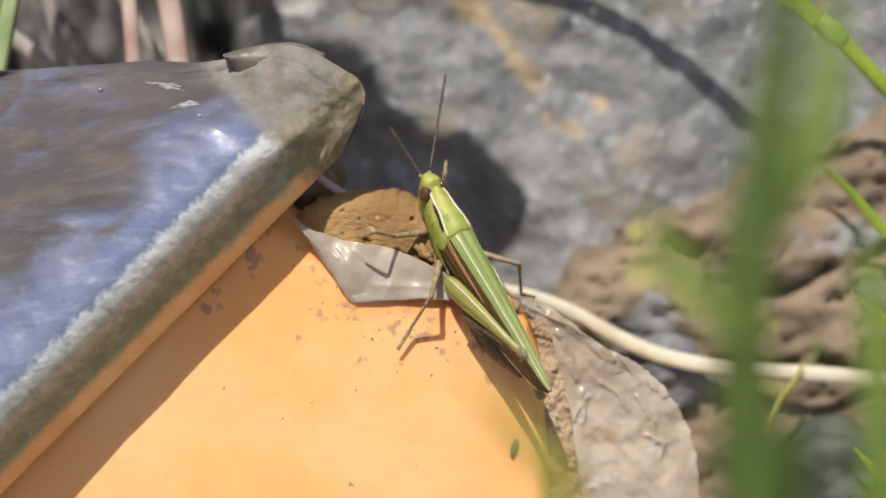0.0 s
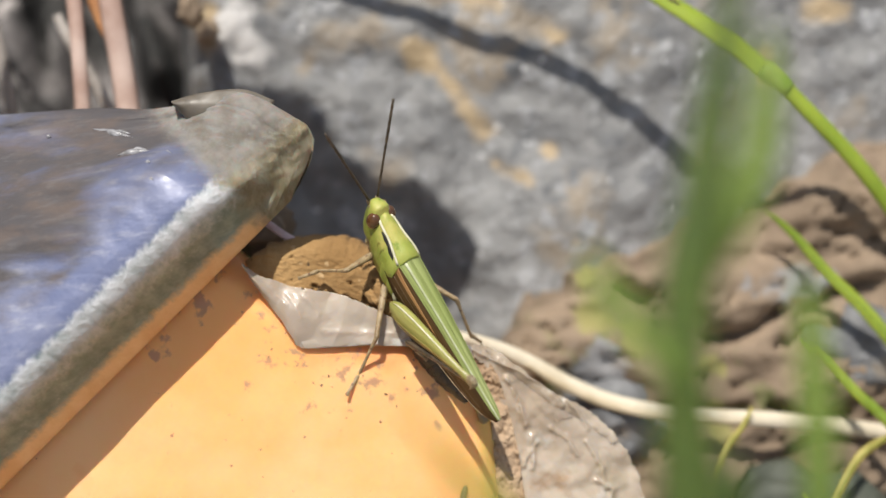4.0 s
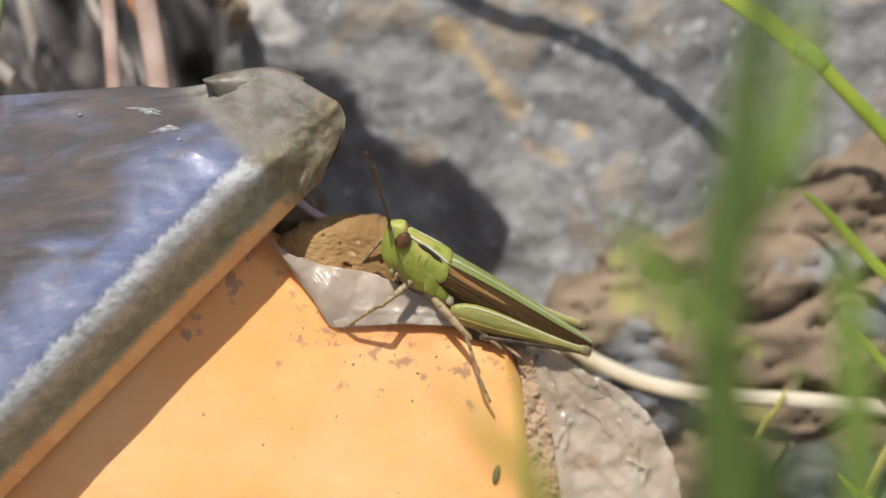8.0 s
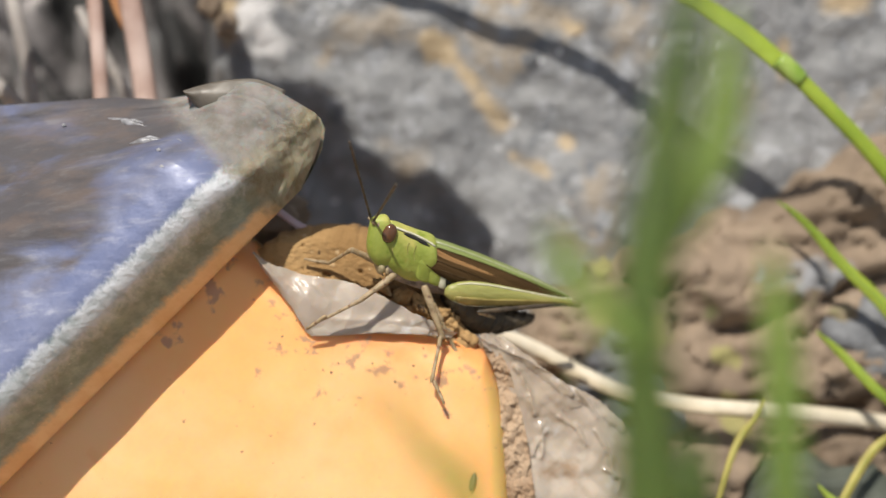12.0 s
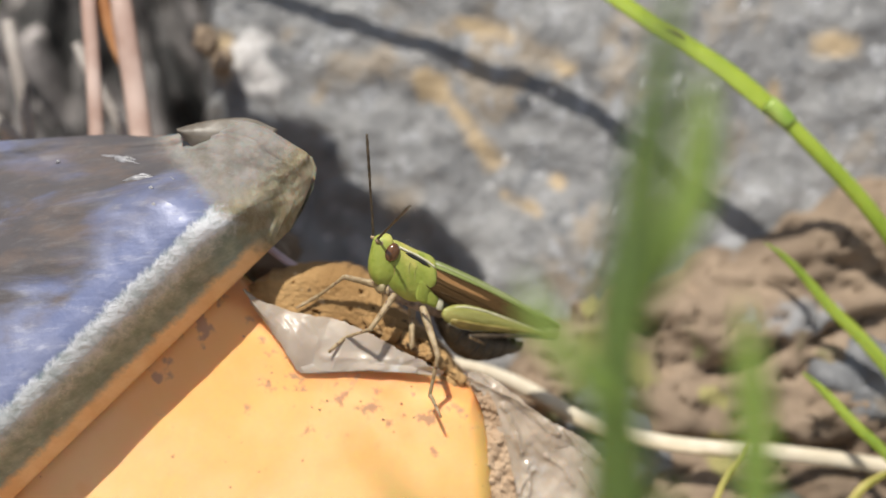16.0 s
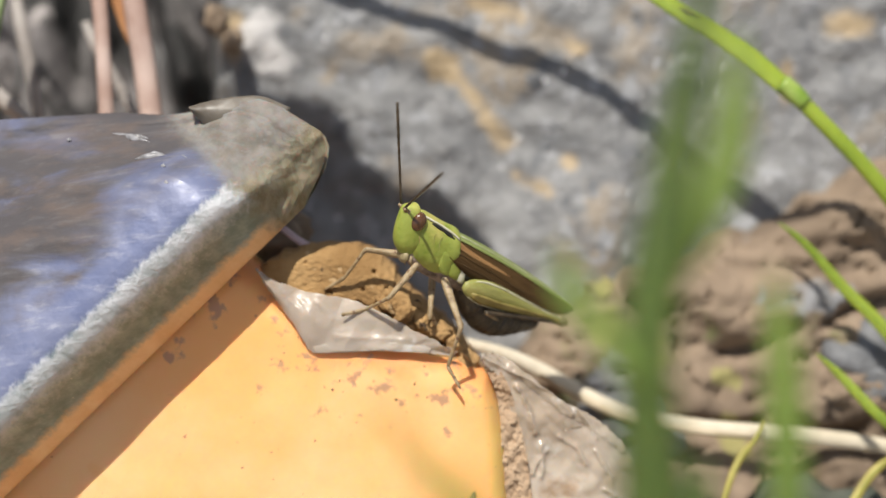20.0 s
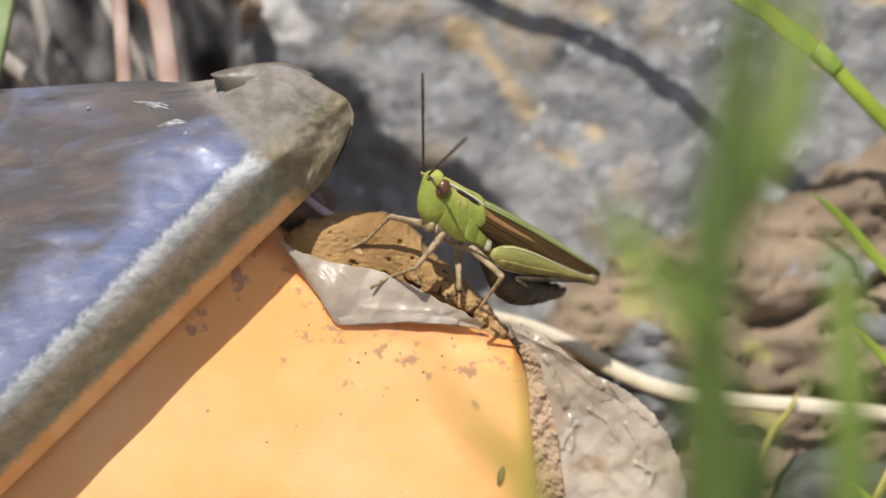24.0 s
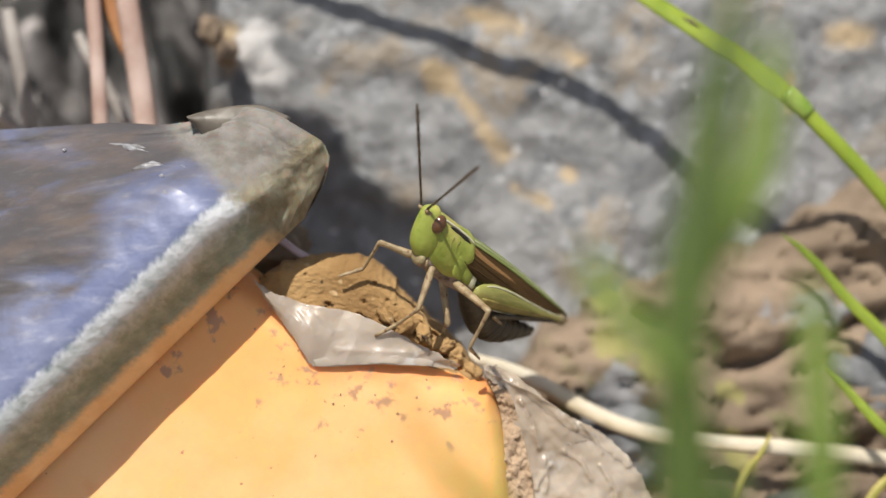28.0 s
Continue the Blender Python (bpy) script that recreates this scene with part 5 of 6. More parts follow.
LEGS = {}
for side in (1, -1):
    for which, hip, lf, lt in (("front", (6.0, 0.8, -1.9), 3.3, 3.2), ("mid", (3.5, 1.2, -1.9), 4.2, 3.6)):
        LEGS[which, side] = (Vector((hip[0], side * hip[1], hip[2])), lf, lt,
            leg_piece("femur", lf, [(-0.03, 0.1, 0.1), (0.02, 0.25, 0.28), (0.3, 0.27, 0.32), (0.8, 0.19, 0.23), (0.97, 0.2, 0.24), (1.03, 0.08, 0.1)], M_TAN, "tan %s leg femur" % which),
            leg_piece("tibia", lt, [(-0.03, 0.08, 0.1), (0.03, 0.17, 0.19), (0.3, 0.125, 0.14), (0.9, 0.125, 0.14), (1.02, 0.08, 0.08)], M_TAN, "tan %s leg tibia" % which),
            leg_piece("tarsus", 1.9, [(-0.03, 0.06, 0.08), (0.05, 0.16, 0.15), (0.35, 0.15, 0.14), (0.42, 0.1, 0.1), (0.5, 0.15, 0.13), (0.85, 0.12, 0.1), (1.0, 0.16, 0.07), (1.04, 0.03, 0.03)], M_TAN, "tan %s foot with claws" % which))
    hip = Vector((1.8, side * 1.75, -1.5))
    LEGS["hind", side] = (hip, 11.0, 8.4,
        leg_piece("femur", 11.0, [(-0.02, 0.12, 0.28), (0.03, 0.36, 0.68), (0.13, 0.48, 0.98), (0.3, 0.46, 0.96), (0.5, 0.36, 0.7), (0.7, 0.26, 0.44), (0.85, 0.2, 0.3), (0.93, 0.22, 0.32), (0.985, 0.27, 0.42), (1.02, 0.1, 0.15)], M_FEMUR, "swollen green jumping leg femur"),
        leg_piece("tibia", 8.4, [(-0.02, 0.1, 0.1), (0.02, 0.25, 0.28), (0.1, 0.2, 0.22), (0.9, 0.18, 0.19), (1.01, 0.1, 0.1)], M_DARK, "dark spined jumping leg tibia", 7),
        leg_piece("tarsus", 2.1, [(-0.03, 0.08, 0.08), (0.05, 0.2, 0.18), (0.35, 0.18, 0.16), (0.42, 0.12, 0.12), (0.5, 0.18, 0.15), (0.85, 0.14, 0.12), (1.0, 0.18, 0.08), (1.04, 0.03, 0.03)], M_TAN, "tan hind foot with claws"))

# stripes, ridges and knees of the jumping legs; the outer face is the femur's own -y on the left
for leg in (1, -1):
    femur, side = LEGS["hind", leg][3], -leg
    US, HW, HH = [0.03, 0.13, 0.3, 0.5, 0.7, 0.85, 0.93], [0.36, 0.48, 0.46, 0.36, 0.26, 0.2, 0.22], [0.68, 0.98, 0.96, 0.7, 0.44, 0.3, 0.32]
    for name, mat, z0, wd, th, label in (("femur_ridge", M_CREAM, 0.9, 0.13, 0.08, "cream upper keel of the femur"), ("femur_stripe", M_OLIVE, -0.5, 0.72, 0.07, "olive-brown lower field of the femur"),
                                         ("femur_ridge", M_CREAM, -0.94, 0.07, 0.08, "cream lower keel of the femur")):
        pts, wid = [], []
        for k in range(18):
            u = 0.05 + 0.9 * k / 17
            hw, hh = np.interp(u, US, HW), np.interp(u, US, HH)
            pts.append((11.0 * u, side * hw * (1 - abs(z0) ** 2.2) ** (1 / 2.2) * 1.03 + side * 0.01, z0 * hh * 1.02))
            wid.append(wd * min(1.3 - 0.6 * u, 12 * (1 - u), 10 * u))
        v, f = tube(pts, wid, [th] * 18, (0, side, z0 * 0.8), 6)
        piece(name, v, f, mat, label, femur)
    v, f = smooth_loft([(10.2, 0, 0.18, 0.26, 2, 0), (10.45, 0.02, 0.27, 0.4, 2.2, 0), (10.95, 0.02, 0.3, 0.44, 2.2, 0), (11.25, 0, 0.16, 0.22, 2, 0)], 10, 12)
    piece("knee", v, f, M_LIP, "tan-brown knee", femur)
    crescent = [(10.75 + 0.42 * math.cos(q), side * 0.3, 0.42 * math.sin(q)) for q in (-1.3 + 0.37 * k for k in range(8))]
    v, f = tube(crescent, [0.06, 0.1, 0.12, 0.12, 0.12, 0.12, 0.1, 0.06], [0.08] * 8, (0, side, 0), 6)
    piece("knee_rim", v, f, M_TAN, "pale rim of the knee", femur)

ANTENNAE = {}
for side in (1, -1):
    n = 26
    pts = [(8.2 * k / (n - 1), 0, 0) for k in range(n)]
    rad = [0.2 if k == 0 else (0.17 + 0.05 * (k % 2)) * (1.15 if 14 < k < 24 else 1.0) for k in range(n)]
    v, f = tube(pts, rad, rad, (0, 0, 1), 8)
    ANTENNAE[side] = piece("antenna", v, f, M_DARK, "brown segmented antenna")


def motions():
    walk(hopper, [
        (0, pose(0.00033, -0.00524, -0.00317, -4.3, -31.7, 124.5)),
        (2.7, pose(0.00033, -0.00525, -0.00316, -4.3, -31.7, 124.5)),
        (4.2, pose(0.00024, -0.00421, -0.00212, -5.3, -41.6, 131.3)),
        (7.5, pose(0.00025, -0.00421, -0.00212, -5.3, -41.6, 131.3)),
        (7.7, pose(-0.00084, -0.00412, -0.00201, 3.4, -36.4, 131.8)),
        (7.9, pose(0.00102, -0.00293, -0.00338, 3.2, -34.8, 178.0)),
        (8.2, pose(0.00255, -0.00298, -0.00356, 4.0, -33.4, 178.1)),
        (9, pose(0.00156, -0.00246, -0.00274, 13.5, -31.8, -169.9)),
        (11.4, pose(0.00208, -0.00123, -0.00252, 12.4, -31.3, -164.7)),
        (13.3, pose(0.00304, 0.00025, -0.00139, 8.2, -34.3, -164.5)),
        (15, pose(0.00305, 0.00025, -0.00139, 8.2, -34.3, -164.5)),
        (17, pose(0.00281, 0.00039, -0.00135, 19.3, -39.7, -159.0)),
        (20, pose(0.00350, 0.00048, -0.00099, 11.1, -40.4, -160.8)),
        (21.6, pose(0.00351, 0.00049, -0.00099, 11.1, -40.4, -160.8)),
        (22.6, pose(0.00330, 0.00072, -0.00095, 15.0, -39.3, -159.6)),
        (25.1, pose(0.00330, 0.00072, -0.00095, 15.0, -39.3, -159.6)),
        (26.1, pose(0.00309, 0.00084, -0.00059, 4.5, -44.5, -153.2)),
        (26.6, pose(0.00376, 0.00079, -0.00060, 5.9, -46.1, -151.4)),
        (28, pose(0.00377, 0.00079, -0.00060, 5.9, -46.1, -151.4))])
    walk(LEGS["front", 1][3], [
        (0, pose(0.00600, 0.00080, -0.00190, -18.2, -19.3, 82.0)),
        (2.7, pose(0.00600, 0.00080, -0.00190, -18.2, -19.3, 82.0)),
        (3.45, pose(0.00600, 0.00080, -0.00190, -20.5, -19.5, 88.8)),
        (4.2, pose(0.00600, 0.00080, -0.00190, -22.8, -19.5, 95.7)),
        (7.5, pose(0.00600, 0.00080, -0.00190, -22.8, -19.5, 95.7)),
        (7.7, pose(0.00530, 0.00090, -0.00150, -14.1, -24.0, 72.7)),
        (7.9, pose(0.00530, 0.00090, -0.00150, -16.3, 37.3, 56.6)),
        (8.2, pose(0.00600, 0.00080, -0.00190, -15.9, 27.5, 57.4)),
        (9, pose(0.00600, 0.00080, -0.00190, -75.1, 71.8, -11.8)),
        (11.4, pose(0.00600, 0.00080, -0.00190, -66.3, 52.1, -2.0)),
        (13.3, pose(0.00600, 0.00080, -0.00190, -16.0, 66.5, 54.9)),
        (15, pose(0.00600, 0.00080, -0.00190, -16.0, 66.5, 54.9)),
        (17, pose(0.00600, 0.00080, -0.00190, -89.1, 78.8, -20.5)),
        (20, pose(0.00600, 0.00080, -0.00190, -52.9, 78.9, 16.4)),
        (21.6, pose(0.00600, 0.00080, -0.00190, -52.9, 78.9, 16.4)),
        (22.6, pose(0.00600, 0.00080, -0.00190, -79.2, 79.1, -10.4)),
        (25.1, pose(0.00600, 0.00080, -0.00190, -79.2, 79.1, -10.4)),
        (26.1, pose(0.00600, 0.00080, -0.00190, 32.4, 78.1, 102.2)),
        (26.6, pose(0.00600, 0.00080, -0.00190, 39.2, 71.2, 109.3)),
        (28, pose(0.00600, 0.00080, -0.00190, 39.2, 71.2, 109.3))])
    walk(LEGS["front", 1][4], [
        (0, pose(0.00643, 0.00388, -0.00081, -30.7, -47.4, 84.6)),
        (2.7, pose(0.00643, 0.00388, -0.00081, -30.7, -47.4, 84.6)),
        (3.45, pose(0.00606, 0.00391, -0.00080, -22.4, 13.1, 60.6)),
        (4.2, pose(0.00569, 0.00390, -0.00080, -60.8, 69.0, 10.4)),
        (7.5, pose(0.00569, 0.00390, -0.00080, -60.8, 69.0, 10.4)),
        (7.7, pose(0.00620, 0.00378, -0.00016, -93.7, 68.2, -24.8)),
        (7.9, pose(0.00675, 0.00309, -0.00350, -146.8, 67.6, -81.5)),
        (8.2, pose(0.00758, 0.00327, -0.00342, -64.6, 59.2, 7.0)),
        (9, pose(0.00701, 0.00059, -0.00503, -71.8, 31.8, -2.8)),
        (11.4, pose(0.00803, 0.00073, -0.00450, -74.5, 48.6, -7.0)),
        (13.3, pose(0.00676, 0.00188, -0.00493, -135.1, 39.8, -86.8)),
        (15, pose(0.00676, 0.00188, -0.00493, -135.1, 39.8, -86.8)),
        (17, pose(0.00660, 0.00058, -0.00514, -139.0, 30.3, -93.5)),
        (20, pose(0.00661, 0.00098, -0.00514, -141.8, 41.4, -98.2)),
        (21.6, pose(0.00661, 0.00098, -0.00514, -141.8, 41.4, -98.2)),
        (22.6, pose(0.00661, 0.00069, -0.00514, -140.3, 31.1, -95.7)),
        (25.1, pose(0.00661, 0.00069, -0.00514, -140.3, 31.1, -95.7)),
        (26.1, pose(0.00586, 0.00147, -0.00513, -148.8, 39.4, -110.4)),
        (26.6, pose(0.00565, 0.00181, -0.00502, -154.1, 38.2, -118.8)),
        (28, pose(0.00565, 0.00181, -0.00502, -154.1, 38.2, -118.8))])
    walk(LEGS["front", 1][5], [
        (0, pose(0.00664, 0.00604, 0.00155, -34.2, 60.0, 48.6)),
        (2.7, pose(0.00664, 0.00604, 0.00155, -34.2, 60.0, 48.6)),
        (3.45, pose(0.00759, 0.00662, -0.00152, -16.4, 25.8, 73.4)),
        (4.2, pose(0.00682, 0.00410, -0.00379, -14.7, -10.5, 85.7)),
        (7.5, pose(0.00682, 0.00410, -0.00379, -14.7, -10.5, 85.7)),
        (7.7, pose(0.00728, 0.00328, -0.00313, -18.2, 37.2, 71.8)),
        (7.9, pose(0.00693, 0.00188, -0.00646, -159.4, 71.8, -74.8)),
        (8.2, pose(0.00920, 0.00347, -0.00617, -167.4, 52.7, -83.7)),
        (9, pose(0.00972, 0.00045, -0.00672, -168.6, 45.0, -85.3)),
        (11.4, pose(0.01013, 0.00047, -0.00690, -160.9, 49.0, -74.8)),
        (13.3, pose(0.00689, -0.00058, -0.00697, -57.6, 49.3, 43.4)),
        (15, pose(0.00689, -0.00058, -0.00697, -57.6, 49.3, 43.4)),
        (17, pose(0.00643, -0.00218, -0.00675, -76.2, 39.7, 17.2)),
        (20, pose(0.00627, -0.00139, -0.00726, -87.1, 37.3, -0.1)),
        (21.6, pose(0.00627, -0.00139, -0.00726, -87.1, 37.3, -0.1)),
        (22.6, pose(0.00634, -0.00204, -0.00679, -77.1, 45.7, 14.9)),
        (25.1, pose(0.00634, -0.00204, -0.00679, -77.1, 45.7, 14.9)),
        (26.1, pose(0.00499, -0.00085, -0.00716, -147.7, 58.4, -68.6)),
        (26.6, pose(0.00444, -0.00040, -0.00700, -152.3, 60.4, -74.0)),
        (28, pose(0.00444, -0.00040, -0.00700, -152.3, 60.4, -74.0))])
    walk(LEGS["front", -1][3], [
        (0, pose(0.00530, -0.00090, -0.00150, -5.7, 34.8, -11.3)),
        (4, pose(0.00530, -0.00090, -0.00150, -0.8, 65.7, -5.1)),
        (7.5, pose(0.00530, -0.00090, -0.00150, -0.8, 65.7, -5.1)),
        (7.7, pose(0.00530, -0.00090, -0.00150, -35.0, 41.6, -46.1)),
        (7.75, pose(0.00530, -0.00090, -0.00150, -30.7, 29.6, -38.7)),
        (7.8, pose(0.00530, -0.00090, -0.00150, -28.4, 17.3, -33.0)),
        (7.85, pose(0.00530, -0.00090, -0.00150, -27.4, 4.8, -27.9)),
        (7.9, pose(0.00530, -0.00090, -0.00150, -27.5, -7.7, -23.1)),
        (8.2, pose(0.00530, -0.00090, -0.00150, -27.6, 5.8, -17.2)),
        (9, pose(0.00600, -0.00080, -0.00190, -29.3, -20.9, -4.7)),
        (11.4, pose(0.00600, -0.00080, -0.00190, -30.6, -10.0, -0.0)),
        (12.35, pose(0.00600, -0.00080, -0.00190, -29.8, 2.8, -11.9)),
        (13.3, pose(0.00600, -0.00080, -0.00190, -31.8, 15.5, -24.1)),
        (15, pose(0.00600, -0.00080, -0.00190, -31.8, 15.5, -24.1)),
        (16, pose(0.00600, -0.00080, -0.00190, -32.8, 14.9, -28.0)),
        (17, pose(0.00600, -0.00080, -0.00190, -33.7, 14.2, -31.8)),
        (20, pose(0.00600, -0.00080, -0.00190, -32.8, 24.1, -28.8)),
        (21.6, pose(0.00600, -0.00080, -0.00190, -32.8, 24.1, -28.8)),
        (22.6, pose(0.00600, -0.00080, -0.00190, -33.9, 15.8, -32.0)),
        (25.1, pose(0.00600, -0.00080, -0.00190, -33.9, 15.8, -32.0)),
        (26.1, pose(0.00600, -0.00080, -0.00190, -34.3, 41.8, -32.9)),
        (26.6, pose(0.00600, -0.00080, -0.00190, -37.8, 14.3, -40.2)),
        (28, pose(0.00600, -0.00080, -0.00190, -37.8, 14.3, -40.2))])
    walk(LEGS["front", -1][4], [
        (0, pose(0.00796, -0.00143, -0.00339, -147.5, -62.7, -29.5)),
        (4, pose(0.00665, -0.00102, -0.00451, -151.3, -57.1, -25.1)),
        (7.5, pose(0.00665, -0.00102, -0.00451, -151.3, -57.1, -25.1)),
        (7.7, pose(0.00701, -0.00268, -0.00369, -158.2, -76.9, -17.7)),
        (7.75, pose(0.00754, -0.00270, -0.00313, -132.1, -36.7, -46.9)),
        (7.8, pose(0.00794, -0.00261, -0.00248, -130.2, 5.1, -53.3)),
        (7.85, pose(0.00821, -0.00244, -0.00178, -133.7, 46.8, -60.7)),
        (7.9, pose(0.00831, -0.00218, -0.00106, 151.1, 82.4, -138.9)),
        (8.2, pose(0.00844, -0.00187, -0.00183, -109.2, 67.3, -37.7)),
        (9, pose(0.00907, -0.00105, -0.00072, -155.9, 43.0, -92.1)),
        (11.4, pose(0.00925, -0.00080, -0.00133, -152.9, 40.3, -87.5)),
        (12.35, pose(0.00922, -0.00148, -0.00206, -154.5, 47.6, -89.8)),
        (13.3, pose(0.00890, -0.00210, -0.00278, -156.9, 54.9, -92.9)),
        (15, pose(0.00890, -0.00210, -0.00278, -156.9, 54.9, -92.9)),
        (16, pose(0.00882, -0.00230, -0.00275, -151.7, 52.3, -86.5)),
        (17, pose(0.00872, -0.00249, -0.00271, -147.3, 49.4, -80.8)),
        (20, pose(0.00864, -0.00225, -0.00325, -175.6, 65.5, -113.8)),
        (21.6, pose(0.00864, -0.00225, -0.00325, -175.6, 65.5, -113.8)),
        (22.6, pose(0.00869, -0.00248, -0.00280, -166.5, 52.2, -103.2)),
        (25.1, pose(0.00869, -0.00248, -0.00280, -166.5, 52.2, -103.2)),
        (26.1, pose(0.00807, -0.00214, -0.00410, 174.1, 56.3, -127.0)),
        (26.6, pose(0.00844, -0.00286, -0.00271, 167.4, 49.3, -135.4)),
        (28, pose(0.00844, -0.00286, -0.00271, 167.4, 49.3, -135.4))])
    walk(LEGS["front", -1][5], [
        (0, pose(0.00923, -0.00215, -0.00054, -0.1, 25.5, -40.5)),
        (4, pose(0.00823, -0.00176, -0.00182, -0.9, 30.2, -42.3)),
        (7.5, pose(0.00823, -0.00176, -0.00182, -0.9, 30.2, -42.3)),
        (7.7, pose(0.00770, -0.00290, -0.00057, -1.8, 20.4, -44.2)),
        (7.75, pose(0.00929, -0.00457, -0.00122, -3.4, 21.6, -48.7)),
        (7.8, pose(0.00985, -0.00517, -0.00276, -5.1, 22.7, -53.2)),
        (7.85, pose(0.00928, -0.00435, -0.00411, -6.9, 23.6, -57.8)),
        (7.9, pose(0.00799, -0.00246, -0.00423, -8.8, 24.4, -62.5)),
        (8.2, pose(0.00941, -0.00263, -0.00479, -8.6, 23.0, -62.0)),
        (9, pose(0.00899, -0.00339, -0.00291, -4.5, 8.4, -47.2)),
        (11.4, pose(0.00936, -0.00324, -0.00340, -5.1, 6.2, -51.5)),
        (12.35, pose(0.00923, -0.00364, -0.00443, 8.4, 27.2, -7.6)),
        (13.3, pose(0.00881, -0.00394, -0.00540, 36.2, 31.3, 46.2)),
        (15, pose(0.00881, -0.00394, -0.00540, 36.2, 31.3, 46.2)),
        (16, pose(0.00894, -0.00425, -0.00528, -11.8, 56.3, -18.1)),
        (17, pose(0.00905, -0.00454, -0.00514, -61.9, 32.8, -84.4)),
        (20, pose(0.00810, -0.00347, -0.00616, -54.6, 58.7, -74.4)),
        (21.6, pose(0.00810, -0.00347, -0.00616, -54.6, 58.7, -74.4)),
        (22.6, pose(0.00824, -0.00439, -0.00532, -50.7, 49.3, -69.6)),
        (25.1, pose(0.00824, -0.00439, -0.00532, -50.7, 49.3, -69.6)),
        (26.1, pose(0.00700, -0.00356, -0.00676, 0.4, 71.0, -12.8)),
        (26.6, pose(0.00696, -0.00433, -0.00514, -19.8, 52.2, -35.3)),
        (28, pose(0.00696, -0.00433, -0.00514, -19.8, 52.2, -35.3))])
    walk(LEGS["mid", 1][3], [
        (0, pose(0.00350, 0.00120, -0.00190, 5.2, -24.5, 133.8)),
        (2.7, pose(0.00350, 0.00120, -0.00190, 5.2, -24.5, 133.8)),
        (4.2, pose(0.00350, 0.00120, -0.00190, 4.1, 5.3, 140.0)),
        (7.5, pose(0.00350, 0.00120, -0.00190, 4.1, 5.3, 140.0)),
        (7.7, pose(0.00330, 0.00120, -0.00175, 6.5, 17.4, 152.1)),
        (7.9, pose(0.00330, 0.00120, -0.00175, 5.6, 3.3, 146.9)),
        (8.2, pose(0.00350, 0.00120, -0.00190, 5.4, -1.7, 130.0)),
        (9, pose(0.00350, 0.00120, -0.00190, 19.5, 29.2, -176.5)),
        (11.4, pose(0.00350, 0.00120, -0.00190, 11.2, 44.0, 169.7)),
        (13.3, pose(0.00350, 0.00120, -0.00190, -23.0, 35.1, 118.2)),
        (15, pose(0.00350, 0.00120, -0.00190, -23.0, 35.1, 118.2)),
        (17, pose(0.00350, 0.00120, -0.00190, -29.9, 34.0, 106.2)),
        (20, pose(0.00350, 0.00120, -0.00190, -27.1, 29.6, 111.4)),
        (21.6, pose(0.00350, 0.00120, -0.00190, -27.1, 29.6, 111.4)),
        (22.6, pose(0.00350, 0.00120, -0.00190, -30.7, 7.9, 100.4)),
        (25.1, pose(0.00350, 0.00120, -0.00190, -30.7, 7.9, 100.4)),
        (26.1, pose(0.00350, 0.00120, -0.00190, -30.0, 10.5, 105.2)),
        (26.6, pose(0.00350, 0.00120, -0.00190, -31.2, 1.6, 93.9)),
        (28, pose(0.00350, 0.00120, -0.00190, -31.2, 1.6, 93.9))])
    walk(LEGS["mid", 1][4], [
        (0, pose(0.00086, 0.00396, -0.00016, -2.9, 63.7, 118.7)),
        (2.7, pose(0.00086, 0.00396, -0.00016, -2.9, 63.7, 118.7)),
        (4.2, pose(0.00030, 0.00389, -0.00229, 14.7, 51.9, 139.3)),
        (7.5, pose(0.00030, 0.00389, -0.00229, 14.7, 51.9, 139.3)),
        (7.7, pose(0.00018, 0.00285, -0.00286, 1.4, 52.6, 122.6)),
        (7.9, pose(0.00021, 0.00322, -0.00197, 20.2, 29.6, 150.2)),
        (8.2, pose(0.00080, 0.00442, -0.00178, 26.8, 56.9, 159.6)),
        (9, pose(-0.00016, 0.00097, -0.00395, -29.1, 56.8, 94.9)),
        (11.4, pose(0.00053, 0.00174, -0.00482, -36.3, 58.1, 86.3)),
        (13.3, pose(0.00188, 0.00423, -0.00432, 24.6, 69.6, 152.5)),
        (15, pose(0.00188, 0.00423, -0.00432, 24.6, 69.6, 152.5)),
        (17, pose(0.00253, 0.00454, -0.00425, 89.9, 50.4, -135.3)),
        (20, pose(0.00217, 0.00460, -0.00398, 71.0, 64.9, -157.4)),
        (21.6, pose(0.00217, 0.00460, -0.00398, 71.0, 64.9, -157.4)),
        (22.6, pose(0.00275, 0.00529, -0.00247, 105.5, 57.6, -118.4)),
        (25.1, pose(0.00275, 0.00529, -0.00247, 105.5, 57.6, -118.4)),
        (26.1, pose(0.00242, 0.00518, -0.00267, 88.4, 62.7, -138.1)),
        (26.6, pose(0.00321, 0.00539, -0.00202, 77.9, 60.5, -150.0)),
        (28, pose(0.00321, 0.00539, -0.00202, 77.9, 60.5, -150.0))])
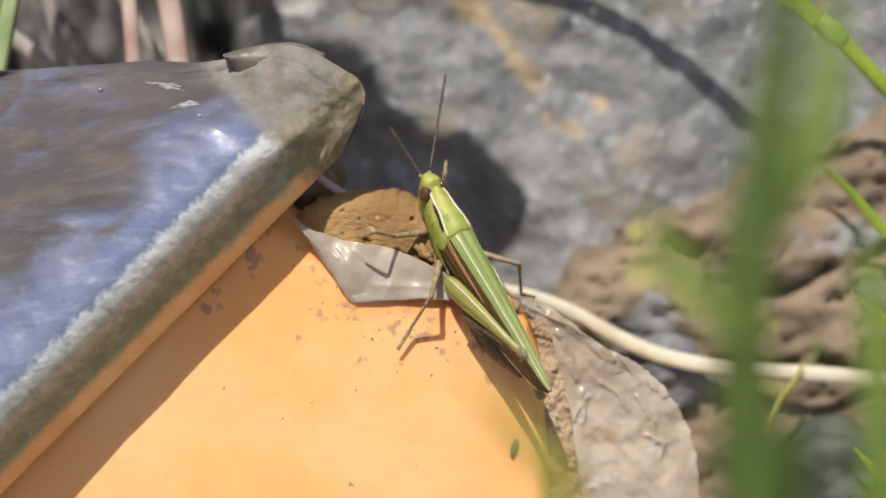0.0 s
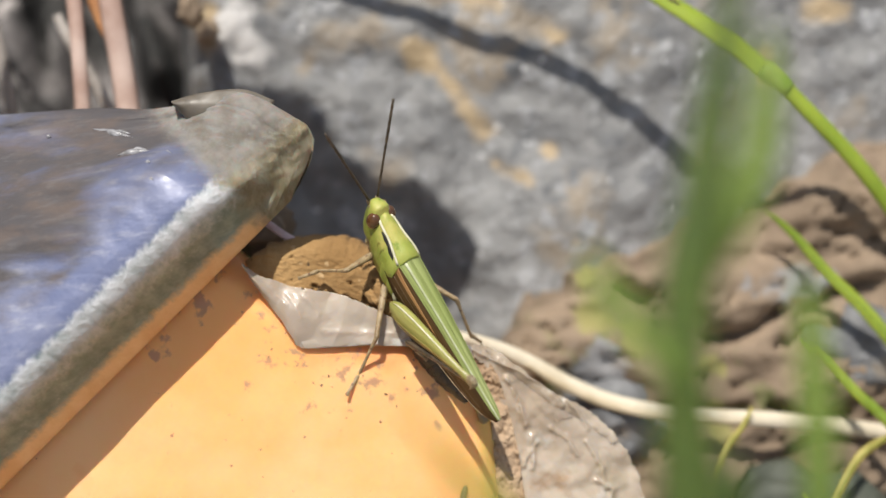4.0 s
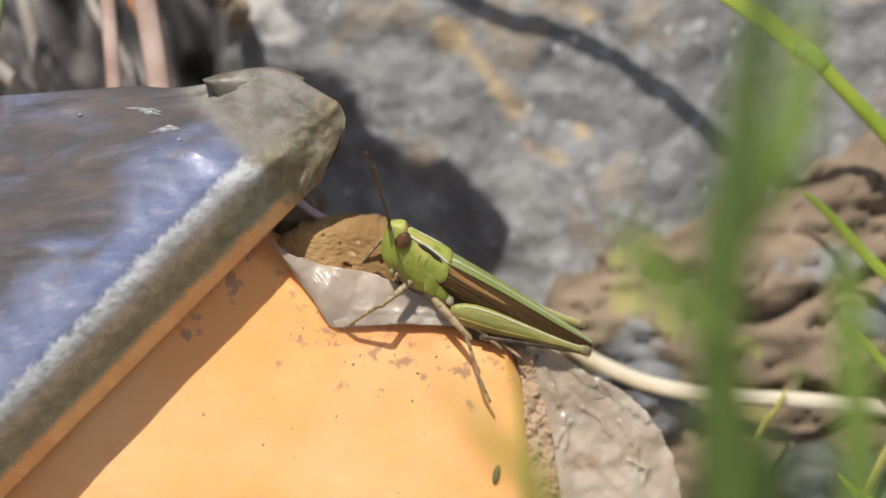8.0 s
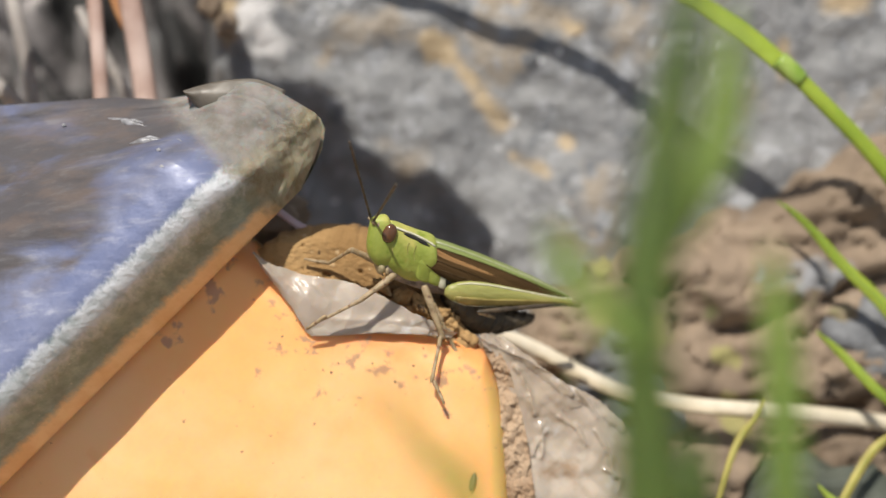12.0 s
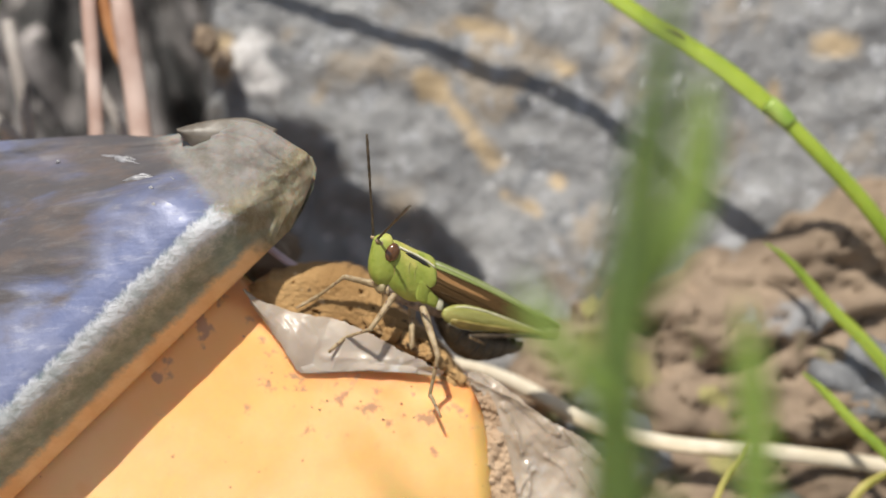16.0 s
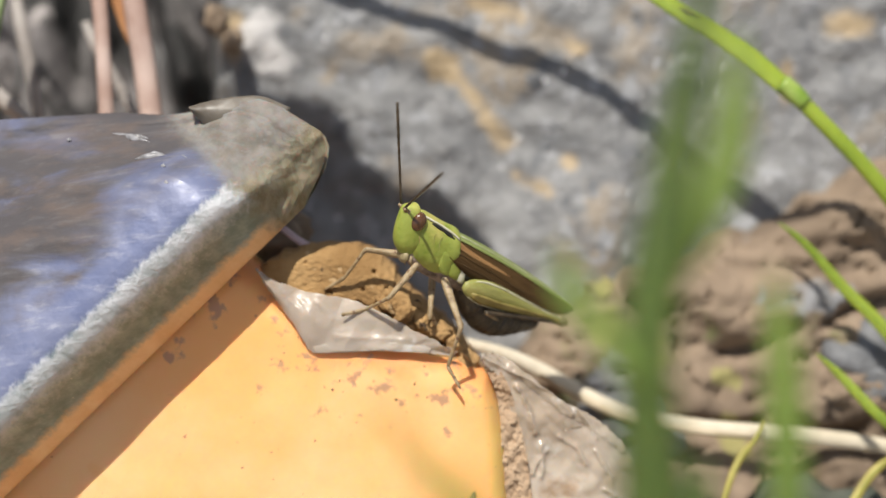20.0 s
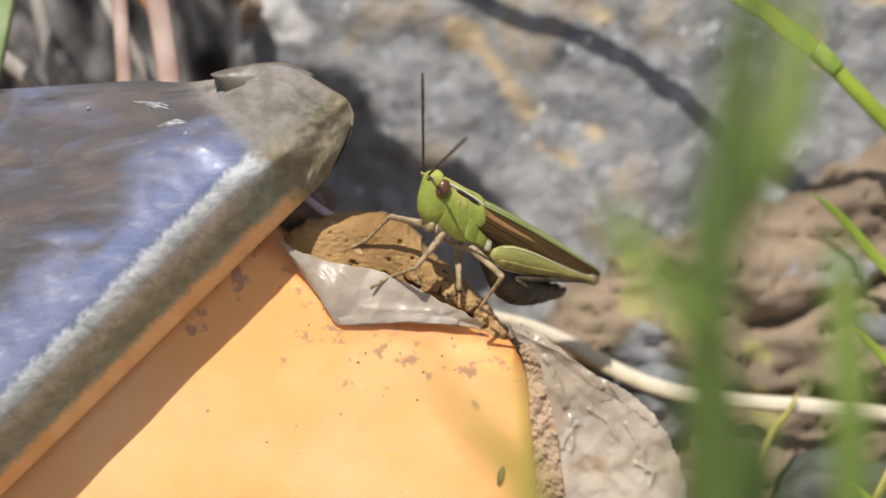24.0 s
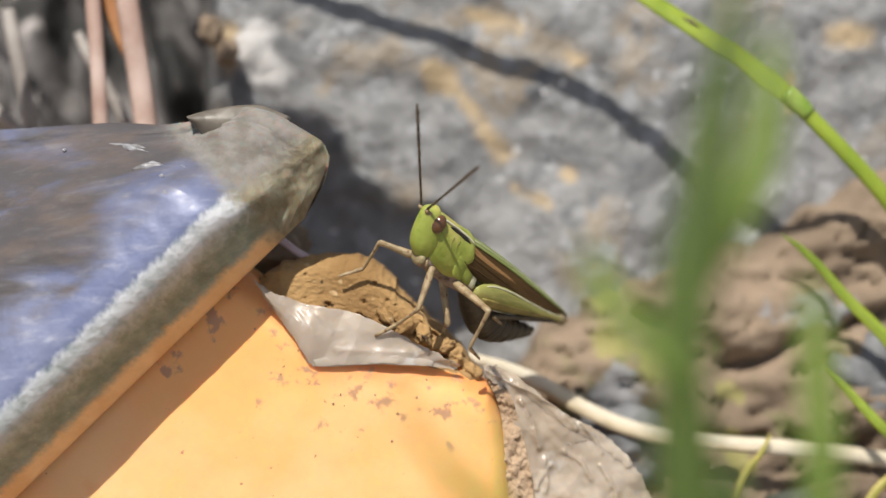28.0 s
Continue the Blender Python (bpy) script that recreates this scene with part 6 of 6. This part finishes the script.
    walk(LEGS["mid", 1][5], [
        (0, pose(0.00009, 0.00536, -0.00338, -1.1, 35.3, 121.5)),
        (2.7, pose(0.00009, 0.00536, -0.00338, -1.1, 35.3, 121.5)),
        (4.2, pose(-0.00139, 0.00534, -0.00512, -2.2, 1.5, 118.3)),
        (7.5, pose(-0.00139, 0.00534, -0.00512, -2.2, 1.5, 118.3)),
        (7.7, pose(-0.00100, 0.00469, -0.00572, -3.9, 20.7, 109.5)),
        (7.9, pose(-0.00251, 0.00477, -0.00374, 19.5, 28.1, 162.7)),
        (8.2, pose(-0.00104, 0.00510, -0.00479, 17.1, 31.2, 157.7)),
        (9, pose(-0.00033, 0.00294, -0.00696, 6.7, 34.4, 138.6)),
        (11.4, pose(0.00065, 0.00364, -0.00787, 4.3, 36.6, 134.5)),
        (13.3, pose(0.00076, 0.00481, -0.00769, 5.2, 28.6, 136.2)),
        (15, pose(0.00076, 0.00481, -0.00769, 5.2, 28.6, 136.2)),
        (17, pose(0.00090, 0.00293, -0.00702, 6.7, 41.2, 138.9)),
        (20, pose(0.00076, 0.00401, -0.00724, 13.2, 27.6, 150.2)),
        (21.6, pose(0.00076, 0.00401, -0.00724, 13.2, 27.6, 150.2)),
        (22.6, pose(0.00183, 0.00360, -0.00551, 26.4, -0.9, -158.0)),
        (25.1, pose(0.00183, 0.00360, -0.00551, 26.4, -0.9, -158.0)),
        (26.1, pose(0.00119, 0.00408, -0.00586, 26.3, 1.6, -166.7)),
        (26.6, pose(0.00168, 0.00450, -0.00515, 26.2, 8.4, -168.1)),
        (28, pose(0.00168, 0.00450, -0.00515, 26.2, 8.4, -168.1))])
    walk(LEGS["mid", -1][3], [
        (0, pose(0.00350, -0.00120, -0.00190, 22.1, -9.6, -135.8)),
        (2.7, pose(0.00350, -0.00120, -0.00190, 22.1, -9.6, -135.8)),
        (4.2, pose(0.00350, -0.00120, -0.00190, 25.6, -12.3, -154.2)),
        (7.5, pose(0.00350, -0.00120, -0.00190, 25.6, -12.3, -154.2)),
        (7.7, pose(0.00330, -0.00120, -0.00175, 23.9, -5.5, -142.8)),
        (7.9, pose(0.00330, -0.00120, -0.00175, 28.6, -1.5, 148.6)),
        (8.2, pose(0.00330, -0.00120, -0.00175, 28.2, 2.9, 118.2)),
        (9, pose(0.00330, -0.00120, -0.00175, 34.9, 19.3, 151.6)),
        (11.4, pose(0.00330, -0.00120, -0.00175, 30.5, 23.1, 139.3)),
        (12.35, pose(0.00330, -0.00120, -0.00175, 21.7, 37.3, 122.1)),
        (13.3, pose(0.00330, -0.00120, -0.00175, 9.6, 51.8, 103.3)),
        (15, pose(0.00330, -0.00120, -0.00175, 9.6, 51.8, 103.3)),
        (17, pose(0.00330, -0.00120, -0.00175, 9.6, 51.8, 103.3)),
        (20, pose(0.00330, -0.00120, -0.00175, 9.6, 51.8, 103.3)),
        (21.6, pose(0.00330, -0.00120, -0.00175, 9.6, 51.8, 103.3)),
        (22.1, pose(0.00330, -0.00120, -0.00175, 9.6, 51.8, 103.3)),
        (22.6, pose(0.00330, -0.00120, -0.00175, 9.6, 51.8, 103.3)),
        (25.1, pose(0.00330, -0.00120, -0.00175, 9.6, 51.8, 103.3)),
        (26.1, pose(0.00330, -0.00120, -0.00175, 27.0, 62.1, 124.0)),
        (26.6, pose(0.00330, -0.00120, -0.00175, 30.7, 46.9, 128.5)),
        (28, pose(0.00330, -0.00120, -0.00175, 30.7, 46.9, 128.5))])
    walk(LEGS["mid", -1][4], [
        (0, pose(0.00053, -0.00408, -0.00120, 35.3, 65.5, -165.8)),
        (2.7, pose(0.00053, -0.00408, -0.00120, 35.3, 65.5, -165.8)),
        (4.2, pose(-0.00019, -0.00299, -0.00101, 33.7, 35.3, -167.8)),
        (7.5, pose(-0.00019, -0.00299, -0.00101, 33.7, 35.3, -167.8)),
        (7.7, pose(0.00037, -0.00343, -0.00140, 50.2, 45.6, -142.7)),
        (7.9, pose(0.00014, 0.00073, -0.00166, 24.8, 2.4, 162.7)),
        (8.2, pose(0.00156, 0.00206, -0.00193, 27.9, 12.5, -173.2)),
        (9, pose(0.00023, 0.00046, -0.00297, 20.7, 18.6, 160.2)),
        (11.4, pose(0.00072, 0.00102, -0.00320, 16.4, 22.5, 148.1)),
        (12.35, pose(0.00153, 0.00163, -0.00430, 30.5, 43.6, 173.2)),
        (13.3, pose(0.00277, 0.00103, -0.00466, 47.0, 27.1, -162.9)),
        (15, pose(0.00277, 0.00103, -0.00466, 47.0, 27.1, -162.9)),
        (17, pose(0.00277, 0.00103, -0.00466, 47.0, 27.1, -162.9)),
        (20, pose(0.00277, 0.00103, -0.00466, 47.0, 27.1, -162.9)),
        (21.6, pose(0.00277, 0.00103, -0.00466, 47.0, 27.1, -162.9)),
        (22.1, pose(0.00277, 0.00103, -0.00466, 47.0, 27.1, -162.9)),
        (22.6, pose(0.00277, 0.00103, -0.00466, 47.0, 27.1, -162.9)),
        (25.1, pose(0.00277, 0.00103, -0.00466, 47.0, 27.1, -162.9)),
        (26.1, pose(0.00233, 0.00024, -0.00502, 45.6, 24.0, -166.1)),
        (26.6, pose(0.00173, 0.00078, -0.00445, 53.5, 39.2, -151.2)),
        (28, pose(0.00173, 0.00078, -0.00445, 53.5, 39.2, -151.2))])
    walk(LEGS["mid", -1][5], [
        (0, pose(-0.00092, -0.00445, -0.00447, 26.7, 37.8, -105.6)),
        (2.7, pose(-0.00092, -0.00445, -0.00447, 26.7, 37.8, -105.6)),
        (4.2, pose(-0.00307, -0.00361, -0.00309, 13.9, 40.9, -125.7)),
        (7.5, pose(-0.00307, -0.00361, -0.00309, 13.9, 40.9, -125.7)),
        (7.7, pose(-0.00164, -0.00495, -0.00397, -19.5, 29.5, 179.6)),
        (7.9, pose(-0.00329, 0.00180, -0.00181, -24.8, -2.8, 157.8)),
        (8.2, pose(-0.00193, 0.00164, -0.00271, -24.8, -1.1, 157.8)),
        (9, pose(-0.00298, 0.00161, -0.00412, -24.7, -0.5, 152.8)),
        (11.4, pose(-0.00211, 0.00278, -0.00458, -24.9, 3.2, 147.2)),
        (12.35, pose(-0.00106, 0.00194, -0.00678, -46.1, 44.5, 100.2)),
        (13.3, pose(-0.00029, 0.00009, -0.00629, -23.9, 8.3, 138.0)),
        (15, pose(-0.00029, 0.00009, -0.00629, -23.9, 8.3, 138.0)),
        (17, pose(-0.00029, 0.00009, -0.00629, -23.9, 8.3, 138.0)),
        (20, pose(-0.00029, 0.00009, -0.00629, -23.9, 8.3, 138.0)),
        (21.6, pose(-0.00029, 0.00009, -0.00629, -23.9, 8.3, 138.0)),
        (22.1, pose(-0.00029, 0.00009, -0.00629, -23.9, 8.3, 138.0)),
        (22.6, pose(-0.00029, 0.00009, -0.00629, -23.9, 8.3, 138.0)),
        (25.1, pose(-0.00029, 0.00009, -0.00629, -23.9, 8.3, 138.0)),
        (26.1, pose(-0.00086, -0.00056, -0.00648, -24.3, 11.1, 135.4)),
        (26.6, pose(-0.00072, -0.00056, -0.00673, -72.2, 88.1, 86.4)),
        (28, pose(-0.00072, -0.00056, -0.00673, -72.2, 88.1, 86.4))])
    walk(LEGS["hind", 1][3], [
        (0, pose(0.00180, 0.00175, -0.00150, 0.0, -35.7, 177.5)),
        (2.7, pose(0.00180, 0.00175, -0.00150, 0.0, -35.7, 177.5)),
        (4.2, pose(0.00180, 0.00175, -0.00150, 0.0, -42.6, 171.9)),
        (7.5, pose(0.00180, 0.00175, -0.00150, 0.0, -42.6, 171.9)),
        (7.7, pose(0.00180, 0.00175, -0.00150, 0.0, -42.6, 171.9)),
        (7.9, pose(0.00180, 0.00175, -0.00150, 0.0, -13.2, 180.0)),
        (8.2, pose(0.00180, 0.00175, -0.00150, 0.0, -13.2, 180.0)),
        (9, pose(0.00180, 0.00175, -0.00150, 0.0, -17.6, 173.0)),
        (11.4, pose(0.00180, 0.00175, -0.00150, 0.0, -17.6, 173.0)),
        (13.3, pose(0.00180, 0.00175, -0.00150, 0.0, -8.1, -174.2)),
        (15, pose(0.00180, 0.00175, -0.00150, 0.0, -8.1, -174.2)),
        (17, pose(0.00180, 0.00175, -0.00150, 0.0, -10.1, -175.7)),
        (20, pose(0.00180, 0.00175, -0.00150, 0.0, -5.5, -174.2)),
        (21.6, pose(0.00180, 0.00175, -0.00150, 0.0, -5.5, -174.2)),
        (22.6, pose(0.00180, 0.00175, -0.00150, -0.0, -8.8, -174.2)),
        (25.1, pose(0.00180, 0.00175, -0.00150, -0.0, -8.8, -174.2)),
        (26.1, pose(0.00180, 0.00175, -0.00150, 0.0, -7.3, -174.2)),
        (26.6, pose(0.00180, 0.00175, -0.00150, 0.0, -9.9, -174.1)),
        (28, pose(0.00180, 0.00175, -0.00150, 0.0, -9.9, -174.1))])
    walk(LEGS["hind", 1][4], [
        (0, pose(-0.00713, 0.00213, 0.00491, 0.0, 44.8, 1.5)),
        (2.7, pose(-0.00713, 0.00213, 0.00491, 0.0, 44.8, 1.5)),
        (4.2, pose(-0.00622, 0.00289, 0.00594, 0.0, 51.9, -3.5)),
        (7.5, pose(-0.00622, 0.00289, 0.00594, 0.0, 51.9, -3.5)),
        (7.7, pose(-0.00622, 0.00289, 0.00594, 0.0, 51.9, -3.5)),
        (7.9, pose(-0.00891, 0.00175, 0.00101, -0.0, 22.2, 3.0)),
        (8.2, pose(-0.00891, 0.00175, 0.00101, -0.0, 22.2, 3.0)),
        (9, pose(-0.00861, 0.00302, 0.00183, 0.0, 26.8, -3.8)),
        (11.4, pose(-0.00861, 0.00302, 0.00183, 0.0, 26.8, -3.8)),
        (13.3, pose(-0.00903, 0.00064, 0.00005, 0.0, 17.1, 8.8)),
        (15, pose(-0.00903, 0.00064, 0.00005, 0.0, 17.1, 8.8)),
        (17, pose(-0.00900, 0.00093, 0.00043, 0.0, 19.1, 7.3)),
        (20, pose(-0.00909, 0.00064, -0.00045, 0.0, 14.5, 8.7)),
        (21.6, pose(-0.00909, 0.00064, -0.00045, 0.0, 14.5, 8.7)),
        (22.6, pose(-0.00901, 0.00064, 0.00019, 0.0, 17.8, 8.8)),
        (25.1, pose(-0.00901, 0.00064, 0.00019, 0.0, 17.8, 8.8)),
        (26.1, pose(-0.00905, 0.00065, -0.00010, 0.0, 16.3, 8.7)),
        (26.6, pose(-0.00898, 0.00064, 0.00038, 0.0, 18.8, 8.8)),
        (28, pose(-0.00898, 0.00064, 0.00038, 0.0, 18.8, 8.8))])
    walk(LEGS["hind", 1][5], [
        (0, pose(-0.00117, 0.00229, -0.00100, 0.0, 6.0, -158.0)),
        (2.7, pose(-0.00117, 0.00229, -0.00100, 0.0, 6.0, -158.0)),
        (4.2, pose(-0.00105, 0.00257, -0.00067, 0.0, 6.0, -158.0)),
        (7.5, pose(-0.00105, 0.00257, -0.00067, 0.0, 6.0, -158.0)),
        (7.7, pose(-0.00105, 0.00257, -0.00067, 0.0, 6.0, -158.0)),
        (7.9, pose(-0.00115, 0.00216, -0.00217, 0.0, 6.0, -158.0)),
        (8.2, pose(-0.00115, 0.00216, -0.00217, 0.0, 6.0, -158.0)),
        (9, pose(-0.00113, 0.00252, -0.00196, 0.0, 6.0, -158.0)),
        (11.4, pose(-0.00113, 0.00252, -0.00196, 0.0, 6.0, -158.0)),
        (13.3, pose(-0.00110, 0.00187, -0.00242, 0.0, 6.0, -158.0)),
        (15, pose(-0.00110, 0.00187, -0.00242, 0.0, 6.0, -158.0)),
        (17, pose(-0.00113, 0.00194, -0.00232, 0.0, 6.0, -158.0)),
        (20, pose(-0.00105, 0.00187, -0.00255, 0.0, 6.0, -158.0)),
        (21.6, pose(-0.00105, 0.00187, -0.00255, 0.0, 6.0, -158.0)),
        (22.6, pose(-0.00111, 0.00186, -0.00238, 0.0, 6.0, -158.0)),
        (25.1, pose(-0.00111, 0.00186, -0.00238, 0.0, 6.0, -158.0)),
        (26.1, pose(-0.00109, 0.00187, -0.00246, 0.0, 6.0, -158.0)),
        (26.6, pose(-0.00112, 0.00186, -0.00233, 0.0, 6.0, -158.0)),
        (28, pose(-0.00112, 0.00186, -0.00233, 0.0, 6.0, -158.0))])
    walk(LEGS["hind", -1][3], [
        (0, pose(0.00180, -0.00175, -0.00150, 0.0, 5.8, 174.2)),
        (2.7, pose(0.00180, -0.00175, -0.00150, 0.0, 5.8, 174.2)),
        (4.2, pose(0.00180, -0.00175, -0.00150, 0.0, 5.8, 174.2)),
        (7.5, pose(0.00180, -0.00175, -0.00150, 0.0, 5.8, 174.2)),
        (7.7, pose(0.00180, -0.00175, -0.00150, 0.0, 5.8, 174.2)),
        (7.9, pose(0.00180, -0.00175, -0.00150, -0.0, -13.6, 178.9)),
        (8.2, pose(0.00180, -0.00175, -0.00150, -0.0, -13.6, 178.9)),
        (9, pose(0.00180, -0.00175, -0.00150, 0.0, -11.5, 178.9)),
        (11.4, pose(0.00180, -0.00175, -0.00150, 0.0, -11.5, 178.9)),
        (13.3, pose(0.00180, -0.00175, -0.00150, 0.0, -9.0, 174.8)),
        (15, pose(0.00180, -0.00175, -0.00150, 0.0, -9.0, 174.8)),
        (17, pose(0.00180, -0.00175, -0.00150, 0.0, -10.8, 176.1)),
        (20, pose(0.00180, -0.00175, -0.00150, 0.0, -6.7, 174.7)),
        (21.6, pose(0.00180, -0.00175, -0.00150, 0.0, -6.7, 174.7)),
        (22.6, pose(0.00180, -0.00175, -0.00150, 0.0, -9.7, 174.7)),
        (25.1, pose(0.00180, -0.00175, -0.00150, 0.0, -9.7, 174.7)),
        (26.1, pose(0.00180, -0.00175, -0.00150, 0.0, -8.3, 174.8)),
        (26.6, pose(0.00180, -0.00175, -0.00150, 0.0, -10.6, 174.7)),
        (28, pose(0.00180, -0.00175, -0.00150, 0.0, -10.6, 174.7))])
    walk(LEGS["hind", -1][4], [
        (0, pose(-0.00909, -0.00064, -0.00261, 0.0, 3.3, -8.6)),
        (2.7, pose(-0.00909, -0.00064, -0.00261, 0.0, 3.3, -8.6)),
        (4.2, pose(-0.00909, -0.00064, -0.00261, 0.0, 3.3, -8.6)),
        (7.5, pose(-0.00909, -0.00064, -0.00261, 0.0, 3.3, -8.6)),
        (7.7, pose(-0.00909, -0.00064, -0.00261, 0.0, 3.3, -8.6)),
        (7.9, pose(-0.00889, -0.00155, 0.00108, -0.0, 22.6, -4.1)),
        (8.2, pose(-0.00889, -0.00155, 0.00108, -0.0, 22.6, -4.1)),
        (9, pose(-0.00898, -0.00154, 0.00069, 0.0, 20.6, -4.3)),
        (11.4, pose(-0.00898, -0.00154, 0.00069, 0.0, 20.6, -4.3)),
        (13.3, pose(-0.00902, -0.00076, 0.00023, 0.0, 18.0, -8.2)),
        (15, pose(-0.00902, -0.00076, 0.00023, 0.0, 18.0, -8.2)),
        (17, pose(-0.00898, -0.00102, 0.00057, -0.0, 19.8, -6.9)),
        (20, pose(-0.00908, -0.00075, -0.00022, 0.0, 15.7, -8.2)),
        (21.6, pose(-0.00908, -0.00075, -0.00022, 0.0, 15.7, -8.2)),
        (22.6, pose(-0.00900, -0.00075, 0.00035, 0.0, 18.6, -8.2)),
        (25.1, pose(-0.00900, -0.00075, 0.00035, 0.0, 18.6, -8.2)),
        (26.1, pose(-0.00904, -0.00076, 0.00009, 0.0, 17.3, -8.2)),
        (26.6, pose(-0.00897, -0.00075, 0.00052, 0.0, 19.6, -8.3)),
        (28, pose(-0.00897, -0.00075, 0.00052, 0.0, 19.6, -8.3))])
    walk(LEGS["hind", -1][5], [
        (0, pose(-0.00080, -0.00190, -0.00309, -0.0, 6.0, 158.0)),
        (2.7, pose(-0.00080, -0.00190, -0.00309, -0.0, 6.0, 158.0)),
        (4.2, pose(-0.00080, -0.00190, -0.00309, -0.0, 6.0, 158.0)),
        (7.5, pose(-0.00080, -0.00190, -0.00309, -0.0, 6.0, 158.0)),
        (7.7, pose(-0.00080, -0.00190, -0.00309, -0.0, 6.0, 158.0)),
        (7.9, pose(-0.00116, -0.00211, -0.00215, -0.0, 6.0, 158.0)),
        (8.2, pose(-0.00116, -0.00211, -0.00215, -0.0, 6.0, 158.0)),
        (9, pose(-0.00114, -0.00211, -0.00226, -0.0, 6.0, 158.0)),
        (11.4, pose(-0.00114, -0.00211, -0.00226, -0.0, 6.0, 158.0)),
        (13.3, pose(-0.00111, -0.00190, -0.00237, -0.0, 6.0, 158.0)),
        (15, pose(-0.00111, -0.00190, -0.00237, -0.0, 6.0, 158.0)),
        (17, pose(-0.00113, -0.00196, -0.00228, -0.0, 6.0, 158.0)),
        (20, pose(-0.00107, -0.00190, -0.00249, -0.0, 6.0, 158.0)),
        (21.6, pose(-0.00107, -0.00190, -0.00249, -0.0, 6.0, 158.0)),
        (22.6, pose(-0.00112, -0.00189, -0.00234, -0.0, 6.0, 158.0)),
        (25.1, pose(-0.00112, -0.00189, -0.00234, -0.0, 6.0, 158.0)),
        (26.1, pose(-0.00110, -0.00190, -0.00241, -0.0, 6.0, 158.0)),
        (26.6, pose(-0.00113, -0.00189, -0.00229, -0.0, 6.0, 158.0)),
        (28, pose(-0.00113, -0.00189, -0.00229, -0.0, 6.0, 158.0))])
    walk(ANTENNAE[1], [
        (0, pose(0.00940, 0.00040, 0.00135, 0.0, 37.7, -18.0)),
        (2.7, pose(0.00940, 0.00040, 0.00135, 0.0, 37.7, -18.0)),
        (3.45, pose(0.00940, 0.00040, 0.00135, 7.8, -6.3, 8.2)),
        (4.2, pose(0.00940, 0.00040, 0.00135, -8.4, -48.7, 40.1)),
        (7.5, pose(0.00940, 0.00040, 0.00135, -8.4, -48.7, 40.1)),
        (7.7, pose(0.00940, 0.00040, 0.00135, -8.4, -48.7, 40.1)),
        (7.9, pose(0.00940, 0.00040, 0.00135, -8.2, -41.0, 39.9)),
        (8.2, pose(0.00940, 0.00040, 0.00135, -8.2, -41.0, 39.9)),
        (9, pose(0.00940, 0.00040, 0.00135, -23.4, -32.6, 64.9)),
        (11.4, pose(0.00940, 0.00040, 0.00135, -23.4, -32.6, 64.9)),
        (13.3, pose(0.00940, 0.00040, 0.00135, -25.1, -35.9, 67.9)),
        (15, pose(0.00940, 0.00040, 0.00135, -25.1, -35.9, 67.9)),
        (17, pose(0.00940, 0.00040, 0.00135, -24.0, -22.7, 65.8)),
        (20, pose(0.00940, 0.00040, 0.00135, -23.3, -29.7, 64.1)),
        (21.6, pose(0.00940, 0.00040, 0.00135, -23.3, -29.7, 64.1)),
        (22.6, pose(0.00940, 0.00040, 0.00135, -23.4, -26.2, 64.4)),
        (25.1, pose(0.00940, 0.00040, 0.00135, -23.4, -26.2, 64.4)),
        (26.1, pose(0.00940, 0.00040, 0.00135, -20.9, -36.3, 59.5)),
        (26.6, pose(0.00940, 0.00040, 0.00135, -20.1, -32.6, 58.1)),
        (28, pose(0.00940, 0.00040, 0.00135, -20.1, -32.6, 58.1))])
    walk(ANTENNAE[-1], [
        (0, pose(0.00940, -0.00040, 0.00135, 0.0, -3.5, -37.8)),
        (2.7, pose(0.00940, -0.00040, 0.00135, 0.0, -3.5, -37.8)),
        (4.2, pose(0.00940, -0.00040, 0.00135, -10.2, -52.7, -18.2)),
        (7.5, pose(0.00940, -0.00040, 0.00135, -10.2, -52.7, -18.2)),
        (7.7, pose(0.00940, -0.00040, 0.00135, -10.2, -52.7, -18.2)),
        (7.9, pose(0.00940, -0.00040, 0.00135, -46.8, -39.9, 30.6)),
        (8.2, pose(0.00940, -0.00040, 0.00135, -46.8, -39.9, 30.6)),
        (9, pose(0.00940, -0.00040, 0.00135, -48.6, -34.6, 33.7)),
        (11.4, pose(0.00940, -0.00040, 0.00135, -48.6, -34.6, 33.7)),
        (13.3, pose(0.00940, -0.00040, 0.00135, -21.8, -55.3, -3.1)),
        (15, pose(0.00940, -0.00040, 0.00135, -21.8, -55.3, -3.1)),
        (17, pose(0.00940, -0.00040, 0.00135, -34.6, -51.6, 12.8)),
        (20, pose(0.00940, -0.00040, 0.00135, -28.8, -50.0, 5.3)),
        (21.6, pose(0.00940, -0.00040, 0.00135, -28.8, -50.0, 5.3)),
        (22.6, pose(0.00940, -0.00040, 0.00135, -38.6, -48.0, 18.3)),
        (25.1, pose(0.00940, -0.00040, 0.00135, -38.6, -48.0, 18.3)),
        (26.1, pose(0.00940, -0.00040, 0.00135, -25.3, -44.2, 0.0)),
        (26.6, pose(0.00940, -0.00040, 0.00135, -26.9, -42.9, 2.2)),
        (28, pose(0.00940, -0.00040, 0.00135, -26.9, -42.9, 2.2))])


motions()
